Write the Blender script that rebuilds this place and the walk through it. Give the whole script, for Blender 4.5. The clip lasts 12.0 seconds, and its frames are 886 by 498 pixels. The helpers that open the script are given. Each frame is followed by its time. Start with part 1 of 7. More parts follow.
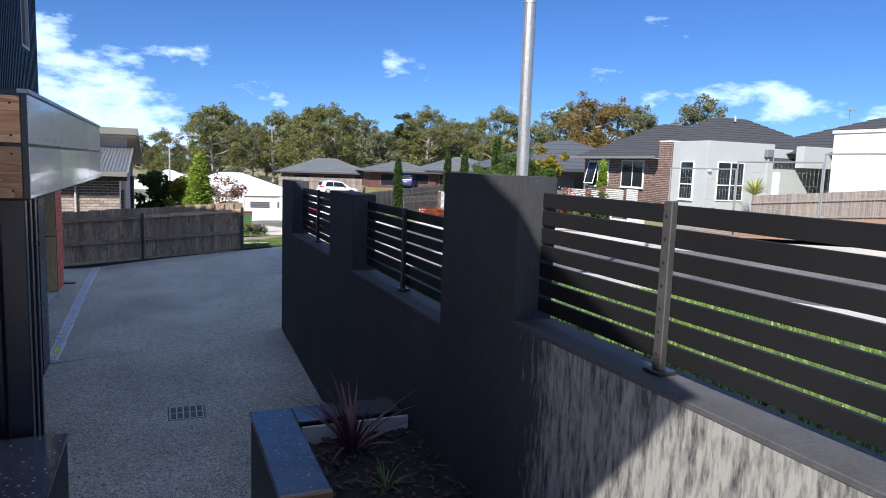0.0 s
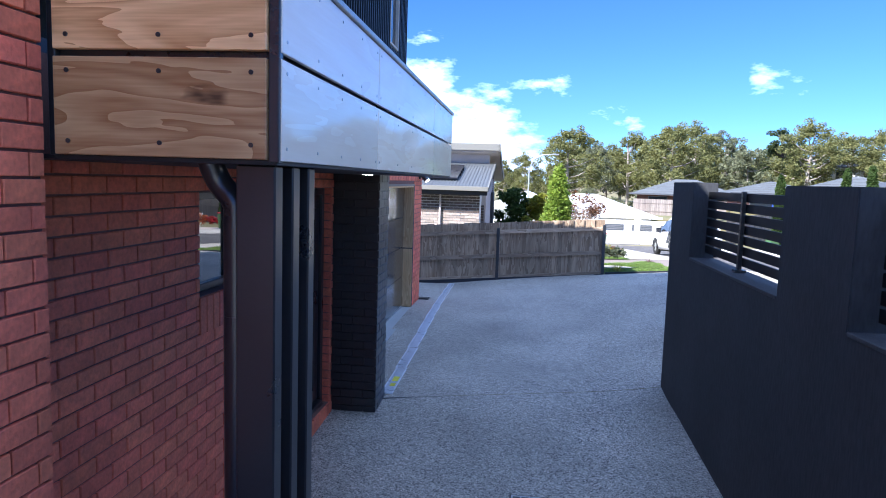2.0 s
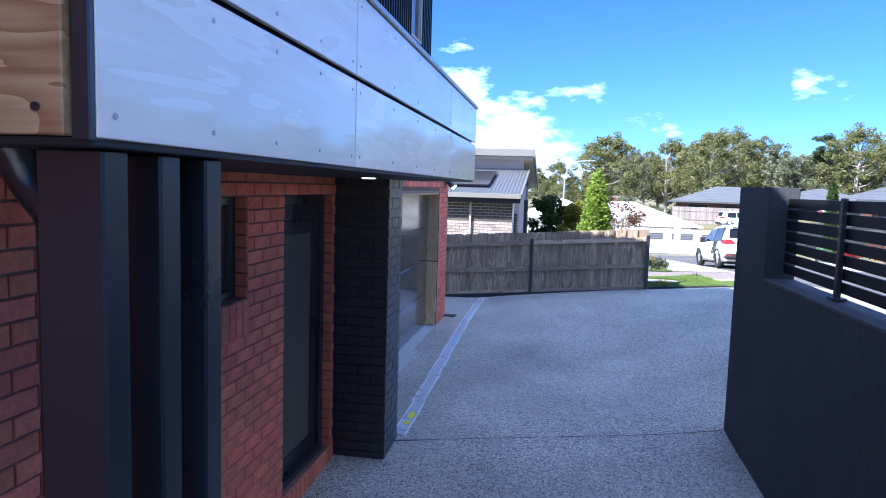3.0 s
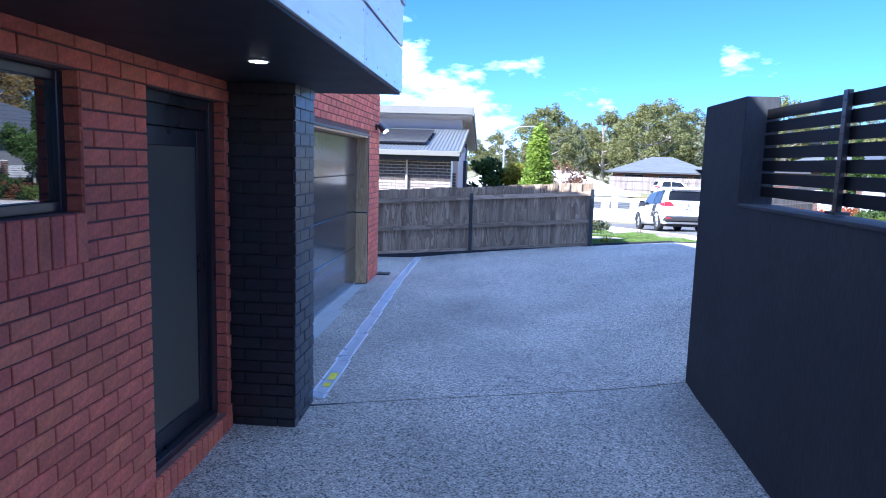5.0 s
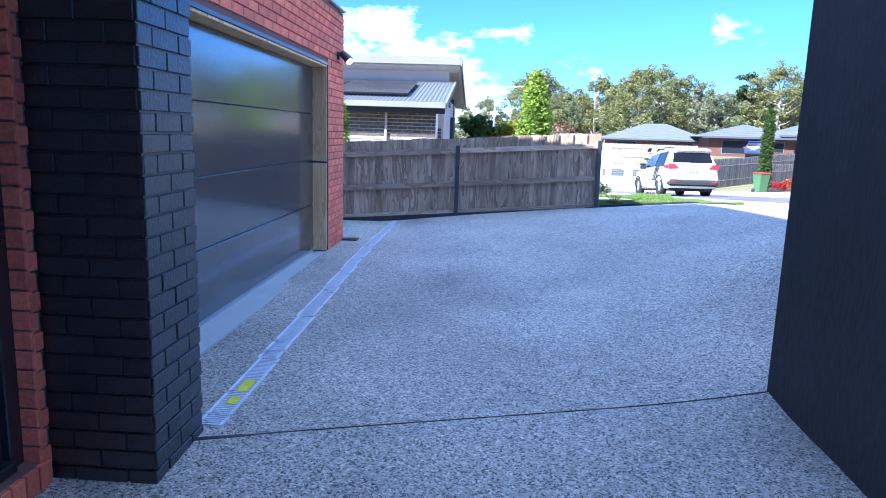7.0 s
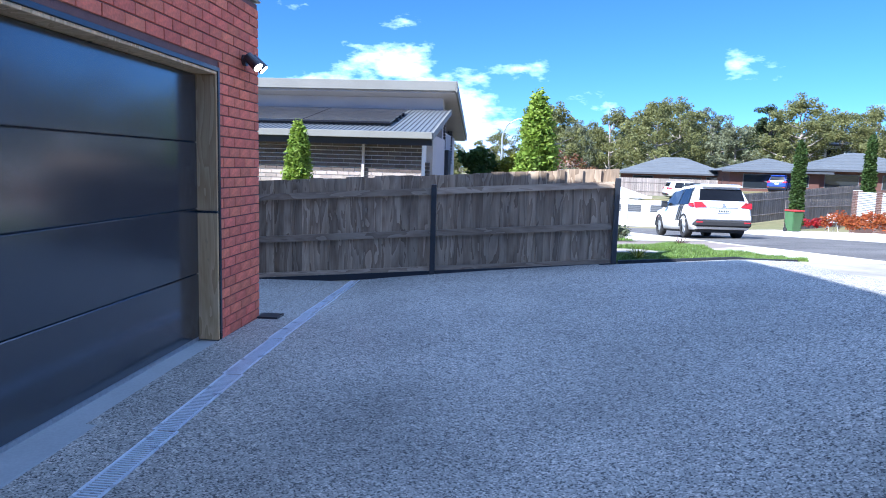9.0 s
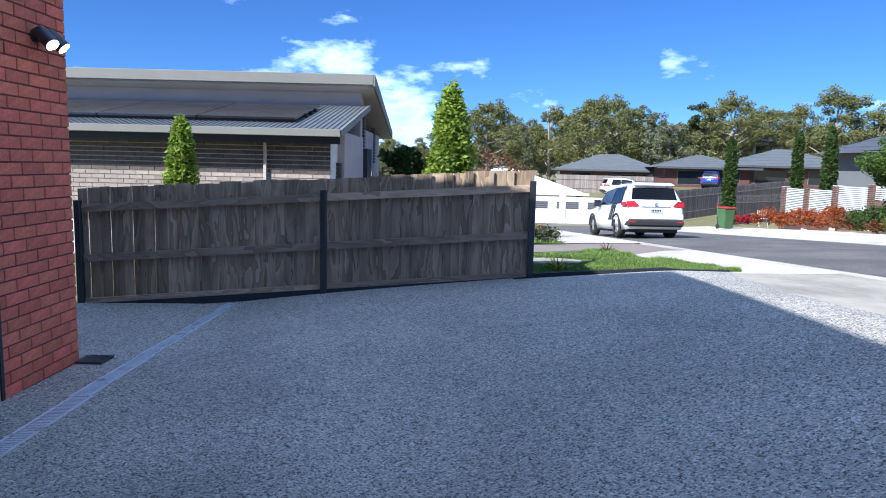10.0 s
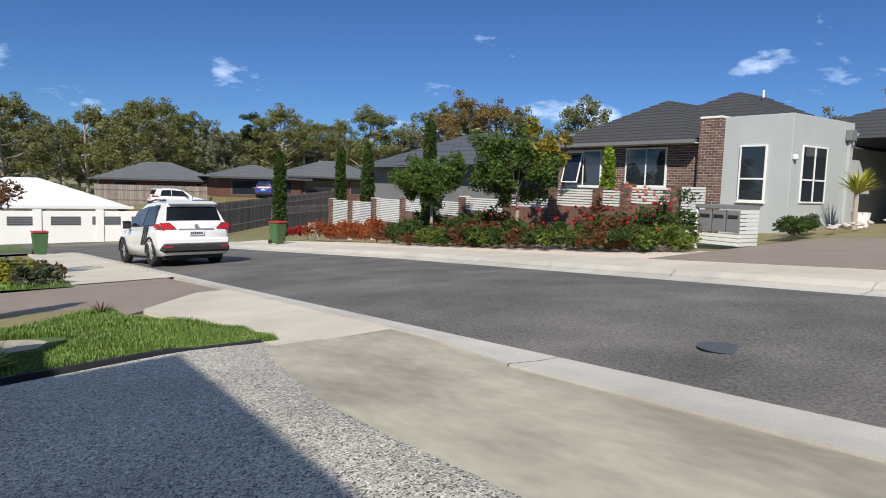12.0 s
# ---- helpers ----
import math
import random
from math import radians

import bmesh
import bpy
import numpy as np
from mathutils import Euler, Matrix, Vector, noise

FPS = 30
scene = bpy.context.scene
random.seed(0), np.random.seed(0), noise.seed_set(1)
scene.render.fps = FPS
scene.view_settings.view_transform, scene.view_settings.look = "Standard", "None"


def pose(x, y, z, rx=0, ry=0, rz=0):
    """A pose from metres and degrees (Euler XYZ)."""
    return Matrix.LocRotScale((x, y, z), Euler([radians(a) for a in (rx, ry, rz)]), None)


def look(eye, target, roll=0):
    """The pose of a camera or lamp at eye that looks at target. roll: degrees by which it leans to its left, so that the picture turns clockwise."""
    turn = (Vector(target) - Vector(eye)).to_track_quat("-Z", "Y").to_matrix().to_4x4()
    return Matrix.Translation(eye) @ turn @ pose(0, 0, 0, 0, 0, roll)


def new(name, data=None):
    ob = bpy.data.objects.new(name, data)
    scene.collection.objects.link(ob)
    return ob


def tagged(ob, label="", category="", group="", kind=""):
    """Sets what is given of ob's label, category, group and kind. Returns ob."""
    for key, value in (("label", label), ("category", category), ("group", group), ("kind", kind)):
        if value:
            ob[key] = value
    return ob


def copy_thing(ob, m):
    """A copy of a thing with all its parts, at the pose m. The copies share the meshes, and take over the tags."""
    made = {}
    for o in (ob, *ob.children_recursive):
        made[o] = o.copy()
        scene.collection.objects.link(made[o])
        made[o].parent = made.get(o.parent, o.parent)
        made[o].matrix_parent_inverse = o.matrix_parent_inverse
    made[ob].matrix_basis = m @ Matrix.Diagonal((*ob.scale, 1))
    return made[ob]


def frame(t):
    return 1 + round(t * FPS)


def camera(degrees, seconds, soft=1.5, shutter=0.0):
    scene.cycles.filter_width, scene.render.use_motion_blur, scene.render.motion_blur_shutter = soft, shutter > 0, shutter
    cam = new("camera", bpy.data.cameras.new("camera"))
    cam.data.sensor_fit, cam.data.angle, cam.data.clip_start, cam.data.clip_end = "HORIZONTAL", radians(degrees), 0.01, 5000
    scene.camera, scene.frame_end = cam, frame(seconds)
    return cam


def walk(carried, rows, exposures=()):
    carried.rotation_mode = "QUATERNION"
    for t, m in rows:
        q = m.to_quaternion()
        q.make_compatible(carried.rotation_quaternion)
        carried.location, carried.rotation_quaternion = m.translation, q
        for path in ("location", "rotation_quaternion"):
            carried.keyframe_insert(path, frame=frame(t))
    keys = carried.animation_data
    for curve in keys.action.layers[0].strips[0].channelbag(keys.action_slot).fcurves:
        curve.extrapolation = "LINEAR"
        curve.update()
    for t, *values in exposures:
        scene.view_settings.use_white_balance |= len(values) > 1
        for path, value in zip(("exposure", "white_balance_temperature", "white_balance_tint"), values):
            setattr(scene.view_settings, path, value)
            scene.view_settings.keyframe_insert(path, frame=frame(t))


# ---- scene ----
cam = camera(67.1, 12.0, 1.0)

PATH = [
    (0, (-0.086, -0.97, 2.776), (0.684, 0.86, 2.534), 2.0),
    (0.5, (-0.033, -0.279, 2.716), (0.383, 1.665, 2.497), 1.8),
    (1, (-0.006, 0.438, 2.648), (0.119, 2.422, 2.433), 1.7),
    (1.5, (-0.07, 1.177, 2.531), (-0.163, 3.163, 2.31), 1.8),
    (2, (-0.077, 1.815, 2.447), (-0.305, 3.791, 2.242), 1.8),
    (2.5, (-0.062, 2.394, 2.427), (-0.376, 4.36, 2.242), 1.8),
    (3, (-0.095, 2.904, 2.427), (-0.425, 4.868, 2.242), 1.7),
    (3.2, (-0.091, 3.045, 2.425), (-0.396, 5.013, 2.236), 1.6),
    (5, (-0.107, 3.856, 1.971), (-0.257, 5.833, 1.715), 1.7),
    (5.5, (-0.108, 4.151, 1.814), (-0.242, 6.126, 1.524), 1.5),
    (6, (-0.091, 4.581, 1.661), (-0.204, 6.553, 1.35), 1.7),
    (6.5, (-0.124, 5.217, 1.56), (-0.223, 7.188, 1.236), 1.8),
    (7, (-0.121, 5.802, 1.582), (-0.235, 7.769, 1.239), 1.8),
    (8.8, (0.195, 8.24, 1.606), (0.033, 10.217, 1.352), 1.9),
    (9, (0.29, 8.5, 1.619), (0.127, 10.478, 1.373), 1.7),
    (9.5, (0.516, 9.091, 1.642), (0.403, 11.072, 1.384), 1.7),
    (10, (0.805, 9.702, 1.688), (0.806, 11.686, 1.439), 1.4),
    (10.5, (1.129, 10.317, 1.704), (1.456, 12.277, 1.479), 1.4),
    (11, (1.403, 10.84, 1.784), (2.135, 12.688, 1.563), 1.6),
    (11.5, (1.7, 11.487, 1.882), (2.657, 13.231, 1.67), 1.8),
    (12, (2.07, 11.996, 1.935), (3.251, 13.599, 1.744), 1.8),
]
walk(cam, [(t, look(eye, target, roll)) for t, eye, target, roll in PATH], [(0, 0.8, 5950, 12), (0.5, 1.1, 5850, 12), (1.0, 1.42, 5650, 13), (2.5, 1.7, 5300, 16), (5.5, 2.05, 4950, 16), (7.0, 2.2, 4950, 14), (8.8, 1.65, 5050, 13), (9.5, 1.3, 5150, 11), (10.2, 0.85, 5500, 11), (11.0, 0.36, 6100, 9), (12, 0.25, 6250, 9)])

# ---- world and sun ----
SUN_DIR = Vector((1.0, 0.92, -1.1)).normalized()      # the way the light goes
world = bpy.data.worlds.new("world")
scene.world = world
world.use_nodes = True
wn, wl = world.node_tree.nodes, world.node_tree.links
sky = wn.new("ShaderNodeTexSky")
sky.sky_type, sky.sun_disc = "NISHITA", False
sky.sun_elevation = math.asin(-SUN_DIR.z)
sky.sun_rotation = math.atan2(-SUN_DIR.x, -SUN_DIR.y)
sky.altitude = 1500
sky.air_density, sky.dust_density, sky.ozone_density = 1.0, 0.05, 4.0
# clouds low above the horizon, towards the north-west of the walk
tc = wn.new("ShaderNodeTexCoord")
sep = wn.new("ShaderNodeSeparateXYZ")
wl.new(tc.outputs["Generated"], sep.inputs[0])
mp = wn.new("ShaderNodeMapping")
mp.inputs["Scale"].default_value = (3.4, 3.4, 8.5)
wl.new(tc.outputs["Generated"], mp.inputs[0])
cn = wn.new("ShaderNodeTexNoise")
cn.inputs["Scale"].default_value, cn.inputs["Detail"].default_value, cn.inputs["Roughness"].default_value = 1.7, 9, 0.58
wl.new(mp.outputs[0], cn.inputs[0])
low = wn.new("ShaderNodeMapRange")            # thin cloud only near the horizon
low.inputs[1].default_value, low.inputs[2].default_value = 0.02, 0.26
low.inputs[3].default_value, low.inputs[4].default_value = 0.045, -0.10
wl.new(sep.outputs[2], low.inputs[0])
heap = wn.new("ShaderNodeVectorMath"); heap.operation = "DISTANCE"      # the heaped cloud beyond the trees
hm = wn.new("ShaderNodeMapping"); hm.inputs["Scale"].default_value = (1.0, 1.0, 2.4)
wl.new(tc.outputs["Generated"], hm.inputs[0]); wl.new(hm.outputs[0], heap.inputs[0])
heap.inputs[1].default_value = (-0.10, 0.99, 0.20)
side = wn.new("ShaderNodeMapRange")
side.inputs[1].default_value, side.inputs[2].default_value = 0.05, 0.24
side.inputs[3].default_value, side.inputs[4].default_value = 0.16, -0.04
wl.new(heap.outputs["Value"], side.inputs[0])
add1 = wn.new("ShaderNodeMath"); wl.new(cn.outputs[0], add1.inputs[0]); wl.new(low.outputs[0], add1.inputs[1])
add2 = wn.new("ShaderNodeMath"); wl.new(add1.outputs[0], add2.inputs[0]); wl.new(side.outputs[0], add2.inputs[1])
over = wn.new("ShaderNodeMapRange")           # broken cloud overhead, out of view; its amount is set to brighten the shade
over.inputs[1].default_value, over.inputs[2].default_value = 0.36, 0.62
over.inputs[3].default_value, over.inputs[4].default_value = 0.0, 0.21
wl.new(sep.outputs[2], over.inputs[0])
add3 = wn.new("ShaderNodeMath"); wl.new(add2.outputs[0], add3.inputs[0]); wl.new(over.outputs[0], add3.inputs[1])
cov = wn.new("ShaderNodeMapRange")
cov.inputs[1].default_value, cov.inputs[2].default_value = 0.53, 0.64
wl.new(add3.outputs[0], cov.inputs[0])
body = wn.new("ShaderNodeMapRange")           # grey bellies, white tops
body.inputs[1].default_value, body.inputs[2].default_value = 0.60, 0.80
wl.new(add3.outputs[0], body.inputs[0])
ccol = wn.new("ShaderNodeMixRGB")
ccol.inputs[1].default_value, ccol.inputs[2].default_value = (11.5, 14.2, 18.6, 1), (5.2, 6.9, 9.8, 1)
wl.new(body.outputs[0], ccol.inputs[0])
skymix = wn.new("ShaderNodeMixRGB")
deep = wn.new("ShaderNodeMixRGB"); deep.blend_type = "MULTIPLY"; deep.inputs[0].default_value = 1.0      # the deep blue of dry air
deep.inputs[2].default_value = (0.60, 0.84, 1.18, 1)
wl.new(sky.outputs[0], deep.inputs[1])
wl.new(cov.outputs[0], skymix.inputs[0]); wl.new(deep.outputs[0], skymix.inputs[1]); wl.new(ccol.outputs[0], skymix.inputs[2])
wl.new(skymix.outputs[0], wn["Background"].inputs[0])
wn["Background"].inputs[1].default_value = 0.056
sun = new("sun", bpy.data.lights.new("sun", "SUN"))
sun.data.energy, sun.data.angle, sun.data.color = 4.8, radians(0.45), (1.0, 0.91, 0.77)
sun.matrix_world = look((0, 0, 60), tuple(Vector((0, 0, 60)) + SUN_DIR))

# ---- materials ----
MATS = {}


def mat(name, col, rough=0.7, metal=0.0, var=0.25, scale=3.0, fine=60.0, bump=0.15, col2=None, island=False, rnd=0.0, spec=0.5, stretch=(1, 1, 1), stain=0.0, fine_amt=0.5):
    """A node material: two scales of noise over a base colour, with fine relief; rnd: how far pieces differ one by one."""
    if name in MATS:
        return MATS[name]
    m = bpy.data.materials.new(name)
    MATS[name] = m
    m.use_nodes = True
    n, l = m.node_tree.nodes, m.node_tree.links
    b = n["Principled BSDF"]
    b.inputs["Roughness"].default_value, b.inputs["Metallic"].default_value = rough, metal
    b.inputs["Specular IOR Level"].default_value = spec
    co = n.new("ShaderNodeTexCoord")
    ma = n.new("ShaderNodeMapping")
    ma.inputs["Scale"].default_value = stretch
    l.new(co.outputs["Object"], ma.inputs[0])
    big = n.new("ShaderNodeTexNoise")
    big.inputs["Scale"].default_value, big.inputs["Detail"].default_value = scale, 6
    sm = n.new("ShaderNodeTexNoise")
    sm.inputs["Scale"].default_value, sm.inputs["Detail"].default_value = fine, 4
    l.new(ma.outputs[0], big.inputs[0]); l.new(ma.outputs[0], sm.inputs[0])
    mix = n.new("ShaderNodeMath"); mix.operation = "MULTIPLY_ADD"
    mix.inputs[1].default_value = fine_amt
    l.new(sm.outputs[0], mix.inputs[0])
    sc = n.new("ShaderNodeMath"); sc.operation = "MULTIPLY"; sc.inputs[1].default_value = 1 - fine_amt
    l.new(big.outputs[0], sc.inputs[0]); l.new(sc.outputs[0], mix.inputs[2])
    ramp = n.new("ShaderNodeMapRange")
    ramp.inputs[1].default_value, ramp.inputs[2].default_value = 0.3, 0.7
    l.new(mix.outputs[0], ramp.inputs[0])
    c2 = col2 or tuple(c * (1 - var) for c in col)
    c1 = col if col2 else tuple(min(1, c * (1 + var * 0.6)) for c in col)
    cm = n.new("ShaderNodeMixRGB")
    cm.inputs[1].default_value, cm.inputs[2].default_value = (*c2, 1), (*c1, 1)
    l.new(ramp.outputs[0], cm.inputs[0])
    last = cm.outputs[0]
    if rnd:
        if island:
            src = n.new("ShaderNodeNewGeometry").outputs["Random Per Island"]
        else:
            src = n.new("ShaderNodeObjectInfo").outputs["Random"]
        hs = n.new("ShaderNodeHueSaturation")
        mr = n.new("ShaderNodeMapRange")
        mr.inputs[3].default_value, mr.inputs[4].default_value = 1 - rnd, 1 + rnd
        l.new(src, mr.inputs[0]); l.new(mr.outputs[0], hs.inputs["Value"])
        mul = n.new("ShaderNodeMath"); mul.operation = "MULTIPLY"; mul.inputs[1].default_value = 7.31
        fr = n.new("ShaderNodeMath"); fr.operation = "FRACT"
        mr2 = n.new("ShaderNodeMapRange")
        mr2.inputs[3].default_value, mr2.inputs[4].default_value = 0.5 - rnd * 0.035, 0.5 + rnd * 0.035
        l.new(src, mul.inputs[0]); l.new(mul.outputs[0], fr.inputs[0]); l.new(fr.outputs[0], mr2.inputs[0]); l.new(mr2.outputs[0], hs.inputs["Hue"])
        l.new(last, hs.inputs["Color"])
        last = hs.outputs[0]
    if stain:
        st = n.new("ShaderNodeTexNoise")
        st.inputs["Scale"].default_value, st.inputs["Detail"].default_value = 0.55, 5
        l.new(co.outputs["Object"], st.inputs[0])
        sr = n.new("ShaderNodeMapRange")
        sr.inputs[1].default_value, sr.inputs[2].default_value = 0.42, 0.62
        sr.inputs[3].default_value, sr.inputs[4].default_value = 1.0, 1.0 - stain
        l.new(st.outputs[0], sr.inputs[0])
        sv = n.new("ShaderNodeHueSaturation")
        l.new(sr.outputs[0], sv.inputs["Value"]); l.new(last, sv.inputs["Color"])
        last = sv.outputs[0]
    l.new(last, b.inputs["Base Color"])
    rr = n.new("ShaderNodeMapRange")
    rr.inputs[3].default_value, rr.inputs[4].default_value = max(0, rough - 0.1), min(1, rough + 0.1)
    l.new(big.outputs[0], rr.inputs[0]); l.new(rr.outputs[0], b.inputs["Roughness"])
    if bump:
        bp = n.new("ShaderNodeBump")
        bp.inputs["Strength"].default_value, bp.inputs["Distance"].default_value = bump, 0.01
        l.new(mix.outputs[0], bp.inputs["Height"]); l.new(bp.outputs[0], b.inputs["Normal"])
    return m


def nodes_of(m):
    return m.node_tree.nodes, m.node_tree.links, m.node_tree.nodes["Principled BSDF"]


def aggregate(name, dark, mid, light, stone=110.0, rough=0.75, bump=0.5):
    """Exposed-aggregate concrete: pebbles of many greys in cement."""
    m = bpy.data.materials.new(name)
    MATS[name] = m
    m.use_nodes = True
    n, l, b = nodes_of(m)
    b.inputs["Roughness"].default_value = rough
    co = n.new("ShaderNodeTexCoord")
    vo = n.new("ShaderNodeTexVoronoi")
    vo.inputs["Scale"].default_value = stone
    l.new(co.outputs["Object"], vo.inputs[0])
    sx = n.new("ShaderNodeSeparateXYZ")
    l.new(vo.outputs["Color"], sx.inputs[0])
    cr = n.new("ShaderNodeValToRGB")
    e = cr.color_ramp.elements
    e[0].position, e[0].color = 0.0, (*dark, 1)
    e[1].position, e[1].color = 1.0, (*light, 1)
    k = e.new(0.14); k.color = (*(c * 0.42 for c in mid), 1)
    k = e.new(0.32); k.color = (*mid, 1)
    k = e.new(0.75); k.color = (*(c * 1.25 for c in mid), 1)
    l.new(sx.outputs[0], cr.inputs[0])
    big = n.new("ShaderNodeTexNoise")
    big.inputs["Scale"].default_value, big.inputs["Detail"].default_value = 0.7, 8
    l.new(co.outputs["Object"], big.inputs[0])
    mr = n.new("ShaderNodeMapRange")
    mr.inputs[1].default_value, mr.inputs[2].default_value, mr.inputs[3].default_value, mr.inputs[4].default_value = 0.3, 0.7, 0.78, 1.2
    l.new(big.outputs[0], mr.inputs[0])
    # coarser mottling that still reads at a distance
    mid_n = n.new("ShaderNodeTexNoise")
    mid_n.inputs["Scale"].default_value, mid_n.inputs["Detail"].default_value = 28, 3
    l.new(co.outputs["Object"], mid_n.inputs[0])
    mr3 = n.new("ShaderNodeMapRange")
    mr3.inputs[1].default_value, mr3.inputs[2].default_value, mr3.inputs[3].default_value, mr3.inputs[4].default_value = 0.35, 0.65, 0.86, 1.13
    l.new(mid_n.outputs[0], mr3.inputs[0])
    mm = n.new("ShaderNodeMath"); mm.operation = "MULTIPLY"
    l.new(mr.outputs[0], mm.inputs[0]); l.new(mr3.outputs[0], mm.inputs[1])
    hs = n.new("ShaderNodeHueSaturation")
    l.new(mm.outputs[0], hs.inputs["Value"]); l.new(cr.outputs[0], hs.inputs["Color"]); l.new(hs.outputs[0], b.inputs["Base Color"])
    bp = n.new("ShaderNodeBump")
    bp.inputs["Strength"].default_value, bp.inputs["Distance"].default_value = bump, 0.004
    bp.invert = True
    l.new(vo.outputs["Distance"], bp.inputs["Height"]); l.new(bp.outputs[0], b.inputs["Normal"])
    return m


def timber(name, light, dark, axis=0, rough=0.55, scale=1.0, rings=9.0, knots=True, bump=0.2):
    """Wood with grain along one axis: stretched noise, cathedral figure and dark knots."""
    m = bpy.data.materials.new(name)
    MATS[name] = m
    m.use_nodes = True
    n, l, b = nodes_of(m)
    b.inputs["Roughness"].default_value = rough
    co = n.new("ShaderNodeTexCoord")
    oi = n.new("ShaderNodeObjectInfo")
    off = n.new("ShaderNodeVectorMath"); off.operation = "MULTIPLY_ADD"
    off.inputs[1].default_value = (17, 23, 31)
    l.new(oi.outputs["Random"], off.inputs[0]); l.new(co.outputs["Object"], off.inputs[2])
    ma = n.new("ShaderNodeMapping")
    s = [6.0 * scale] * 3
    s[axis] = 1.1 * scale
    ma.inputs["Scale"].default_value = s
    l.new(off.outputs[0], ma.inputs[0])
    nz = n.new("ShaderNodeTexNoise")
    nz.inputs["Scale"].default_value, nz.inputs["Detail"].default_value, nz.inputs["Distortion"].default_value = 1.0, 3, 0.6
    l.new(ma.outputs[0], nz.inputs[0])
    mu = n.new("ShaderNodeMath"); mu.operation = "MULTIPLY"; mu.inputs[1].default_value = rings
    l.new(nz.outputs[0], mu.inputs[0])
    si = n.new("ShaderNodeMath"); si.operation = "FRACT"
    l.new(mu.outputs[0], si.inputs[0])
    ma2 = n.new("ShaderNodeMapping")
    s2 = [120.0 * scale] * 3
    s2[axis] = 4.0 * scale
    ma2.inputs["Scale"].default_value = s2
    l.new(off.outputs[0], ma2.inputs[0])
    fi = n.new("ShaderNodeTexNoise"); fi.inputs["Scale"].default_value, fi.inputs["Detail"].default_value = 1.0, 3
    l.new(ma2.outputs[0], fi.inputs[0])
    mx = n.new("ShaderNodeMath"); mx.operation = "MULTIPLY_ADD"; mx.inputs[1].default_value = 0.5
    l.new(si.outputs[0], mx.inputs[0])
    h = n.new("ShaderNodeMath"); h.operation = "MULTIPLY"; h.inputs[1].default_value = 0.5
    l.new(fi.outputs[0], h.inputs[0]); l.new(h.outputs[0], mx.inputs[2])
    cr = n.new("ShaderNodeValToRGB")
    e = cr.color_ramp.elements
    e[0].position, e[0].color = 0.15, (*light, 1)
    e[1].position, e[1].color = 0.8, (*dark, 1)
    l.new(mx.outputs[0], cr.inputs[0])
    last = cr.outputs[0]
    if knots:
        ma3 = n.new("ShaderNodeMapping")
        s3 = [5.5 * scale] * 3
        s3[axis] = 1.6 * scale
        ma3.inputs["Scale"].default_value = s3
        l.new(off.outputs[0], ma3.inputs[0])
        kn = n.new("ShaderNodeTexNoise"); kn.inputs["Scale"].default_value, kn.inputs["Detail"].default_value = 1.3, 4
        l.new(ma3.outputs[0], kn.inputs[0])
        kr = n.new("ShaderNodeMapRange"); kr.inputs[1].default_value, kr.inputs[2].default_value = 0.70, 0.76
        l.new(kn.outputs[0], kr.inputs[0])
        km = n.new("ShaderNodeMixRGB")
        km.inputs[2].default_value = (*(c * 0.3 for c in dark), 1)
        l.new(kr.outputs[0], km.inputs[0]); l.new(last, km.inputs[1])
        last = km.outputs[0]
    hs = n.new("ShaderNodeHueSaturation")
    mr = n.new("ShaderNodeMapRange"); mr.inputs[3].default_value, mr.inputs[4].default_value = 0.70, 1.28
    l.new(oi.outputs["Random"], mr.inputs[0]); l.new(mr.outputs[0], hs.inputs["Value"]); l.new(last, hs.inputs["Color"])
    l.new(hs.outputs[0], b.inputs["Base Color"])
    bp = n.new("ShaderNodeBump"); bp.inputs["Strength"].default_value, bp.inputs["Distance"].default_value = bump, 0.004
    l.new(mx.outputs[0], bp.inputs["Height"]); l.new(bp.outputs[0], b.inputs["Normal"])
    return m


def glass(name, tint=(0.02, 0.025, 0.03), rough=0.02, ior=1.52):
    m = bpy.data.materials.new(name)
    MATS[name] = m
    m.use_nodes = True
    n, l, b = nodes_of(m)
    b.inputs["Base Color"].default_value, b.inputs["Roughness"].default_value = (*tint, 1), rough
    b.inputs["IOR"].default_value, b.inputs["Specular IOR Level"].default_value = ior, 0.8
    nz = n.new("ShaderNodeTexNoise"); nz.inputs["Scale"].default_value = 1.2
    bp = n.new("ShaderNodeBump"); bp.inputs["Strength"].default_value, bp.inputs["Distance"].default_value = 0.03, 0.01
    l.new(nz.outputs[0], bp.inputs["Height"]); l.new(bp.outputs[0], b.inputs["Normal"])
    return m


brick_red = mat("brick_red", (0.76, 0.205, 0.115), 0.85, var=0.3, scale=11, fine=50, bump=0.9, rnd=0.14)
brick_red_j = mat("brick_red_joined", (0.76, 0.205, 0.115), 0.85, var=0.3, scale=11, fine=50, bump=0.9, rnd=0.14, island=True)
mortar_red = mat("mortar_charcoal", (0.21, 0.115, 0.10), 0.95, var=0.3, scale=12, fine=160, bump=0.3)
black_paint = mat("black_paint", (0.020, 0.022, 0.028), 0.55, var=0.3, scale=4, fine=90, bump=0.2)
brick_black = mat("brick_painted_black", (0.016, 0.018, 0.022), 0.38, var=0.35, scale=14, fine=60, bump=0.7, rnd=0.15, spec=0.8)
_b = brick_black.node_tree.nodes["Principled BSDF"]
_b.inputs["Coat Weight"].default_value, _b.inputs["Coat Roughness"].default_value = 0.2, 0.3
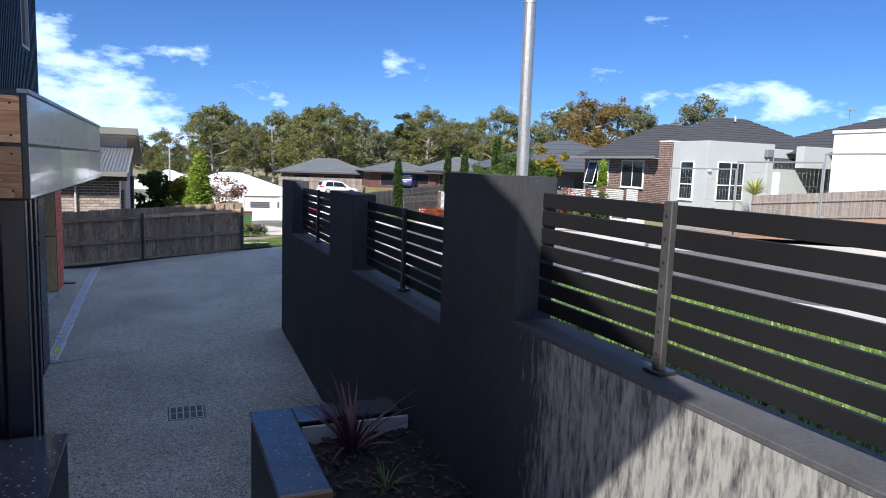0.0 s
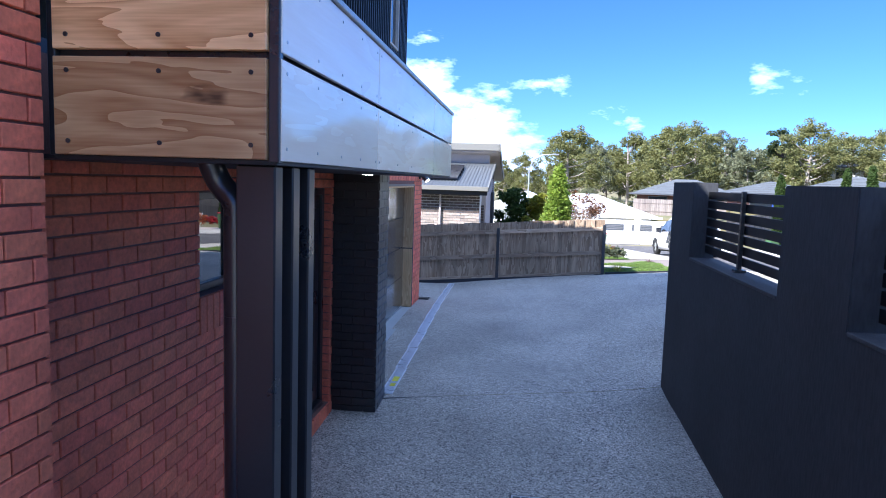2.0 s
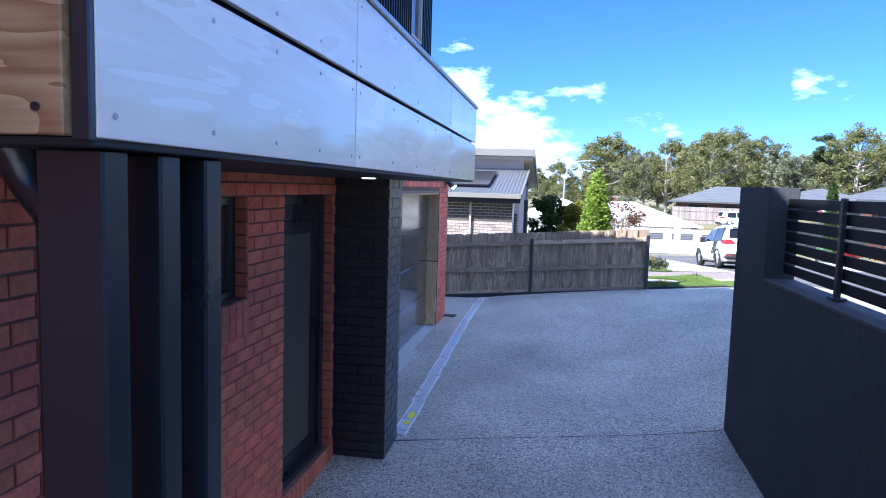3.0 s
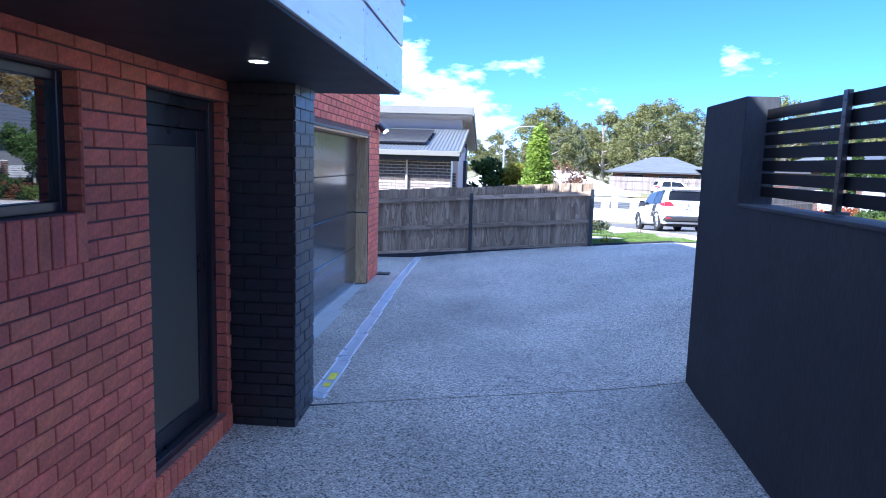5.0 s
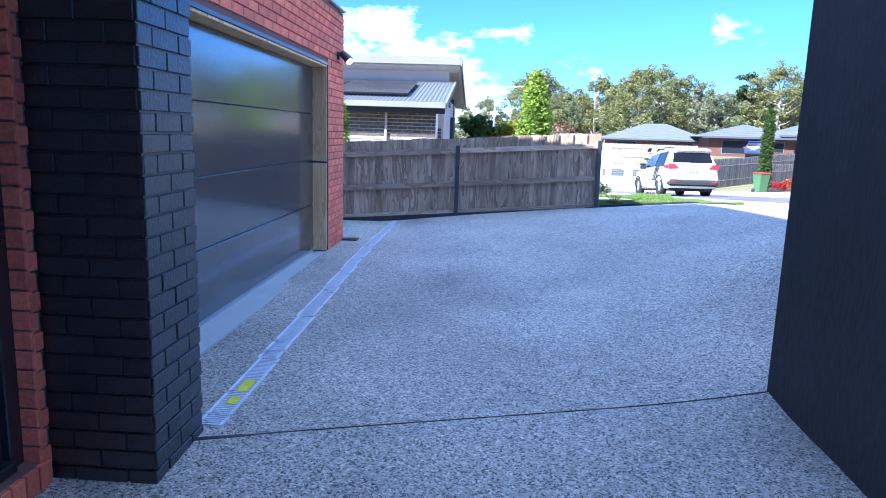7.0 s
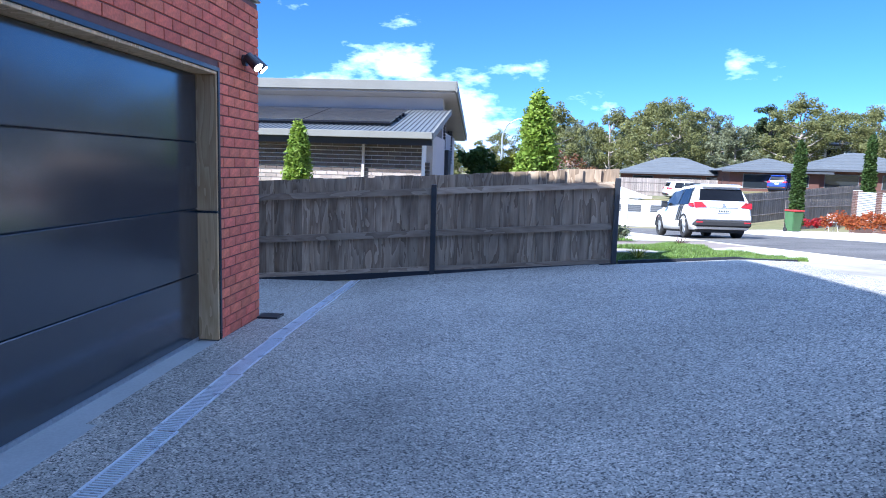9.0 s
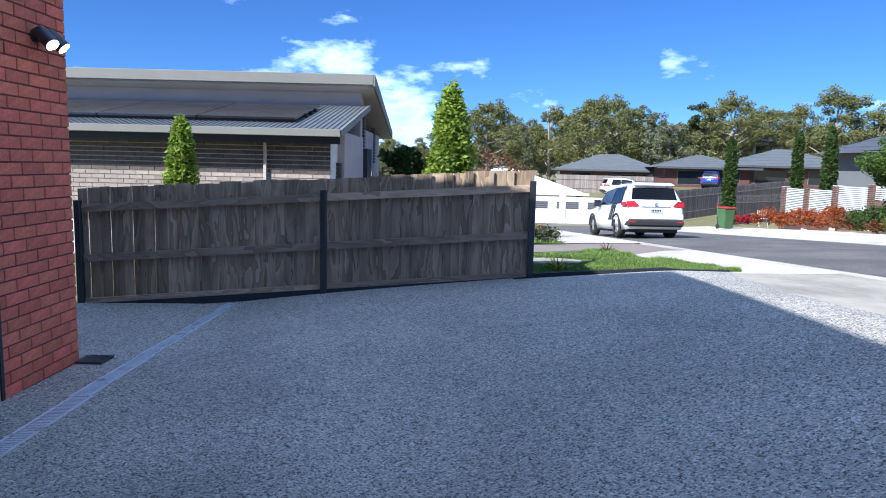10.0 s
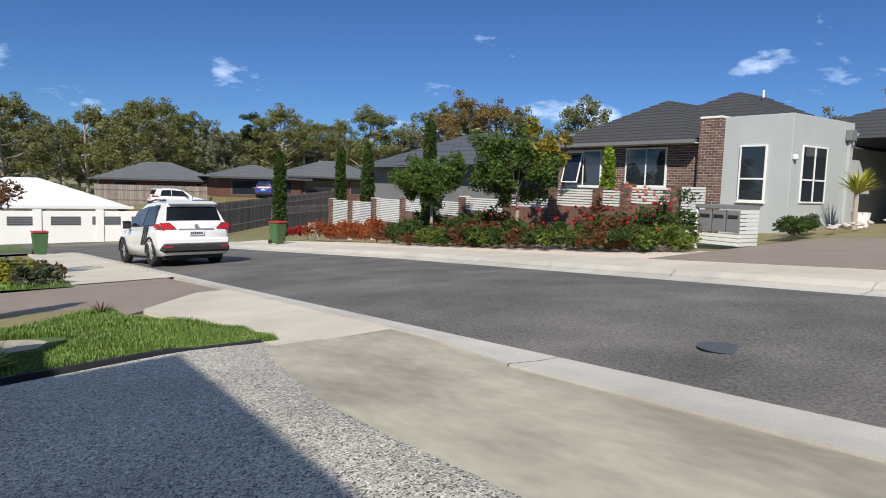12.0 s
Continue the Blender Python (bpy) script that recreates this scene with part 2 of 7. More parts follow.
render_black = mat("render_charcoal", (0.050, 0.052, 0.057), 0.88, var=0.45, scale=1.4, fine=55, bump=0.35, stretch=(1, 1, 0.22), stain=0.25)
_n, _l, _b = nodes_of(render_black)              # pale lime runs down the near panel, brightened to stand in for sun
_co = _n.new("ShaderNodeTexCoord"); _ma = _n.new("ShaderNodeMapping"); _ma.inputs["Scale"].default_value = (12, 12, 2.6)
_nz = _n.new("ShaderNodeTexNoise"); _nz.inputs["Scale"].default_value, _nz.inputs["Detail"].default_value, _nz.inputs["Roughness"].default_value = 2.2, 7, 0.68
_l.new(_co.outputs["Object"], _ma.inputs[0]); _l.new(_ma.outputs[0], _nz.inputs[0])
_sx = _n.new("ShaderNodeSeparateXYZ"); _l.new(_co.outputs["Object"], _sx.inputs[0])
_yr = _n.new("ShaderNodeMapRange"); _yr.inputs[1].default_value, _yr.inputs[2].default_value, _yr.inputs[3].default_value, _yr.inputs[4].default_value = 2.3, 1.7, -0.40, 0.0
_l.new(_sx.outputs[1], _yr.inputs[0])
_ad = _n.new("ShaderNodeMath"); _l.new(_nz.outputs[0], _ad.inputs[0]); _l.new(_yr.outputs[0], _ad.inputs[1])
_mr = _n.new("ShaderNodeMapRange"); _mr.inputs[1].default_value, _mr.inputs[2].default_value, _mr.inputs[4].default_value = 0.36, 0.58, 0.9
_l.new(_ad.outputs[0], _mr.inputs[0])
_mx = _n.new("ShaderNodeMixRGB"); _mx.inputs[2].default_value = (0.31, 0.30, 0.275, 1)
_l.new(_mr.outputs[0], _mx.inputs[0]); _l.new(_b.inputs["Base Color"].links[0].from_socket, _mx.inputs[1]); _l.new(_mx.outputs[0], _b.inputs["Base Color"])
steel_black = mat("steel_black", (0.022, 0.024, 0.029), 0.30, metal=0.0, var=0.2, scale=3, fine=60, bump=0.03, spec=0.8)
slat_black = mat("slat_black", (0.012, 0.0125, 0.014), 0.5, var=0.25, scale=2, fine=70, bump=0.06, spec=0.25)
galv = mat("galvanised_steel", (0.52, 0.53, 0.53), 0.42, metal=0.75, var=0.25, scale=25, fine=80, bump=0.05)
drain_steel = mat("drain_steel", (0.74, 0.78, 0.84), 0.3, metal=0.2, var=0.2, scale=8, fine=70, bump=0.05)
concrete = mat("concrete_pale", (0.56, 0.505, 0.42), 0.85, var=0.18, scale=1.6, fine=70, bump=0.15, stain=0.12)
concrete_wet = mat("concrete_crossover", (0.40, 0.36, 0.285), 0.8, var=0.36, scale=2.2, fine=14, bump=0.25, stain=0.3, fine_amt=0.35, stretch=(1, 0.4, 1))
kerb_conc = mat("kerb_concrete", (0.52, 0.49, 0.435), 0.85, var=0.18, scale=2.5, fine=60, bump=0.15, stain=0.15)
slab_conc = mat("slab_concrete", (0.42, 0.44, 0.44), 0.7, var=0.15, scale=2.5, fine=60, bump=0.08)
asphalt = mat("asphalt", (0.155, 0.143, 0.130), 0.9, var=0.85, scale=1.0, fine=45, bump=1.0, stain=0.22, fine_amt=0.68)
drive_brown = mat("drive_brown", (0.25, 0.20, 0.165), 0.85, var=0.2, scale=1.5, fine=90, bump=0.2)
agg_drive = aggregate("aggregate_drive", (0.045, 0.043, 0.04), (0.325, 0.305, 0.265), (0.66, 0.61, 0.52))
soil = mat("soil_dark", (0.020, 0.015, 0.012), 0.95, var=0.5, scale=20, fine=90, bump=0.8)
grass_soil = mat("grass_base", (0.075, 0.115, 0.028), 0.95, var=0.4, scale=2.0, fine=60, bump=0.5)
dry_ground = mat("dry_ground", (0.27, 0.21, 0.11), 0.95, var=0.35, scale=0.08, fine=2, bump=0.3, col2=(0.13, 0.14, 0.05))
pebbles = mat("white_pebbles", (0.66, 0.56, 0.47), 0.9, var=0.35, scale=30, fine=90, bump=0.9)
timber_ext = timber("timber_blackwood", (0.86, 0.56, 0.28), (0.46, 0.21, 0.075), axis=0, rough=0.42, scale=1.0, rings=8)
timber_post = timber("timber_reveal", (0.88, 0.62, 0.33), (0.58, 0.34, 0.14), axis=2, rough=0.6, scale=1.0, rings=6)
fence_wood = timber("fence_treated_pine", (0.46, 0.35, 0.235), (0.19, 0.13, 0.08), axis=2, rough=0.85, scale=1.0, rings=5, bump=0.4)
fence_rail = timber("fence_rail_pine", (0.47, 0.36, 0.25), (0.23, 0.16, 0.10), axis=0, rough=0.85, scale=1.0, rings=5, bump=0.4)
fence_grey = mat("fence_grey_timber", (0.27, 0.23, 0.20), 0.9, var=0.3, scale=4, fine=60, bump=0.3, rnd=0.2, stretch=(1, 1, 0.2))
glass_dark = glass("glass_dark")

panel_ply = timber("plywood_varnished", (0.92, 0.85, 0.74), (0.83, 0.72, 0.59), axis=1, rough=0.35, scale=0.8, rings=5, knots=False, bump=0.05)
_n, _l, _b = nodes_of(panel_ply)
_b.inputs["Coat Weight"].default_value, _b.inputs["Coat Roughness"].default_value = 0.7, 0.06
garage_steel = mat("garage_panel", (0.020, 0.027, 0.038), 0.20, metal=0.0, var=0.12, scale=2, fine=80, bump=0.02, spec=1.0)
garage_steel.node_tree.nodes["Principled BSDF"].inputs["Coat Weight"].default_value = 0.8
garage_steel.node_tree.nodes["Principled BSDF"].inputs["Coat Roughness"].default_value = 0.12


# ---- mesh helpers ----
def add_box(bm, x0, x1, y0, y1, z0, z1, bevel=0.0, m=None):
    """A box between two corners, with its edges rounded off by bevel."""
    r = bmesh.ops.create_cube(bm, size=1.0)
    vs = r["verts"]
    for v in vs:
        v.co = Vector(((x0 + x1) / 2 + v.co.x * (x1 - x0), (y0 + y1) / 2 + v.co.y * (y1 - y0), (z0 + z1) / 2 + v.co.z * (z1 - z0)))
    if bevel:
        es = list({e for v in vs for e in v.link_edges})
        r2 = bmesh.ops.bevel(bm, geom=es, offset=bevel, segments=1, affect="EDGES", profile=0.5)
        vs = list({v for f in r2["faces"] for v in f.verts} | {v for v in vs if v.is_valid})
    if m is not None:
        bmesh.ops.transform(bm, matrix=m, verts=vs)
    return vs


def add_cyl(bm, p0, p1, r0, r1=None, seg=16, caps=True):
    """A round bar from p0 to p1."""
    p0, p1 = Vector(p0), Vector(p1)
    d = p1 - p0
    r = bmesh.ops.create_cone(bm, cap_ends=caps, segments=seg, radius1=r0, radius2=r0 if r1 is None else r1, depth=d.length)
    bmesh.ops.transform(bm, matrix=Matrix.Translation((p0 + p1) / 2) @ d.to_track_quat("Z", "Y").to_matrix().to_4x4(), verts=r["verts"])
    return r["verts"]


def add_prism(bm, poly, axis, a, b):
    """A solid: the flat outline poly pushed along an axis from a to b."""
    def at(p, s):
        q = list(p)
        q.insert(axis, s)
        return bm.verts.new(q)
    lo, hi = [at(p, a) for p in poly], [at(p, b) for p in poly]
    n = len(poly)
    fs = [bm.faces.new(lo), bm.faces.new(hi)]
    fs += [bm.faces.new((lo[i], lo[(i + 1) % n], hi[(i + 1) % n], hi[i])) for i in range(n)]
    bmesh.ops.recalc_face_normals(bm, faces=fs)
    return lo + hi


def mesh_of(bm, name, material, smooth=False):
    me = bpy.data.meshes.new(name)
    bm.to_mesh(me)
    bm.free()
    if material:
        me.materials.append(material)
    if smooth:
        for p in me.polygons:
            p.use_smooth = True
    return me


def part(name, bm, material, parent, label="", smooth=False, kind=""):
    ob = new(name, mesh_of(bm, name, material, smooth))
    ob.parent = parent
    return tagged(ob, label, kind=kind)


def thing(name, label, category, at=(0, 0, 0), group="", kind=""):
    ob = new(name)
    ob.location = at
    return tagged(ob, label, category, group, kind)


def solo(name, bm, material, label, category, kind="", smooth=False, group=""):
    return tagged(new(name, mesh_of(bm, name, material, smooth)), label, category, group, kind)


def pbox(name, parent, material, x0, x1, y0, y1, z0, z1, bevel=0.004, label=""):
    bm = bmesh.new()
    add_box(bm, x0, x1, y0, y1, z0, z1, bevel)
    return part(name, bm, material, parent, label)


# ---- the lie of the land ----
def road_z(x, y):
    return 1.75 + 0.02 * x - 0.076 * min(y, 60.0)


def drive_z(x, y):
    yy = min(y, 17.5)
    base = 0.045 + (0.055 if yy < 9 else 0.013) * (max(yy, 3.0) - 9)
    t = min(max((x - 0.3) / 3.2, 0.0), 1.0)
    k = min(1.0, max(0.0, (yy - 12.8) / 4.6))
    k = k * k * (3 - 2 * k)                   # further on the drive falls evenly across to the drain
    base += (0.015 - base) * k
    f = t ** 1.6 * min(1.0, max(0.0, (y - 9.4) / 2.6)) * (1 - k) + min(max((x + 1.7) / 5.2, 0.0), 1.0) ** 0.85 * k
    return base + (road_z(3.5, min(max(yy, 10.0), 17.5)) + 0.02 - base) * f


def land_z(x, y):
    """Ground level anywhere outside."""
    if y < 9.8:
        return drive_z(min(x, 0.0), y) if x < 1.78 else road_z(x, y) - 0.02
    if x < 3.5 and y < 17.5:
        return drive_z(x, y)
    k = min(1.0, max(0.0, (y - 17.5) / 5))
    xx = min(max(x, -12.0), 26.0)
    if x < 3.5:
        return drive_z(max(x, -3), 17.5) * (1 - k) + (road_z(3.5, min(y, 60)) + 0.03 * min(0, x - 1) * (x > -12)) * k + (0.012 * (min(y, 260) - 60) if y > 60 else 0)
    z = road_z(xx, min(y, 60))
    if xx > 12:
        z += 0.035 * min(xx - 12, 14) * max(0.0, 1 - max(0, y - 25) / 30)
    if y > 60:
        z += 0.012 * (min(y, 260) - 60)
    return z


def sheet(name, xs, ys, fz, lift, material, label, category, kind="structure", inside=None, thick=0.0):
    """A stretch of ground over a grid of places."""
    bm = bmesh.new()
    vs = {}
    for i, x in enumerate(xs):
        for j, y in enumerate(ys):
            vs[i, j] = bm.verts.new((x, y, fz(x, y) + lift))
    for i in range(len(xs) - 1):
        for j in range(len(ys) - 1):
            if inside is None or inside((xs[i] + xs[i + 1]) / 2, (ys[j] + ys[j + 1]) / 2):
                bm.faces.new((vs[i, j], vs[i + 1, j], vs[i + 1, j + 1], vs[i, j + 1]))
    if thick:
        r = bmesh.ops.extrude_face_region(bm, geom=list(bm.faces))
        for v in r["geom"]:
            if isinstance(v, bmesh.types.BMVert):
                v.co.z -= thick
        bmesh.ops.recalc_face_normals(bm, faces=list(bm.faces))
    for v in [v for v in bm.verts if not v.link_faces]:
        bm.verts.remove(v)
    return solo(name, bm, material, label, category, kind, smooth=not thick)


def span(a, b, step):
    n = max(1, int(round((b - a) / step)))
    return [a + (b - a) * i / n for i in range(n + 1)]


XS = [-900, -300, -120, -60, -30, -15, -8] + span(-5, 1.7, 0.6) + [1.86, 2.3] + span(2.8, 4.1, 0.65) + span(4.6, 30, 1.6) + [36, 45, 60, 90, 140, 300, 900]
YS = [-900, -300, -80, -30, -12] + span(-6, 9.6, 1.2) + [9.79, 9.81] + span(10.2, 24, 0.8) + span(26, 70, 4) + [80, 95, 120, 160, 220, 300, 600, 1500]
sheet("ground", XS, YS, land_z, -0.05, dry_ground, "dry grassy earth that runs out to the hills", "ground")

# driveway of exposed aggregate, in pours with a joint between them
def joint_y(x):
    return 9.28 + 0.295 * x


def drive_edge(y):
    """Where the pebbled drive meets the plain concrete crossover."""
    return 3.72 + 0.50 * min(1, max(0, (y - 14.6) / 2.7)) ** 2 + 0.03 * noise.noise(Vector((0.3, y * 2.1, 0.7))) + 0.012 * noise.noise(Vector((0.3, y * 9, 0.2)))


def edging_y(x):
    """Line of the fence and of the black edging before the lawn."""
    return 17.50 + 0.08 * (x + 0.6) if x < 1.9 else 17.70 - 0.075 * (x - 1.9)


def patch(name, xs, f0, f1, n, fz, lift, material, label, category):
    """Ground between the lines y = f0(x) and y = f1(x)."""
    bm = bmesh.new()
    rows = []
    for x in xs:
        a, b = f0(x), f1(x)
        rows.append([bm.verts.new((x, a + (b - a) * j / n, fz(x, a + (b - a) * j / n) + lift)) for j in range(n + 1)])
    for a, b in zip(rows, rows[1:]):
        for k in range(n):
            bm.faces.new((a[k], b[k], b[k + 1], a[k + 1]))
    return solo(name, bm, material, label, category, "structure", True)


def band(name, ys, f0, f1, n, fz, lift, material, label, category):
    """Ground between the lines x = f0(y) and x = f1(y)."""
    bm = bmesh.new()
    rows = []
    for y in ys:
        a, b = f0(y), f1(y)
        rows.append([bm.verts.new((a + (b - a) * j / n, y, fz(a + (b - a) * j / n, y) + lift)) for j in range(n + 1)])
    for a, b in zip(rows, rows[1:]):
        for k in range(n):
            bm.faces.new((a[k], a[k + 1], b[k + 1], b[k]))
    return solo(name, bm, material, label, category, "structure", True)


patch("driveway", span(-2.03, 1.66, 0.3), lambda x: 3.4, lambda x: joint_y(x) - 0.007, 24, drive_z, 0.004, agg_drive, "exposed-aggregate concrete driveway beside the black wall", "driveway")
patch("driveway", span(-2.03, 1.66, 0.3), lambda x: joint_y(x) + 0.007, edging_y, 28, drive_z, 0.004, agg_drive, "grey exposed-aggregate driveway in front of the garage", "driveway")
band("driveway", span(9.78, 17.3, 0.06) + [17.55], lambda y: 1.66, drive_edge, 12, drive_z, 0.004, agg_drive, "sunlit exposed-aggregate apron of the driveway", "driveway")
bm = bmesh.new()
add_box(bm, -1.95, 1.75, -0.014, 0.014, -0.03, 0.0)
bmesh.ops.transform(bm, matrix=Matrix.Translation((0, 9.28, 0.044)) @ Matrix.Rotation(math.atan(0.295), 4, "Z"), verts=bm.verts)
solo("driveway_joint", bm, black_paint, "dark expansion joint across the driveway", "joint", "structure")
patch("path", span(-5.0, -2.036, 0.5), lambda x: 14.82, edging_y, 6, drive_z, 0.004, agg_drive, "exposed-aggregate strip beside the garage", "path")


# road, kerbs, footpaths
def road_left(y):
    return 5.56 + 0.03 * (y - 13) if y > 13 else 5.56


def kerb_in(y):
    k = min(1, max(0, (y - 15.5) / 1.0))
    return road_left(y) - 0.50 + 0.2 * k


def road_right(y):
    return 10.65 + 0.095 * (min(y, 27) - 15) + 0.01 * max(0, y - 27)


band("crossover", [8.8, 9.4] + span(9.94, 17.3, 0.25), lambda y: drive_edge(y) - 0.05, lambda y: kerb_in(y) - 0.004, 8, lambda x, y: drive_z(x, y) if x < 3.5 else road_z(x, y) + 0.02, -0.005, concrete_wet, "damp-stained plain concrete crossover before the kerb", "pavement")
band("road", span(-60, 62, 1.0), lambda y: road_left(y) - 0.01, lambda y: road_right(y) + 0.02, 6, lambda x, y: road_z(x, y) + 0.04 * (1 - abs((x - 8.4) / 3)), -0.01, asphalt, "worn grey asphalt street running downhill", "road")
band("road", span(46, 62, 2.0), lambda y: -40.0, lambda y: road_left(y) - 0.012, 12, lambda x, y: land_z(x, y), 0.03, asphalt, "asphalt side street in the distance", "road")


def strip(name, f0, f1, ys, h0, h1, material, label, category, skirt=0.12):
    """A band of concrete beside the road, between two lines, with its own height and edges."""
    bm = bmesh.new()
    rows = []
    for y in ys:
        a, b = f0(y), f1(y)
        za, zb = road_z(a, y) + h0, road_z(b, y) + h1
        rows.append([bm.verts.new(c) for c in ((a, y, za - skirt), (a, y, za), (b, y, zb), (b, y, zb - skirt))])
    for a, b in zip(rows, rows[1:]):
        for k in range(3):
            bm.faces.new((a[k], a[k + 1], b[k + 1], b[k]))
    bmesh.ops.recalc_face_normals(bm, faces=list(bm.faces))
    return solo(name, bm, material, label, category, "structure")


for y0 in range(-6, 44, 3):
    ys = span(y0 + 0.006 + 0.35, y0 + 2.994 + 0.35, 0.6)
    low = y0 < 15
    strip("gutter", lambda y: (kerb_in(y) + road_left(y)) / 2 + 0.003, road_left, ys, 0.012, 0.006, kerb_conc, "pale concrete gutter tray beside the asphalt", "kerb")
    strip("kerb", kerb_in, lambda y: (kerb_in(y) + road_left(y)) / 2, ys, 0.035, 0.015, kerb_conc, "laid-back pale concrete kerb beside the crossover", "kerb")
    strip("gutter", lambda y: road_right(y) - 0.02, lambda y: road_right(y) + 0.3, ys, 0.0, 0.02, kerb_conc, "pale concrete gutter on the far side of the street", "kerb")
    strip("kerb", lambda y: road_right(y) + 0.302, lambda y: road_right(y) + 0.46, ys, 0.05, 0.12, kerb_conc, "rounded concrete kerb on the far side of the street", "kerb")
strip("footpath", lambda y: road_right(y) + 0.463, lambda y: road_right(y) + 1.9, span(-30, 60, 1.5), 0.11, 0.14, concrete, "pale concrete footpath along the far side", "pavement")
strip("footpath", lambda y: 4.24 - 0.3 * max(0, min(1, (y - 18.2) / 2.4)) + 1.15 * max(0, (y - 20.9) / 1.6), lambda y: kerb_in(y) - 0.004, span(17.26, 22.5, 0.25), 0.012, 0.02, concrete, "pale concrete footpath beside the lawn", "pavement")
strip("neighbour_drive", lambda y: -1.0, lambda y: 3.0 + 2.3 * min(1, max(0, (y - 19.6) / 2.9)) if y < 22.52 else 5.5, span(19.55, 26.0, 0.25), -0.05, 0.012, drive_brown, "brown concrete driveway of the house next door", "driveway", 0.05)
strip("footpath", lambda y: 3.85 + 0.04 * (y - 26), lambda y: kerb_in(y) - 0.004, span(26.01, 46, 1.0), 0.014, 0.022, concrete, "pale concrete footpath past the planted verge", "pavement")
strip("pebble_bed", lambda y: road_right(y) + 1.905, lambda y: 15.2, span(18.2, 46, 1.2), 0.14, 0.17, pebbles, "bed of pale pebbles behind the footpath", "ground")
strip("brown_drive", lambda y: road_right(y) + 1.905, lambda y: 40.0, span(14.5, 20.1, 0.7), 0.145, 0.50, drive_brown, "brown concrete driveway of the corner house", "driveway")

# ---- brickwork ----
BL, BH, BJ = 0.230, 0.076, 0.010


def brick_cells(u0, u1, z0, z1, holes=()):
    """Places of stretcher bricks over a face, cut round the holes: (u, z, length)."""
    out = []
    row = 0
    z = z0
    while z + BH <= z1 + 0.03:
        u = u0 - (0.12 if row % 2 else 0.0)
        while u < u1 - 0.02:
            a, b = max(u, u0), min(u + BL, u1)
            pieces = [(a, b)]
            for h0, h1, g0, g1 in holes:
                if z + BH > g0 + 0.01 and z < g1 - 0.01:
                    nxt = []
                    for p, q in pieces:
                        if q <= h0 or p >= h1:
                            nxt.append((p, q))
                        else:
                            if p < h0:
                                nxt.append((p, h0))
                            if q > h1:
                                nxt.append((h1, q))
                    pieces = nxt
            out += [(p, z, q - p) for p, q in pieces if q - p > 0.025]
            u += BL + BJ
        z += BH + BJ
        row += 1
    return out


BRICK_MESH = {}


def brick_mesh(length, depth, material):
    """One brick, its face towards +x, corner at the origin: along y and z. Slightly rounded and uneven."""
    key = (round(length, 2), material.name)
    if key not in BRICK_MESH:
        bm = bmesh.new()
        add_box(bm, -depth, 0.0, 0.0, length, 0.0, BH)
        fr = [f for f in bm.faces if f.normal.x > 0.9]
        r = bmesh.ops.inset_region(bm, faces=fr, thickness=0.004, depth=0.0)
        for f in fr:
            for v in f.verts:
                v.co.x += 0.004
        BRICK_MESH[key] = mesh_of(bm, "brick", material)
    return BRICK_MESH[key]


def lay(parent, origin, turn, u0, u1, z0, z1, material, joined, holes=(), most=300, first=None, depth=0.03, name="brick"):
    """Lays bricks on a face through origin: u runs along the turned y axis. Past `most` bricks the rest is one joined part."""
    cells = brick_cells(u0, u1, z0, z1, holes)
    if first:
        cells.sort(key=lambda c: (c[0] - first[0]) ** 2 + (c[1] - first[1]) ** 2)
    rng = random.Random(len(cells))
    base = Matrix.Translation(origin) @ Matrix.Rotation(turn, 4, "Z")
    inv = parent.matrix_basis.inverted()
    for u, z, ln in cells[:most]:
        ob = new(name, brick_mesh(ln, depth, material))
        ob.parent = parent
        ob.matrix_basis = inv @ base @ Matrix.Translation((rng.uniform(-0.0015, 0.0015), u, z))
    rest = cells[most:]
    if rest:
        vs, fs = [], []
        for u, z, ln in rest:
            k = len(vs)
            j = rng.uniform(-0.0015, 0.0015)
            for xx, e in ((j, 0.0), (j + 0.004, 0.004)):
                vs += [(xx, u + e, z + e), (xx, u + ln - e, z + e), (xx, u + ln - e, z + BH - e), (xx, u + e, z + BH - e)]
            vs += [(-depth, u, z), (-depth, u + ln, z), (-depth, u + ln, z + BH), (-depth, u, z + BH)]
            fs += [(k + 4, k + 5, k + 6, k + 7)]
            for a in range(4):
                b2 = (a + 1) % 4
                fs += [(k + a, k + b2, k + 4 + b2, k + 4 + a), (k + 8 + a, k + 8 + b2, k + b2, k + a)]
        me = bpy.data.meshes.new("bricks")
        me.from_pydata([tuple(inv @ base @ Vector(v)) for v in vs], [], fs)
        me.materials.append(joined)
        ob = new("brick_courses", me)
        ob.parent = parent
        tagged(ob, kind="stuff")


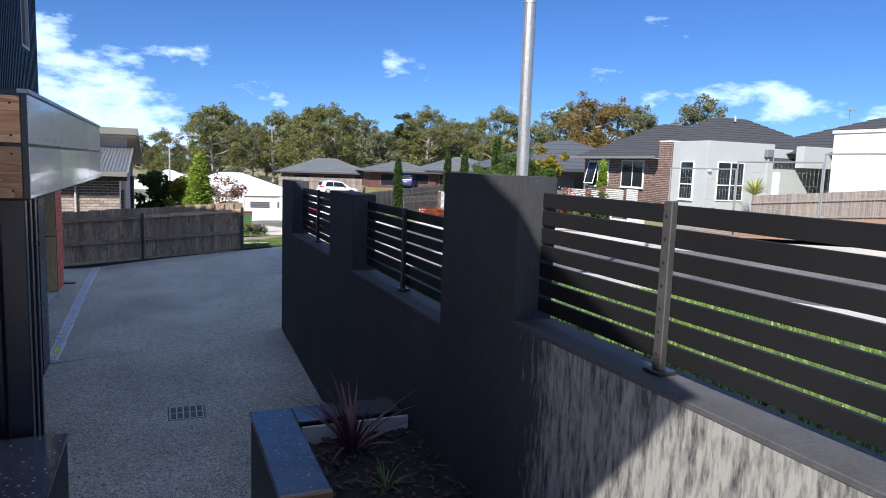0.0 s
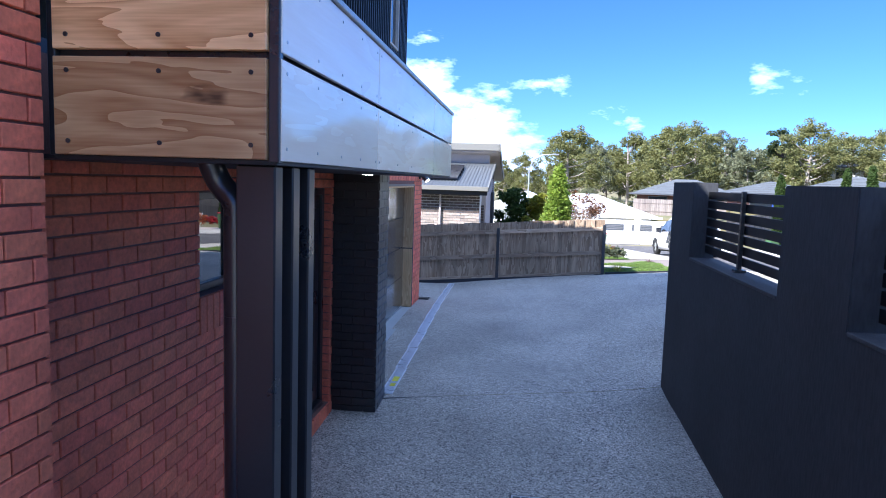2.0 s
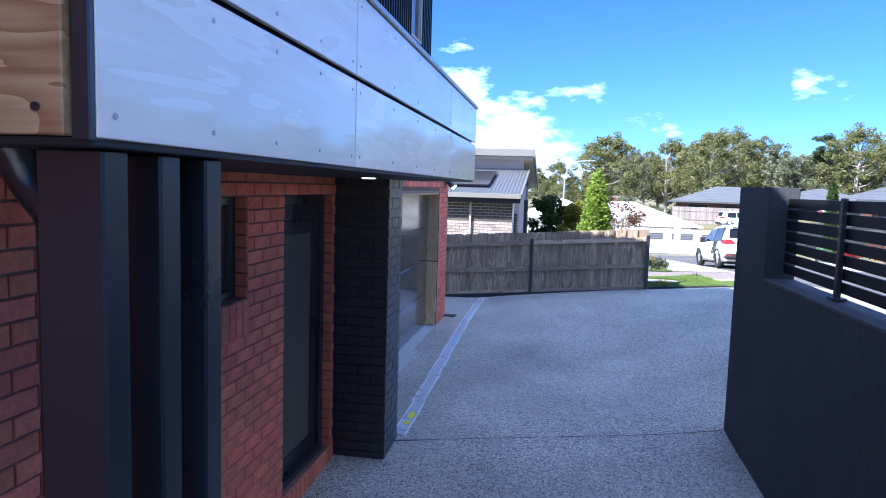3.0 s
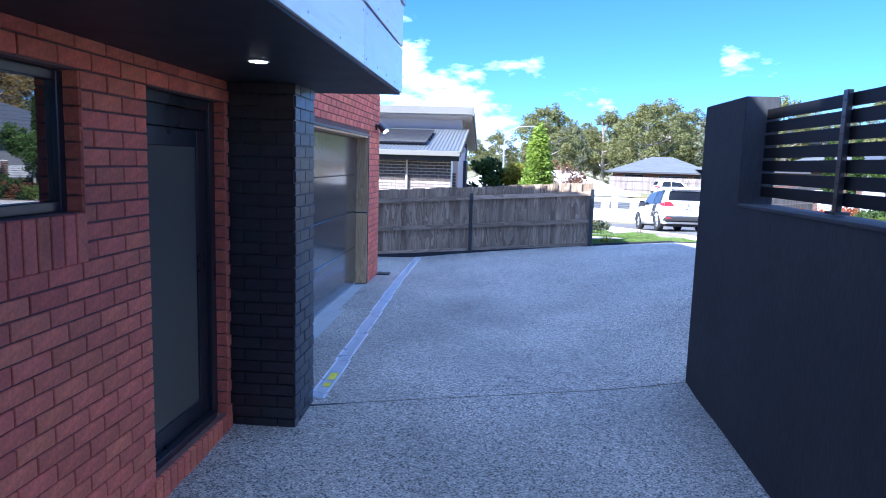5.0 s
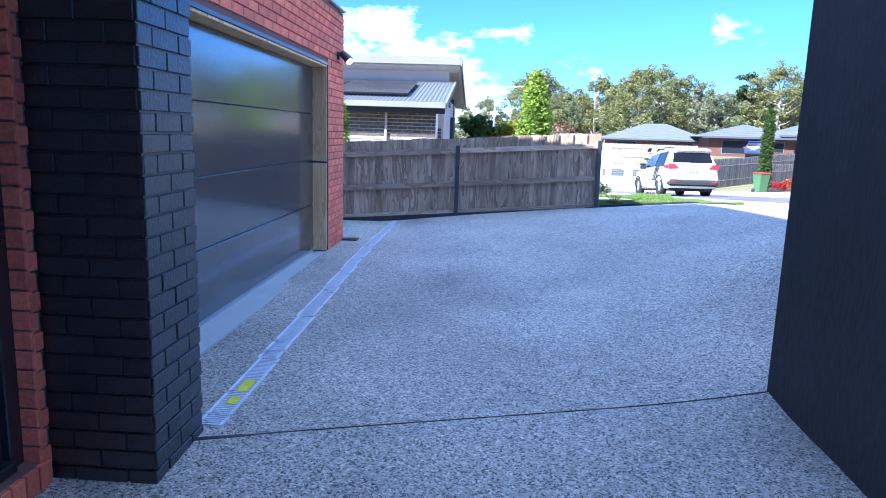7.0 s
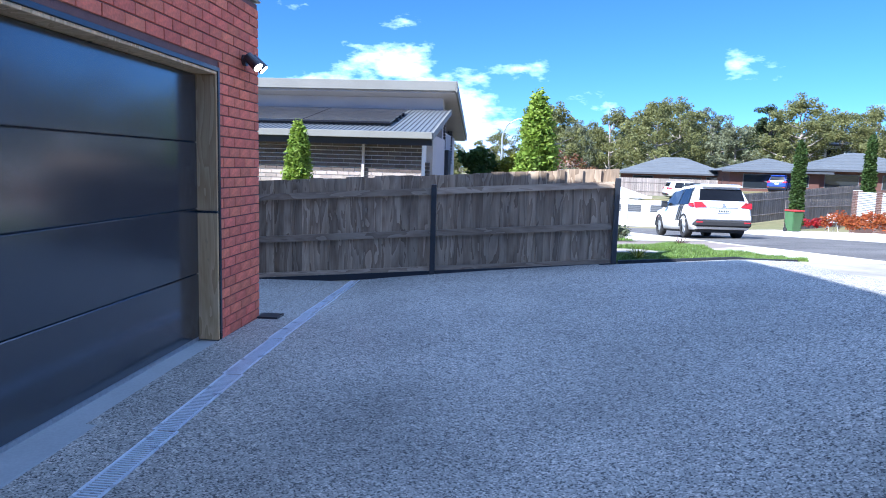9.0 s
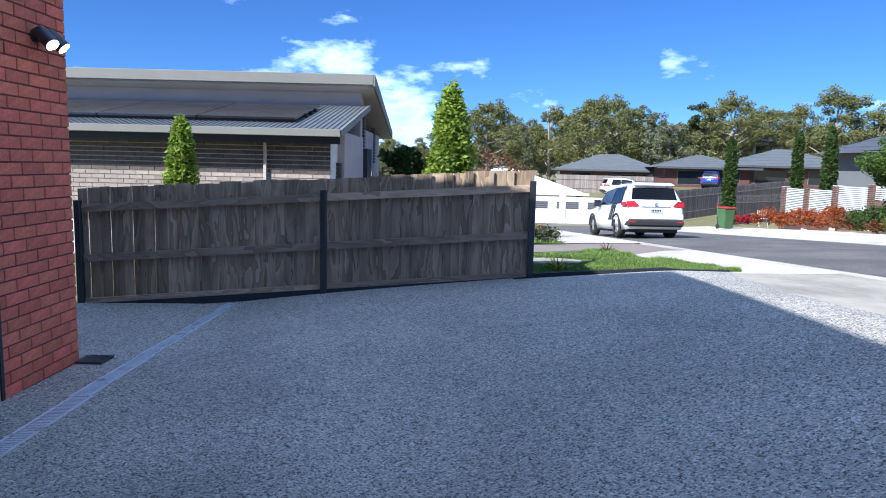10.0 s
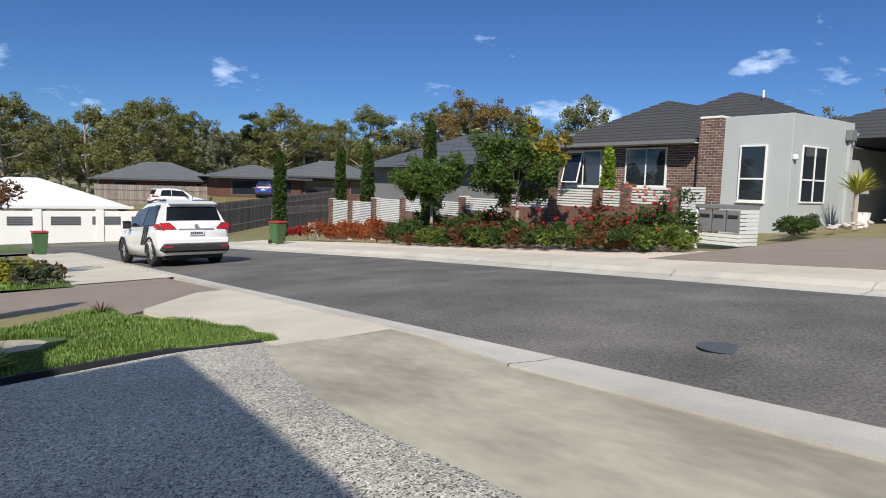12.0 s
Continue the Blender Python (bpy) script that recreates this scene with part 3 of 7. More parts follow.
def wall_body(name, label, x0, x1, y0, y1, z0, z1, holes, material):
    """A wall along y between x0 and x1 with openings (y0, y1, z0, z1) that go through it."""
    cuts_y = sorted({y0, y1, *(v for h in holes for v in h[:2])})
    cuts_z = sorted({z0, z1, *(v for h in holes for v in h[2:])})
    bm = bmesh.new()
    vs = {}
    solid = lambda i, j: 0 <= i < len(cuts_y) - 1 and 0 <= j < len(cuts_z) - 1 and not any(h[0] <= (cuts_y[i] + cuts_y[i + 1]) / 2 <= h[1] and h[2] <= (cuts_z[j] + cuts_z[j + 1]) / 2 <= h[3] for h in holes)
    def v(x, y, z):
        if (x, y, z) not in vs:
            vs[x, y, z] = bm.verts.new((x, y, z))
        return vs[x, y, z]
    for i in range(len(cuts_y) - 1):
        for j in range(len(cuts_z) - 1):
            if not solid(i, j):
                continue
            a, b, c, d = cuts_y[i], cuts_y[i + 1], cuts_z[j], cuts_z[j + 1]
            bm.faces.new((v(x1, a, c), v(x1, b, c), v(x1, b, d), v(x1, a, d)))
            bm.faces.new((v(x0, a, c), v(x0, a, d), v(x0, b, d), v(x0, b, c)))
            if not solid(i - 1, j):
                bm.faces.new((v(x0, a, c), v(x1, a, c), v(x1, a, d), v(x0, a, d)))
            if not solid(i + 1, j):
                bm.faces.new((v(x0, b, c), v(x0, b, d), v(x1, b, d), v(x1, b, c)))
            if not solid(i, j - 1):
                bm.faces.new((v(x0, a, c), v(x0, b, c), v(x1, b, c), v(x1, a, c)))
            if not solid(i, j + 1):
                bm.faces.new((v(x0, a, d), v(x1, a, d), v(x1, b, d), v(x0, b, d)))
    bmesh.ops.recalc_face_normals(bm, faces=list(bm.faces))
    return solo(name, bm, material, label, "wall", "structure")


# ---- our house: ground floor ----
HX = -2.03                                   # brick face of the recessed wall and the garage
HD = -1.97                                   # brick face beside the door
DOOR = (7.33, 8.375, 0.125, 2.335)
WIN = (5.58, 6.765, 1.70, 2.33)
GAR = (9.05, 13.90, 0.06, 2.36)
near_wall = wall_body("wall_near", "red brick house wall beside the steps", -2.0, -1.657, 0.2, 3.86, -0.4, 5.58, [], mortar_red)
door_wall = wall_body("wall_door", "red brick wall with a door and a window under the soffit", -2.28, HD - 0.013, 3.5, 8.95, -0.4, 2.9, [DOOR, WIN], mortar_red)
gar_wall = wall_body("wall_garage", "red brick wall over and beside the garage door", -2.28, HX - 0.013, 8.952, 14.80, -0.05, 3.06, [GAR], mortar_red)
gar_end = wall_body("wall_garage_end", "red brick end wall of the garage", -7.0, -2.29, 14.55, 14.79, -0.3, 3.06, [], mortar_red)
wall_back = wall_body("wall_back", "plain back wall of the house", -7.3, -7.05, -2.2, 14.79, -0.05, 3.06, [], mortar_red)
wall_front = wall_body("wall_front", "plain front wall of the house", -7.0, -2.01, 0.2, 0.45, 0.0, 2.9, [], mortar_red)
bm = bmesh.new(); add_box(bm, -7.0, -2.29, 3.5, 14.5, 2.62, 2.80); solo("ceiling", bm, black_paint, "plain ceiling inside the house", "ceiling", "structure")
bm = bmesh.new(); add_box(bm, -7.0, -2.29, 3.5, 14.5, -0.06, 0.05); solo("floor", bm, slab_conc, "plain floor inside the house", "floor", "structure")
wall_inner = wall_body("wall_inner", "plain inside wall between hall and garage", -7.0, -2.29, 8.80, 8.94, 0.05, 2.62, [], mortar_red)
bm = bmesh.new(); add_box(bm, -7.2, -2.0, 8.0, 14.80, 3.07, 3.10, 0.01); solo("roof_flashing", bm, galv, "grey metal capping on the garage wall", "roof", "structure")

# black painted brick column
column = solo("column", bmesh.new(), None, "square column of black painted brick at the house wall", "column", "structure")
cb = bmesh.new(); add_box(cb, -1.985, -1.512, 8.452, 8.932, -0.15, 2.49)
part("core", cb, brick_black, column)

# balcony box with timber end and varnished panels
bx0, bx1, by0, by1, bz0, bz1 = -1.655, -0.86, 3.90, 9.06, 2.49, 3.145
balcony = thing("balcony", "black balcony box clad with timber and varnished plywood panels", "balcony", (0, 0, 0))
pbox("frame", balcony, steel_black, bx0 + 0.02, bx1 - 0.03, by0 + 0.03, by1 - 0.02, bz0 + 0.004, bz1 - 0.01)
pbox("soffit", balcony, black_paint, HX + 0.003, bx1 - 0.01, by0 + 0.02, by1, bz0 - 0.012, bz0 + 0.004, 0.002)
for nm, a in (("trim", (bx0, bx0 + 0.028, by0 + 0.004, by0 + 0.04, bz0, bz1)), ("trim", (bx1 - 0.034, bx1 + 0.002, by0 + 0.004, by0 + 0.04, bz0 - 0.004, bz1)),
              ("trim", (bx0, bx1, by0 + 0.006, by0 + 0.04, bz1 - 0.022, bz1 + 0.006))):
    pbox(nm, balcony, steel_black, *a, 0.003)
zm = 2.825
for z0, z1 in ((bz0 + 0.004, zm - 0.012), (zm + 0.012, bz1 - 0.022)):
    p = pbox("timber_panel", balcony, timber_ext, bx0 + 0.030, bx1 - 0.036, by0 - 0.012, by0 + 0.02, z0, z1, 0.003, "oiled timber panel with swirling grain")
    for fx in (0.05, 0.37, 0.68):
        for zz in (z0 + 0.045, z1 - 0.045):
            b2 = bmesh.new(); add_cyl(b2, (bx0 + 0.03 + fx, by0 - 0.0155, zz), (bx0 + 0.03 + fx, by0 - 0.01, zz), 0.008, seg=10)
            part("screw", b2, steel_black, p)
joints = [by0 + 0.012, 5.36, 7.59, by1]
for a, b in zip(joints, joints[1:]):
    for z0, z1 in ((bz0 + 0.002, zm - 0.010), (zm + 0.010, bz1 - 0.010)):
        p = pbox("ply_panel", balcony, panel_ply, bx1 - 0.012, bx1 + 0.006, a + 0.006, b - 0.006, z0, z1, 0.002, "glossy varnished plywood panel")
        k = 5 if b - a > 1.3 else 4
        for i in range(k):
            yy = a + 0.05 + (b - a - 0.1) * i / (k - 1)
            for zz in (z0 + 0.04, z1 - 0.04):
                b2 = bmesh.new(); add_cyl(b2, (bx1 + 0.005, yy, zz), (bx1 + 0.0085, yy, zz), 0.006, seg=8)
                part("screw", b2, galv, p)
pbox("capping", balcony, galv, bx1 - 0.05, bx1 + 0.02, by0, by1 + 0.01, bz1 - 0.006, bz1 + 0.022, 0.004, "silver metal capping")
# downlight in the soffit
dl = thing("downlight", "round recessed downlight glowing in the black soffit", "lamp", (-1.385, 7.40, bz0 - 0.014))
b2 = bmesh.new(); add_cyl(b2, (0, 0, -0.004), (0, 0, 0.001), 0.058, seg=28); part("ring", b2, slab_conc, dl)
em = bpy.data.materials.new("lamp_glow"); em.use_nodes = True
_n, _l, _b = nodes_of(em); _b.inputs["Emission Color"].default_value = (1, 0.9, 0.75, 1); _b.inputs["Emission Strength"].default_value = 6.0
b2 = bmesh.new(); add_cyl(b2, (0, 0, -0.0065), (0, 0, -0.0035), 0.045, seg=28); part("lens", b2, em, dl)

# steel fins and downpipe under the balcony
for yy in (4.035, 4.215, 4.395):
    f = thing("fin_post", "square black steel post under the balcony", "post", (0, 0, 0), "row of black posts")
    pbox("tube", f, steel_black, -1.045, -0.905, yy - 0.038, yy + 0.038, -0.3, bz0 - 0.012, 0.006)
    pbox("foot_plate", f, steel_black, -1.06, -0.89, yy - 0.06, yy + 0.06, -0.225, -0.2, 0.003)
pipe = thing("downpipe", "round black downpipe with a bend at the soffit", "pipe", (0, 0, 0))
cu = bpy.data.curves.new("pipe", "CURVE"); cu.dimensions = "3D"; cu.bevel_depth, cu.bevel_resolution = 0.045, 5
sp = cu.splines.new("BEZIER"); sp.bezier_points.add(3)
for q, c in zip(sp.bezier_points, ((-1.19, 4.10, 2.50), (-1.165, 4.125, 2.42), (-1.10, 4.126, 2.33), (-1.094, 4.126, -0.25))):
    q.co = c; q.handle_left_type = q.handle_right_type = "AUTO"
sp.bezier_points[2].handle_right_type = "VECTOR"
cu.materials.append(steel_black)
po = new("tube", cu); po.parent = pipe
for zz in (0.35, 1.9):
    bm = bmesh.new(); add_cyl(bm, (-1.094, 4.126, zz), (-1.094, 4.126, zz + 0.03), 0.05, seg=20); add_box(bm, -1.05, -1.03, 4.07, 4.18, zz, zz + 0.03)
    part("bracket", bm, steel_black, pipe)

# door
glass_door = glass("glass_door_grey", (0.16, 0.135, 0.10), 0.06)
glass_coated = glass("glass_coated", (0.015, 0.018, 0.02), 0.015, 2.3)
door = thing("door_1", "black aluminium door with a dark glass panel, closed", "door", (0, 0, 0), kind="structure")
fx = HD - 0.10
for a in ((fx - 0.05, fx + 0.02, DOOR[0] + 0.002, DOOR[0] + 0.055, DOOR[2], DOOR[3] - 0.004), (fx - 0.05, fx + 0.02, DOOR[1] - 0.085, DOOR[1] - 0.002, DOOR[2], DOOR[3] - 0.004),
          (fx - 0.05, fx + 0.02, DOOR[0] + 0.056, DOOR[1] - 0.086, DOOR[3] - 0.07, DOOR[3] - 0.004), (fx - 0.05, fx + 0.05, DOOR[0] + 0.056, DOOR[1] - 0.086, DOOR[2], DOOR[2] + 0.05)):
    pbox("door_frame", door, steel_black, *a, 0.004)
pbox("door_head", door, steel_black, fx - 0.03, fx - 0.005, DOOR[0] + 0.057, DOOR[1] - 0.087, 2.14, DOOR[3] - 0.072, 0.003)
leaf0, leaf1, lz0, lz1 = DOOR[0] + 0.06, DOOR[1] - 0.09, DOOR[2] + 0.055, 2.135
for a in ((leaf0, leaf0 + 0.08, lz0, lz1), (leaf1 - 0.13, leaf1, lz0, lz1), (leaf0 + 0.081, leaf1 - 0.131, lz1 - 0.11, lz1), (leaf0 + 0.081, leaf1 - 0.131, lz0, lz0 + 0.12)):
    pbox("door_rail", door, steel_black, fx - 0.045, fx - 0.006, *a, 0.004)
pbox("door_glass", door, glass_door, fx - 0.03, fx - 0.02, leaf0 + 0.082, leaf1 - 0.132, lz0 + 0.121, lz1 - 0.111, 0.0, "dark grey glass")
# brick sill under the door and the window (bricks on edge)
for nm, (a, b, zt), lab in (("door_sill", (DOOR[0] - 0.02, DOOR[1] + 0.02, 0.122), "row of red bricks on edge as a doorstep"), ("window_sill", (WIN[0] - 0.01, WIN[1] + 0.01, 1.697), "row of upright red bricks under the window")):
    s = thing(nm, lab, "sill", (0, 0, 0), kind="structure")
    y = a
    while y < b - 0.05:
        if nm == "door_sill":
            pbox("brick", s, brick_red, HD - 0.16, HD + 0.012, y, y + 0.076, -0.02, zt, 0.004)
        else:
            pbox("brick", s, brick_red, HD - 0.11, HD + 0.010, y, y + 0.076, zt - 0.225, zt, 0.004)
        y += 0.086
win = thing("window_1", "black framed sliding window reflecting the street", "window", (0, 0, 0), kind="structure")
for a in ((WIN[0] + 0.002, WIN[0] + 0.05, WIN[2] + 0.002, WIN[3] - 0.004), (WIN[1] - 0.05, WIN[1] - 0.002, WIN[2] + 0.002, WIN[3] - 0.004), (WIN[0] + 0.051, WIN[1] - 0.051, WIN[3] - 0.05, WIN[3] - 0.004), (WIN[0] + 0.051, WIN[1] - 0.051, WIN[2] + 0.002, WIN[2] + 0.05), (6.15, 6.19, WIN[2] + 0.051, WIN[3] - 0.051)):
    pbox("window_frame", win, steel_black, fx - 0.04, fx + 0.02, *a, 0.004)
for a in ((WIN[0] + 0.051, 6.149), (6.191, WIN[1] - 0.051)):
    pbox("pane", win, glass_coated, fx - 0.02, fx - 0.01, *a, WIN[2] + 0.051, WIN[3] - 0.051, 0.0)

# garage door: five wide panels, timber reveal, black angle
gd = thing("garage_door", "dark blue-grey sectional garage door, closed", "garage door", (0, 0, 0))
gx = HX - 0.17
n_p = 4
for i in range(n_p):
    z0 = 0.12 + (2.30 - 0.12) * i / n_p
    pbox("panel", gd, garage_steel, gx - 0.04, gx, 9.17, 13.845, z0 + 0.003, 0.12 + (2.30 - 0.12) * (i + 1) / n_p - 0.003, 0.006)
pbox("backing", gd, black_paint, gx - 0.06, gx - 0.042, 9.17, 13.845, 0.10, 2.30, 0.002)
pbox("rubber_seal", gd, galv, gx - 0.03, gx - 0.006, 9.17, 13.845, 0.085, 0.119, 0.002, "pale bottom seal strip")
rev = thing("garage_reveal", "knotty timber lining of the garage opening with black angle trim", "door frame", (0, 0, 0))
for z0, z1 in ((0.10, 1.175), (1.195, 2.30)):
    pbox("timber_board", rev, timber_post, gx - 0.02, HX - 0.004, 13.848, 13.872, z0, z1, 0.003)
    pbox("timber_board", rev, timber_post, gx - 0.02, HX - 0.004, 9.13, 9.155, z0, z1, 0.003)
pbox("head_board", rev, timber_post, gx - 0.02, HX - 0.004, 9.13, 13.872, 2.302, 2.325, 0.003)
pbox("angle", rev, steel_black, HX - 0.03, HX + 0.006, 13.874, 13.905, 0.07, 2.36, 0.002)
pbox("angle", rev, steel_black, HX - 0.03, HX + 0.006, 9.09, 13.873, 2.327, 2.36, 0.002)
pbox("angle", rev, steel_black, gx - 0.02, HX - 0.002, 13.846, 13.872, 1.176, 1.194, 0.001)
bm = bmesh.new(); add_box(bm, -2.3, -1.955, 9.05, 13.92, -0.02, 0.088, 0.004)
solo("garage_slab", bm, slab_conc, "smooth concrete threshold slab at the garage door", "slab", "structure")

# wall lamp at the garage corner
lamp = thing("wall_lamp", "black twin spotlight on the brick corner, lit", "lamp", (HX + 0.004, 14.42, 2.50))
b2 = bmesh.new(); add_cyl(b2, (0, 0, 0), (0.03, 0, 0), 0.05, seg=20); part("base", b2, steel_black, lamp)
for s in (-1, 1):
    b2 = bmesh.new(); add_cyl(b2, (0.03, 0, 0), (0.09, 0.05 * s, -0.01), 0.012, seg=8); add_cyl(b2, (0.06, 0.05 * s, 0.03), (0.16, 0.07 * s, -0.07), 0.042, 0.05, seg=18)
    part("head", b2, steel_black, lamp)
    b2 = bmesh.new(); add_cyl(b2, (0.158, 0.0696 * s, -0.068), (0.164, 0.0708 * s, -0.074), 0.042, seg=18)
    part("lens", b2, em, lamp)

# ---- our house: upper floor behind the balcony ----
clad = mat("cladding_black_metal", (0.016, 0.018, 0.022), 0.35, metal=0.3, var=0.2, scale=2, fine=50, bump=0.04)
UX = -2.26
upper = wall_body("wall_upper", "black ribbed metal wall of the upper floor", UX - 0.2, UX, 7.10, 13.95, 3.11, 5.85, [(8.49, 9.10, 3.9, 5.6), (12.39, 13.08, 4.56, 5.6)], clad)
y = 7.12
while y < 13.93:
    for z0, z1 in ((3.12, 5.84),):
        segs = [(z0, z1)]
        for h in ((8.49, 9.10, 3.9, 5.6), (12.39, 13.08, 4.56, 5.6)):
            if h[0] - 0.02 < y < h[1]:
                segs = [(3.12, h[2] - 0.03), (h[3] + 0.03, 5.84)]
        for a, b in segs:
            pbox("rib", upper, clad, UX - 0.001, UX + 0.025, y, y + 0.03, a, b, 0.004)
    y += 0.125
for k, h in enumerate(((8.49, 9.10, 3.9, 5.6), (12.39, 13.08, 4.56, 5.6))):
    w2 = thing(f"window_{k + 2}", "tall upper window with a silver frame reflecting blue sky", "window", (0, 0, 0), kind="structure")
    pbox("pane", w2, glass_coated, UX - 0.03, UX - 0.02, h[0] + 0.04, h[1] - 0.04, h[2] + 0.04, h[3] - 0.04, 0.0)
    for a in ((h[0] + 0.001, h[0] + 0.04, h[2] + 0.001, h[3] - 0.001), (h[1] - 0.04, h[1] - 0.001, h[2] + 0.001, h[3] - 0.001), (h[0] + 0.041, h[1] - 0.041, h[2] + 0.001, h[2] + 0.04), (h[0] + 0.041, h[1] - 0.041, h[3] - 0.04, h[3] - 0.001)):
        pbox("window_frame", w2, slab_conc, UX - 0.04, UX + 0.03, *a, 0.003)
upper_end = wall_body("wall_upper_end", "black metal end wall of the upper floor", -7.3, UX - 0.21, 13.75, 13.94, 3.11, 5.85, [], clad)
upper_back = wall_body("wall_upper_back", "black metal back wall of the upper floor", -7.5, -7.31, -2.2, 13.94, 3.07, 5.85, [], clad)
w4 = thing("window_4", "large upper window reflecting the sky", "window", (0, 0, 0), kind="structure")
pbox("pane", w4, glass_coated, -5.6, UX - 0.12, 7.16, 7.17, 3.25, 5.6, 0.0)
for xx in (-5.65, -4.0, UX - 0.12):
    pbox("window_frame", w4, steel_black, xx - 0.03, xx + 0.03, 7.12, 7.2, 3.11, 5.85, 0.004)
pbox("window_frame", w4, steel_black, -5.62, UX - 0.15, 7.12, 7.2, 3.11, 3.25, 0.004)
pbox("window_frame", w4, steel_black, -5.62, UX - 0.15, 7.12, 7.2, 5.6, 5.85, 0.004)
bm = bmesh.new(); add_box(bm, -7.0, HX - 0.3, 3.5, 14.5, 2.92, 3.05); solo("balcony_deck", bm, black_paint, "dark deck of the upper balcony", "deck", "structure")
# unseen roof slabs and upstand, set so their shade covers drive and wall
bm = bmesh.new()
add_box(bm, -7.5, UX + 0.05, 3.92, 12.2, 6.72, 6.80)
add_box(bm, -7.5, UX - 0.22, 12.0, 13.95, 5.86, 5.92)
add_box(bm, UX - 0.2, UX, 7.12, 12.1, 5.851, 6.719)
solo("roof", bm, clad, "dark metal roof of the upper floor", "roof", "structure")
# unseen gable and roof above the near brick wall, added to cast slanting shade
bm = bmesh.new()
add_prism(bm, [(0.2, 5.585), (3.86, 5.585), (3.86, 7.3), (2.2, 7.3), (0.2, 6.52)], 0, -2.0, -1.65)
solo("wall_gable", bm, mortar_red, "sloping brick gable above the near wall", "wall", "structure")
bm = bmesh.new()
add_prism(bm, [(-2.2, 5.59), (2.2, 7.31), (3.9, 7.31), (3.9, 7.39), (2.15, 7.39), (-2.25, 5.67)], 0, -7.4, -1.64)
solo("roof", bm, clad, "sloping dark metal roof over the front of the house", "roof", "structure")
# balustrade of the balcony
rail = thing("balustrade", "low black balcony balustrade with thin bars", "railing", (0, 0, 0))
pbox("top_rail", rail, steel_black, -2.2, -1.62, 3.93, 3.97, 3.24, 3.27, 0.004)
for i in range(5):
    pbox("bar", rail, steel_black, -2.15 + i * 0.1, -2.13 + i * 0.1, 3.94, 3.96, 3.06, 3.24, 0.002)

# ---- black rendered wall along the lawn ----
WX0, WX1 = 1.65, 1.89
bw = thing("boundary_wall", "charcoal rendered wall with piers and slatted openings", "wall", (0, 0, 0), kind="structure")
prof = [(-6.0, -0.4), (9.79, -0.4), (9.79, 2.505), (8.87, 2.505), (8.87, 1.735), (6.49, 1.735), (6.49, 2.48), (5.5, 2.48), (5.5, 1.715), (3.17, 1.715), (3.17, 2.745), (2.15, 2.745), (2.15, 1.962), (-6.0, 1.962)]
bm = bmesh.new()
add_prism(bm, prof, 0, WX0, WX1)
bmesh.ops.bevel(bm, geom=list(bm.edges), offset=0.006, segments=2, affect="EDGES")
part("body", bm, render_black, bw)
cop = mat("coping_render", (0.07, 0.07, 0.075), 0.75, var=0.4, scale=6, fine=70, bump=0.35, stain=0.2)
for a, b, z in ((6.50, 8.86, 1.735), (3.18, 5.49, 1.715), (-6.0, 2.14, 1.962)):
    pbox("coping", bw, cop, WX0 - 0.004, WX1 + 0.004, a, b, z - 0.02, z + 0.006, 0.004, "dusty grey coping")


def slat_panel(y0, y1, z0, z1, n, posts):
    p = thing("slat_screen", "black aluminium slats between wall piers", "screen", (0, 0, 0), "slat screens of the wall")
    pitch = (z1 - z0) / n
    sx = 1.80
    for i in range(n):
        pbox("slat", p, slat_black, sx, sx + 0.02, y0 + 0.004, y1 - 0.004, z0 + i * pitch + 0.012, z0 + (i + 1) * pitch - 0.012 + 0.006, 0.002)
    for yy in posts:
        q = pbox("post", p, steel_black if y0 > 2.5 else galv_dark, sx - 0.035, sx - 0.002, yy - 0.025, yy + 0.025, z0 - 0.02, z1 + 0.01, 0.004)
        pbox("foot_plate", p, steel_black, sx - 0.06, sx + 0.03, yy - 0.05, yy + 0.05, z0 - 0.036, z0 - 0.018, 0.002)
        for i in range(n):
            b2 = bmesh.new(); zz = z0 + (i + 0.5) * pitch
            add_cyl(b2, (sx - 0.039, yy, zz), (sx - 0.034, yy, zz), 0.006, seg=8)
            part("screw", b2, steel_black, q)
    return p


galv_dark = mat("weathered_steel_post", (0.07, 0.068, 0.066), 0.5, metal=0.3, var=0.3, scale=12, fine=60, bump=0.1)
slat_panel(-6.0, 2.15, 2.005, 2.665, 7, (1.14, -0.6, -2.4, -4.2))
slat_panel(3.17, 5.5, 1.765, 2.42, 7, (4.32,))
slat_panel(6.49, 8.87, 1.785, 2.42, 7, (7.72,))

# ---- bricks on the walls ----
lay(near_wall, (-1.648 + 0.004, 0, 0.01), 0.0, 0.2, 3.86, 0.0, 5.5, brick_red, brick_red_j, most=300, first=(3.4, 2.3))
lay(near_wall, (-1.648, 3.861, 0.01), radians(90), 0.0, 0.35, 0.0, 2.48, brick_red, brick_red_j, most=60)
lay(door_wall, (HD - 0.004, 0, 0.018), 0.0, 3.5, 8.44, -0.258, 2.48, brick_red, brick_red_j, [(DOOR[0], DOOR[1], 0.0, 2.32), (WIN[0], WIN[1], 1.45, 2.32)], 300, (6.9, 1.2))
lay(gar_wall, (HX - 0.004, 0, 0.01), 0.0, 8.94, 14.80, 0.0, 3.04, brick_red, brick_red_j, [(9.08, 13.908, 0.0, 2.365)], 300, (14.3, 1.5))
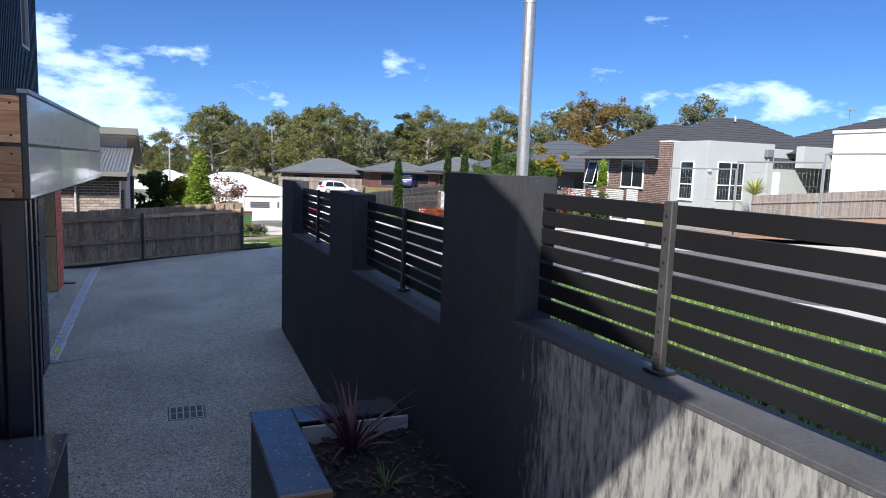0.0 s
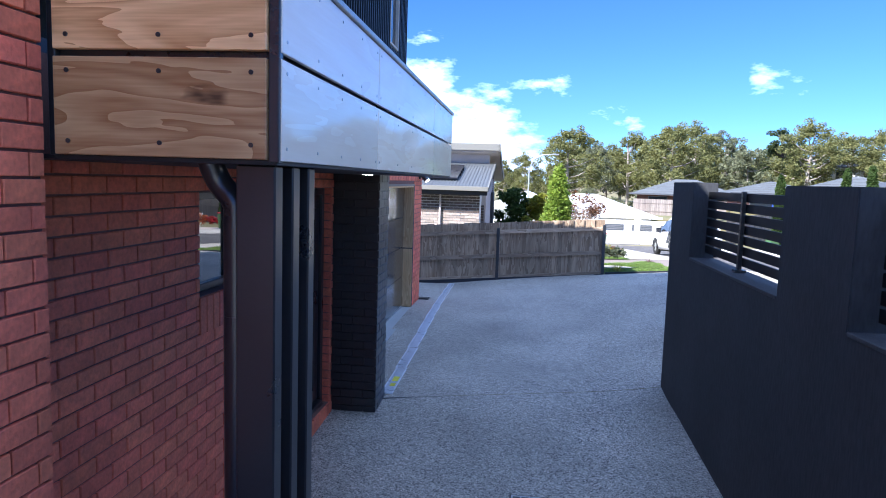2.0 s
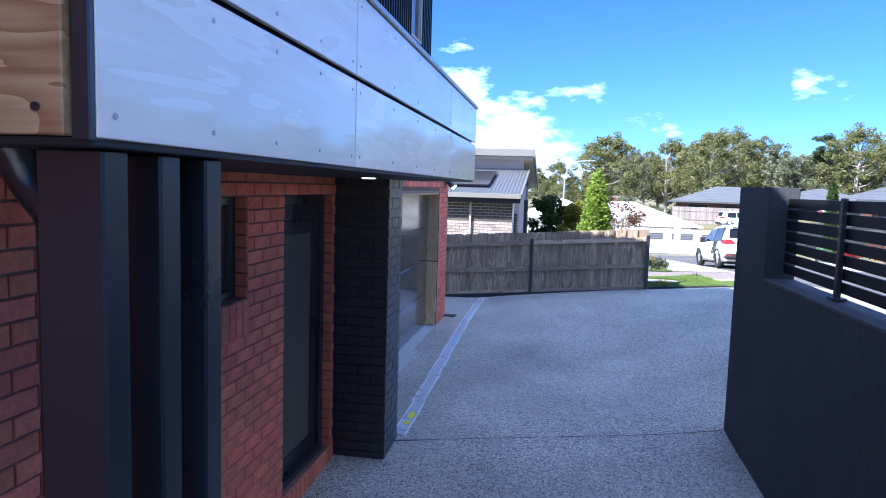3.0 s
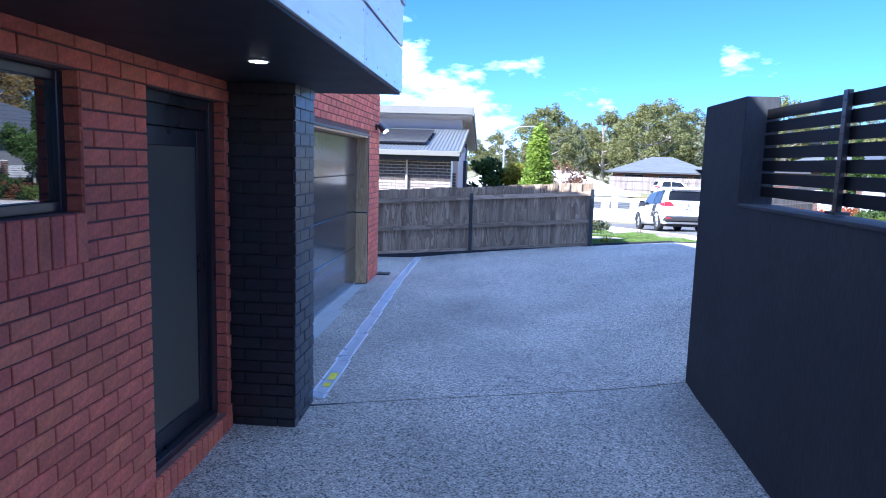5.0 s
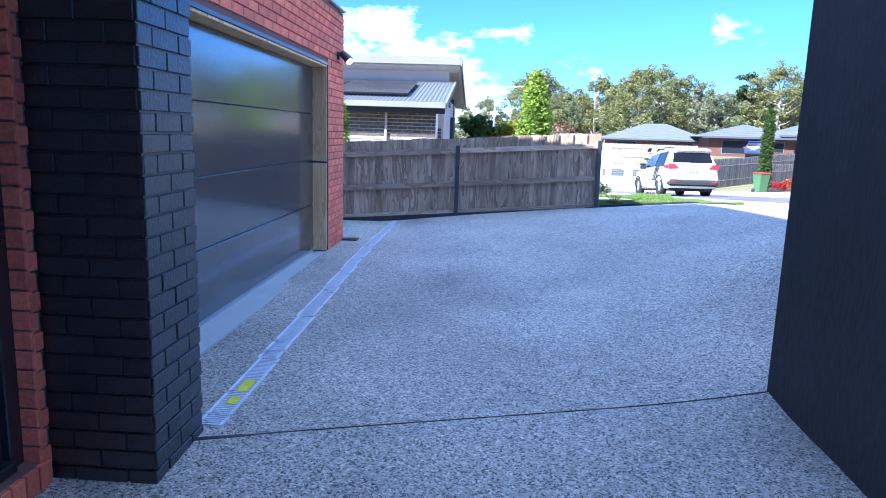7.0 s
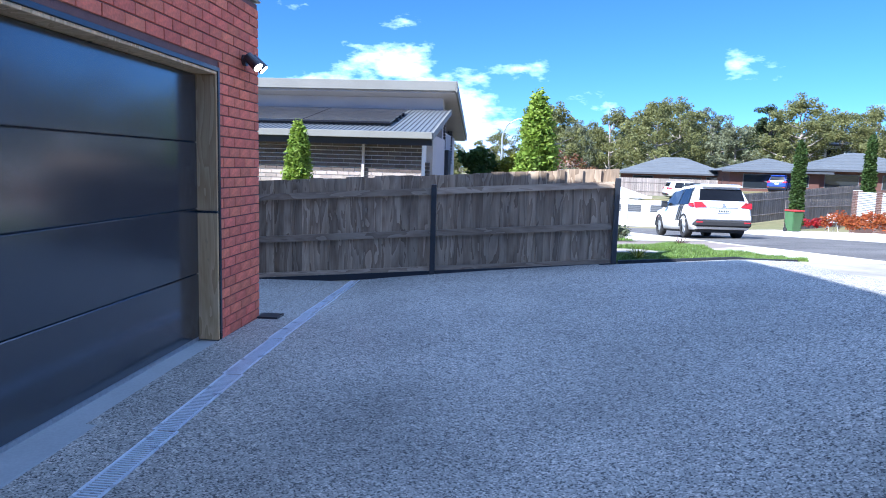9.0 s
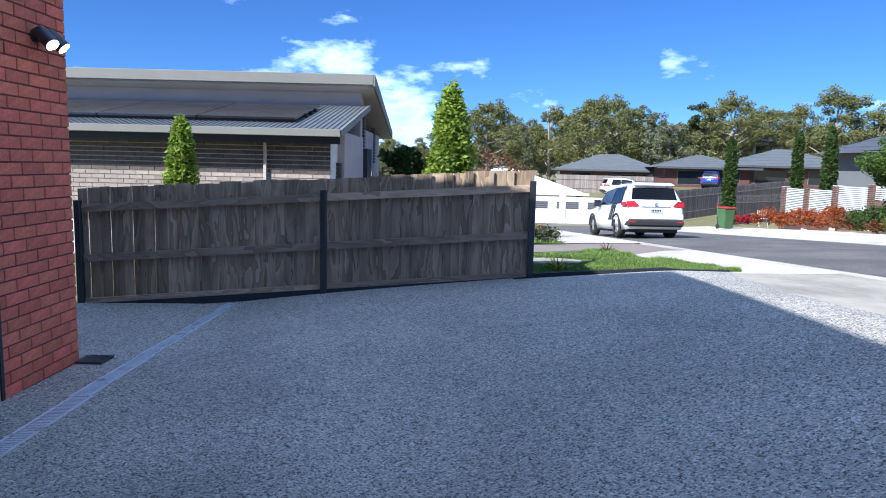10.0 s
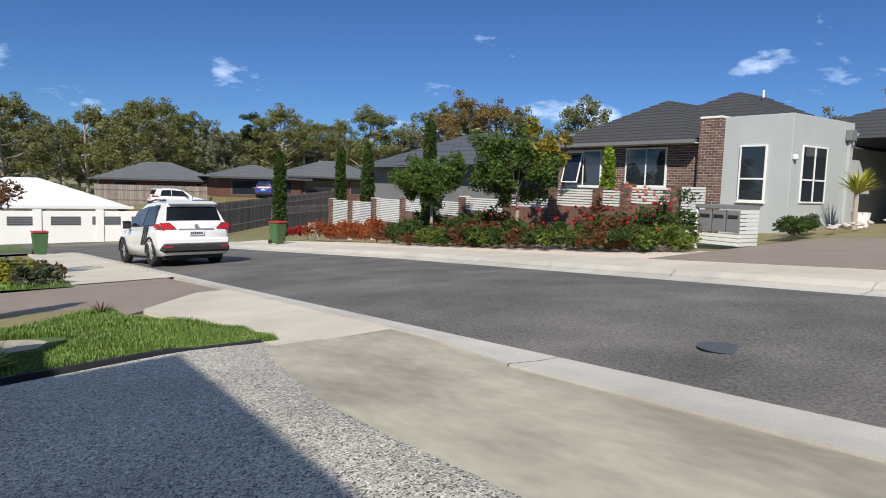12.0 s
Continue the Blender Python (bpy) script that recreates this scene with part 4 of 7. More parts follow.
# reveals of door and window in brick
for yy, tz0, tz1, par in ((DOOR[1], 0.12, 2.33, door_wall),):
    for i in range(26):
        pbox("brick", par, brick_red, HD - 0.11, HD - 0.006, yy - 0.008, yy + 0.02, 0.118 + i * 0.086, 0.194 + i * 0.086, 0.003)
for i in range(8):
    pbox("brick", door_wall, brick_red, HD - 0.11, HD - 0.006, WIN[1] - 0.008, WIN[1] + 0.02, 1.70 + i * 0.080, 1.77 + i * 0.080, 0.003)
lay(column, (-1.508 + 0.004, 0, 0.0), 0.0, 8.448, 8.932, -0.086, 2.46, brick_black, brick_black, most=120)
lay(column, (0, 8.444, 0.0), radians(-90), -1.985, -1.508, -0.086, 2.46, brick_black, brick_black, most=120)

# ---- details of the drive ----
drain = thing("channel_drain", "long silver channel drain grate set in the driveway", "drain", (0, 0, 0))


def slope_box(bm, x0, x1, y0, y1, up0, up1):
    """A low box that lies on the drive."""
    z0, z1 = drive_z((x0 + x1) / 2, y0) + 0.004, drive_z((x0 + x1) / 2, y1) + 0.004
    add_prism(bm, [(y0, z0 + up0), (y1, z1 + up0), (y1, z1 + up1), (y0, z0 + up1)], 0, x0, x1)


def dx(y):
    return -1.555 - 0.018 * (y - 9.0)


y = 8.98
while y < 17.3:
    y1 = min(y + 1.0, 17.36)
    bm = bmesh.new()
    xa = dx((y + y1) / 2)
    slope_box(bm, xa, xa + 0.016, y, y1 - 0.004, -0.02, 0.006)
    slope_box(bm, xa + 0.124, xa + 0.140, y, y1 - 0.004, -0.02, 0.006)
    k = y + 0.006
    while k < y1 - 0.01:
        slope_box(bm, xa + 0.0161, xa + 0.1239, k, k + 0.011, -0.012, 0.004)
        k += 0.0235
    slope_box(bm, xa + 0.0165, xa + 0.1235, y, y1 - 0.004, -0.018, -0.013)
    part("grate", bm, drain_steel, drain)
    y = y1
yellow = mat("yellow_paint", (0.75, 0.72, 0.05), 0.6, var=0.3, scale=30, fine=90, bump=0.1)
bm = bmesh.new()
slope_box(bm, dx(9.5) + 0.045, dx(9.5) + 0.115, 9.42, 9.60, 0.0045, 0.0065)
solo("paint_mark", bm, yellow, "yellow marking paint on the drain grate", "mark")
bm = bmesh.new()
slope_box(bm, dx(9.3) + 0.05, dx(9.3) + 0.11, 9.24, 9.34, 0.0045, 0.0065)
solo("paint_mark", bm, yellow, "yellow paint blot on the drain grate", "mark")
grate = thing("floor_grate", "square metal drain grate in the driveway", "drain", (0, 0, 0))
bm = bmesh.new(); slope_box(bm, -0.075, 0.315, 6.635, 7.012, -0.02, 0.002); part("sump", bm, asphalt, grate)
for i in range(6):
    bm = bmesh.new(); xx = -0.06 + 0.346 * i / 5; slope_box(bm, xx, xx + 0.012, 6.65, 7.0, -0.01, 0.006); part("bar", bm, galv, grate)
for yy in (6.65, 6.82, 6.988):
    bm = bmesh.new(); slope_box(bm, -0.06, 0.30, yy, yy + 0.012, -0.01, 0.004); part("cross_bar", bm, galv, grate)
rng = random.Random(5)
for i in range(26):
    cx, cy = rng.gauss(-0.2, 0.55), rng.gauss(7.9, 0.45)
    bm = bmesh.new()
    bmesh.ops.create_icosphere(bm, subdivisions=1, radius=rng.uniform(0.008, 0.02))
    for v in bm.verts:
        v.co = Vector((v.co.x * rng.uniform(0.6, 1.6) + cx, v.co.y + cy, v.co.z * 0.3 + drive_z(cx, cy) + 0.007))
    solo("mortar_crumb", bm, kerb_conc, "small pale crumb of mortar on the driveway", "debris", group="crumbs on the drive")
bm = bmesh.new(); slope_box(bm, -2.04, -1.83, 14.74, 14.95, 0.001, 0.02)
solo("metal_offcut", bm, steel_black, "flat black metal offcut at the garage corner", "offcut")

# ---- steps and planters at the start ----
steps = [(-6.0, 0.8, 1.12), (0.8, 1.4, 0.97), (1.4, 2.75, 0.83), (2.75, 3.1, 0.66), (3.1, 3.45, 0.49), (3.45, 3.8, 0.32), (3.8, 4.15, 0.15), (4.15, 4.5, -0.02)]
for a, b, z in steps:
    bm = bmesh.new(); add_box(bm, -1.64, 0.47 if a > 0 else 1.645, a, b - 0.003, -0.5, z, 0.008)
    solo("step", bm, slab_conc, "plain concrete step of the entrance stair", "step", "structure")
bench_mat = mat("bench_top_black", (0.07, 0.075, 0.085), 0.16, spec=1.0, var=0.35, scale=5, fine=70, bump=0.08)
edge_wood = timber("bench_edge_timber", (0.42, 0.22, 0.09), (0.24, 0.11, 0.04), axis=0, rough=0.5, rings=5)
bench = thing("planter_bench", "black L-shaped bench round a planting bed, wet on top", "bench", (0, 0, 0))
pbox("seat", bench, bench_mat, 0.475, 0.775, 2.58, 3.93, 0.915, 0.942, 0.006)
pbox("seat", bench, bench_mat, 0.778, 1.56, 3.64, 3.93, 0.915, 0.942, 0.006)
pbox("timber_edge", bench, edge_wood, 0.475, 0.775, 2.545, 2.578, 0.90, 0.940, 0.004, "raw orange timber edge")
pbox("side_panel", bench, black_paint, 0.485, 0.51, 2.6, 3.92, -0.35, 0.914, 0.004)
pbox("end_panel", bench, black_paint, 0.512, 1.64, 3.90, 3.92, -0.35, 0.914, 0.004)
pbox("inner_panel", bench, kerb_conc, 0.80, 1.60, 3.60, 3.625, 0.70, 0.905, 0.004, "pale inner face of the bed")
for (xx, yy) in ((0.52, 3.88), (0.73, 3.88), (0.52, 2.63), (0.73, 2.63), (1.45, 3.70), (0.6, 3.3)):
    bm = bmesh.new(); add_cyl(bm, (xx, yy, 0.941), (xx, yy, 0.9445), 0.007, seg=8); part("screw", bm, steel_black, bench)
bm = bmesh.new()
bmesh.ops.create_grid(bm, x_segments=26, y_segments=30, size=0.5)
for v in bm.verts:
    v.co = Vector((1.22 + v.co.x * 0.84, 2.6 + v.co.y * 2.05, 0.80 + 0.05 * noise.noise(Vector((v.co.x * 9, v.co.y * 9, 3))) + 0.03 * noise.noise(Vector((v.co.x * 30, v.co.y * 30, 1)))))
bed = solo("garden_soil", bm, soil, "dark damp bark mulch in the planting bed", "soil", smooth=True)
chip_m = mat("bark_chip", (0.07, 0.045, 0.03), 0.8, var=0.4, scale=20, fine=90, bump=0.4, rnd=0.5, island=True)
rng = random.Random(61)
bm = bmesh.new()
for i in range(420):
    px, py = rng.uniform(0.82, 1.62), rng.uniform(1.7, 3.58)
    add_box(bm, -0.5, 0.5, -0.5, 0.5, -0.5, 0.5, 0.0, Matrix.Translation((px, py, 0.822 + rng.uniform(-0.012, 0.014))) @ Matrix.Rotation(rng.uniform(0, 6.28), 4, "Z") @ Matrix.Rotation(rng.uniform(-0.4, 0.4), 4, "X") @ Matrix.Diagonal((rng.uniform(0.02, 0.06), rng.uniform(0.01, 0.022), 0.006, 1)))
part("bark_mulch", bm, chip_m, bed, kind="stuff")


def strap_plant(name, at, n, length, material, label, seed, droop=0.5, width=0.022):
    """A tuft of long narrow leaves."""
    p = thing(name, label, "plant", at)
    r = random.Random(seed)
    for i in range(n):
        az, up, ln = r.uniform(0, 6.283), r.uniform(0.5, 1.45), length * r.uniform(0.65, 1.1)
        bm = bmesh.new()
        prev = None
        pos = Vector((0.02 * math.cos(az), 0.02 * math.sin(az), 0.0))
        el = up
        sidev = Vector((-math.sin(az), math.cos(az), 0))
        for k in range(6):
            w = width * (1 - (k / 5) ** 2) * (0.6 + 0.4 * min(1, k)) / 2 + 0.0008
            cur = [bm.verts.new(pos - sidev * w), bm.verts.new(pos + Vector((0, 0, -w * 0.4))), bm.verts.new(pos + sidev * w)]
            if prev:
                bm.faces.new((prev[0], prev[1], cur[1], cur[0])); bm.faces.new((prev[1], prev[2], cur[2], cur[1]))
            prev = cur
            pos = pos + Vector((math.cos(az) * math.cos(el), math.sin(az) * math.cos(el), math.sin(el))) * (ln / 5)
            el -= droop * r.uniform(0.2, 0.6)
        part("leaf", bm, material, p)
    return p


red_leaf = mat("cordyline_leaf", (0.12, 0.04, 0.045), 0.45, var=0.4, scale=12, fine=60, bump=0.1, rnd=0.4)
strap_plant("cordyline", (1.10, 3.35, 0.80), 40, 0.56, red_leaf, "reddish spiky cordyline in the bench planter", 3, 0.35, 0.03)
green_strap = mat("strap_leaf_green", (0.09, 0.15, 0.03), 0.5, var=0.35, scale=10, fine=60, bump=0.1, rnd=0.3)
strap_plant("grass_tuft", (1.15, 2.75, 0.80), 18, 0.22, green_strap, "small green grass tuft in the mulch", 4, width=0.01)
box2 = thing("planter_box", "black planter box beside the steps, wet on top", "planter", (0, 0, 0))
pbox("lid", box2, bench_mat, -1.62, -0.69, 2.75, 3.90, 0.915, 0.940, 0.006)
pbox("side_panel", box2, black_paint, -0.72, -0.70, 2.76, 3.89, -0.35, 0.914, 0.004)
pbox("end_panel", box2, black_paint, -1.62, -0.722, 3.87, 3.89, -0.35, 0.914, 0.004)
strap_plant("cordyline", (-1.30, 3.2, 0.94), 20, 0.26, red_leaf, "small reddish cordyline on the planter", 9)
# drops of water on the bench
rng = random.Random(8)
water = glass("water_drop", (0.3, 0.33, 0.36), 0.02)
bm = bmesh.new()
for i in range(120):
    u = rng.random()
    cx, cy = (rng.uniform(0.49, 0.76), rng.uniform(2.62, 3.9)) if u < 0.6 else (rng.uniform(-1.0, -0.71), rng.uniform(2.9, 3.88))
    rr = rng.uniform(0.003, 0.011)
    vs = bmesh.ops.create_icosphere(bm, subdivisions=1, radius=rr)["verts"]
    for v in vs:
        v.co = Vector((v.co.x * rng.uniform(0.9, 1.1) + cx, v.co.y + cy, v.co.z * 0.3 + 0.9425))
solo("water_drops", bm, water, "scattered water drops on the black tops", "water", "stuff", True)

# ---- paling fence ----
fence = thing("paling_fence", "weathered timber paling fence with steel posts, capped by sunlight", "fence", (0, 0, 0))


def on_fence(x, d):
    return edging_y(x) + d


FX0, FX1 = -3.35, 1.88
top_at = lambda x: 1.325 + (1.66 - 1.325) * (x - FX0) / (FX1 - FX0)
base_at = lambda x: -0.03 + (0.345 + 0.03) * (x - FX0) / (FX1 - FX0)
rng = random.Random(11)
x = FX0
k = 0
while x < FX1 - 0.02:
    off = 0.036 if k % 2 else 0.009
    wd = 0.105 if k % 2 == 0 else 0.15
    x1 = min(x + wd, FX1)
    xl = x if k % 2 == 0 else x - 0.025
    zt = [top_at(x) + rng.uniform(-0.012, 0.012)] * 2
    zt[1] += 0.064 * (x1 - x)
    bm = bmesh.new()
    add_prism(bm, [(xl, base_at(x) + 0.02), (x1, base_at(x1) + 0.02), (x1, zt[1]), (xl, zt[0])], 1, on_fence(x, off), on_fence(x, off) + 0.016)
    ob = part("paling", bm, fence_wood, fence)
    x += 0.122
    k += 1
for f, h in ((0.835, 0.085), (0.41, 0.085), (0.045, 0.06)):
    for a, b in ((FX0, -0.63), (-0.55, FX1 - 0.06)):
        bm = bmesh.new()
        za, zb = (base_at(a) + f * (top_at(a) - base_at(a)), base_at(b) + f * (top_at(b) - base_at(b)))
        vs = add_prism(bm, [(a, za - h / 2), (b, zb - h / 2), (b, zb + h / 2), (a, za + h / 2)], 1, -0.036, 0.0085)
        for v in vs:
            v.co.y += edging_y(v.co.x)
        part("rail", bm, fence_rail, fence)
for px in (-0.59, 1.86, FX0 + 0.02):
    zt = top_at(px) - 0.13
    pbox("post", fence, steel_black, px - 0.035, px + 0.035, on_fence(px, -0.075), on_fence(px, -0.01), base_at(px) - 0.05, zt, 0.005)
bm = bmesh.new()
vs = add_prism(bm, [(FX0, base_at(FX0) - 0.05), (FX1, base_at(FX1) - 0.05), (FX1, base_at(FX1) + 0.035), (FX0, base_at(FX0) + 0.035)], 1, -0.05, -0.036)
for v in vs:
    v.co.y += edging_y(v.co.x)
part("plinth", bm, black_paint, fence, "black steel plinth")
bm = bmesh.new()
vs = []
for i in range(12):
    xa, xb = 1.93 + 2.28 * i / 12, 1.93 + 2.28 * (i + 1) / 12
    za, zb = land_z(xa, 17.45), land_z(xb, 17.45)
    add_prism(bm, [(xa, za - 0.05), (xb, zb - 0.05), (xb, zb + 0.03), (xa, za + 0.03)], 1, edging_y(xa) - 0.012, edging_y(xa) + 0.02)
solo("lawn_edging", bm, black_paint, "black steel edging between drive and lawn", "edging", "structure")

# ---- grass ----
def blades(name, n, place, h0, h1, material, label, seed, lean=0.4, width=0.006):
    """Grass as many thin bent blades on the ground."""
    r = random.Random(seed)
    vs, fs = [], []
    for i in range(n):
        x, y, z, s = place(r)
        if s <= 0:
            continue
        az, h = r.uniform(0, 6.283), r.uniform(h0, h1) * s
        c, q = math.cos(az), math.sin(az)
        ln = r.uniform(0.1, lean) * h
        k = len(vs)
        vs += [(x - q * width, y + c * width, z), (x + q * width, y - c * width, z),
               (x + c * ln * 0.4 + q * width * 0.7, y + q * ln * 0.4 - c * width * 0.7, z + h * 0.6), (x + c * ln * 0.4 - q * width * 0.7, y + q * ln * 0.4 + c * width * 0.7, z + h * 0.6), (x + c * ln, y + q * ln, z + h)]
        fs += [(k, k + 1, k + 2, k + 3), (k + 3, k + 2, k + 4)]
    me = bpy.data.meshes.new(name)
    me.from_pydata(vs, [], fs)
    me.materials.append(material)
    return tagged(new(name, me), label, "grass", kind="stuff")


grass_blade = mat("grass_blade", (0.125, 0.20, 0.03), 0.55, var=0.3, scale=1.5, fine=30, bump=0.0, rnd=0.35, island=True)


def lawn_back(x):
    return 18.2 + 2.2 * min(1, max(0, (4.45 - x) / 0.9)) if x > 3.55 else 19.2 + 1.2 * (x - 1.9) / 1.65


def in_lawn(r):
    x = r.uniform(1.75, 4.36)
    y0, y1 = edging_y(x) + 0.03, lawn_back(x)
    y = r.uniform(y0, y1)
    bare = 0.0 if (x - 2.3) ** 2 / 0.35 + (y - 18.75) ** 2 / 0.12 < 1 else 1.0
    s = (0.6 + 0.9 * (noise.noise(Vector((x * 1.7, y * 1.7, 0))) + 0.5)) * bare
    if y > y1 - 0.3:
        s *= 1.4
    return x, y, land_z(x, y) - 0.005, max(s, 0.3 * bare)


patch("lawn", span(1.7, 4.4, 0.2), lambda x: edging_y(x) + 0.021, lawn_back, 10, land_z, 0.0, grass_soil, "small green lawn beside the driveway", "lawn")
blades("lawn_grass", 70000, in_lawn, 0.022, 0.06, grass_blade, "bright green tufty grass", 21, 0.6, 0.004)
bm = bmesh.new()
bmesh.ops.create_circle(bm, cap_ends=True, segments=28, radius=1.0)
r2 = bmesh.ops.extrude_face_region(bm, geom=list(bm.faces))
for v in bm.verts:
    up = v in r2["geom"]
    v.co = Vector((2.3 + v.co.x * 0.42, 18.75 + v.co.y * 0.26, land_z(2.3, 18.75) + (0.025 if up else -0.05)))
bmesh.ops.recalc_face_normals(bm, faces=list(bm.faces))
solo("service_pit", bm, concrete_wet, "round concrete service pit lid in the lawn", "pit lid")
yl = mat("yellow_strap", (0.32, 0.33, 0.04), 0.5, var=0.35, scale=10, fine=60, bump=0.1, rnd=0.3)
strap_plant("lawn_plant", (2.25, 17.98, land_z(2.25, 17.98)), 44, 0.26, yl, "small yellow-green spiky plant at the lawn edge", 31, 0.35, 0.02)
strap_plant("lawn_plant", (3.35, 20.0, land_z(3.35, 20.0)), 24, 0.2, red_leaf, "small brownish plant at the lawn edge", 33, 0.35, 0.02)
# verge outside the black wall
sheet("verge", span(1.9, 5.05, 0.5), span(-6, 9.4, 0.7), land_z, 0.02, grass_soil, "green grass verge outside the black wall", "lawn")


def in_verge(r):
    x, y = r.uniform(1.95, 5.0), r.uniform(-2, 9.3)
    return x, y, land_z(x, y) + 0.018, 0.7 + 0.6 * noise.noise(Vector((x, y, 2)))


blades("verge_grass", 16000, in_verge, 0.04, 0.09, grass_blade, "mown green grass of the verge", 22, width=0.009)

# ---- leaves and trees ----
def leaf_mat(name, col, col2, rough=0.6, rnd=0.3):
    m = mat(name, col, rough, var=0.3, scale=0.8, fine=12, bump=0.0, col2=col2, rnd=rnd, island=True)
    b = m.node_tree.nodes["Principled BSDF"]
    b.inputs["Subsurface Weight"].default_value = 0.0
    b.inputs["Specular IOR Level"].default_value = 0.3
    n, l = m.node_tree.nodes, m.node_tree.links
    if "Translucent BSDF" not in n:                # light that shines through the leaves
        tr = n.new("ShaderNodeBsdfTranslucent")
        mx = n.new("ShaderNodeMixShader")
        mx.inputs[0].default_value = 0.38
        l.new(b.inputs["Base Color"].links[0].from_socket, tr.inputs[0])
        l.new(b.outputs[0], mx.inputs[1]); l.new(tr.outputs[0], mx.inputs[2]); l.new(mx.outputs[0], n["Material Output"].inputs[0])
    return m


gum_green = leaf_mat("gum_leaf_olive", (0.25, 0.245, 0.085), (0.125, 0.138, 0.05))
gum_grey = leaf_mat("gum_leaf_grey", (0.24, 0.25, 0.145), (0.13, 0.148, 0.08))
gum_gold = leaf_mat("gum_leaf_gold", (0.27, 0.17, 0.05), (0.13, 0.115, 0.042))
pine_dark = leaf_mat("pine_leaf_dark", (0.075, 0.10, 0.035), (0.04, 0.06, 0.022))
conifer_l = leaf_mat("conifer_leaf", (0.32, 0.42, 0.05), (0.13, 0.20, 0.028))
hedge_y = leaf_mat("hedge_leaf_yellow", (0.36, 0.31, 0.03), (0.12, 0.16, 0.02))
shrub_g = leaf_mat("shrub_leaf_green", (0.075, 0.125, 0.026), (0.035, 0.06, 0.014))
robinia_l = leaf_mat("robinia_leaf", (0.12, 0.19, 0.035), (0.05, 0.09, 0.018))
robinia_y = leaf_mat("robinia_leaf_yellow", (0.36, 0.27, 0.03), (0.13, 0.14, 0.02))
rose_red = leaf_mat("rose_red", (0.42, 0.02, 0.02), (0.25, 0.015, 0.02))
rose_pink = leaf_mat("rose_pink", (0.62, 0.25, 0.20), (0.5, 0.16, 0.13))
bronze_l = leaf_mat("bronze_leaf", (0.20, 0.075, 0.03), (0.09, 0.05, 0.022))
orange_l = leaf_mat("orange_leaf", (0.42, 0.10, 0.02), (0.20, 0.06, 0.02))
sage_l = leaf_mat("sage_leaf", (0.16, 0.18, 0.11), (0.08, 0.095, 0.05))
blossom = leaf_mat("pale_blossom", (0.52, 0.36, 0.30), (0.20, 0.15, 0.09))
bark = mat("gum_bark", (0.36, 0.31, 0.26), 0.85, var=0.4, scale=2, fine=25, bump=0.5, stretch=(1, 1, 0.25))
bark_dark = mat("dark_bark", (0.13, 0.10, 0.075), 0.9, var=0.4, scale=3, fine=30, bump=0.5, stretch=(1, 1, 0.25))


def leaf_cloud(clumps, per, size, seed, flat=0.75, aspect=2.2):
    """Leaves as small bent quads gathered in clumps: (centre, radius)."""
    r = random.Random(seed)
    vs, fs = [], []
    for c, rad in clumps:
        for i in range(int(per * rad ** 1.3) + 4):
            d = Vector((r.gauss(0, 1), r.gauss(0, 1), r.gauss(0, 1)))
            d = d.normalized() * rad * r.random() ** 0.45
            p = Vector(c) + Vector((d.x, d.y, d.z * flat))
            a = Vector((r.gauss(0, 1), r.gauss(0, 1), r.gauss(0, 0.6))).normalized()
            b = a.cross(Vector((r.gauss(0, 1), r.gauss(0, 1), r.gauss(0, 1)))).normalized()
            s = size * r.uniform(0.6, 1.3)
            k = len(vs)
            a, b = a * s * aspect / 2, b * s / 2
            vs += [tuple(p - a), tuple(p - a * 0.1 + b), tuple(p + a), tuple(p + a * 0.1 - b)]
            fs.append((k, k + 1, k + 2, k + 3))
    return vs, fs


def cloud_part(name, clumps, per, size, seed, material, parent, flat=0.75, label="", aspect=2.2):
    vs, fs = leaf_cloud(clumps, per, size, seed, flat, aspect)
    me = bpy.data.meshes.new(name)
    me.from_pydata(vs, [], fs)
    me.materials.append(material)
    ob = new(name, me)
    ob.parent = parent
    return tagged(ob, label)


def limb(bm, pts, r0, r1, seg=7):
    """A tapered, bent limb through points."""
    rings = []
    n = len(pts)
    for i, p in enumerate(pts):
        d = (Vector(pts[min(i + 1, n - 1)]) - Vector(pts[max(i - 1, 0)])).normalized()
        u = d.orthogonal().normalized()
        w = d.cross(u)
        rr = r0 + (r1 - r0) * i / (n - 1)
        rings.append([bm.verts.new(Vector(p) + (u * math.cos(6.283 * k / seg) + w * math.sin(6.283 * k / seg)) * rr) for k in range(seg)])
    for a, b in zip(rings, rings[1:]):
        for k in range(seg):
            bm.faces.new((a[k], a[(k + 1) % seg], b[(k + 1) % seg], b[k]))


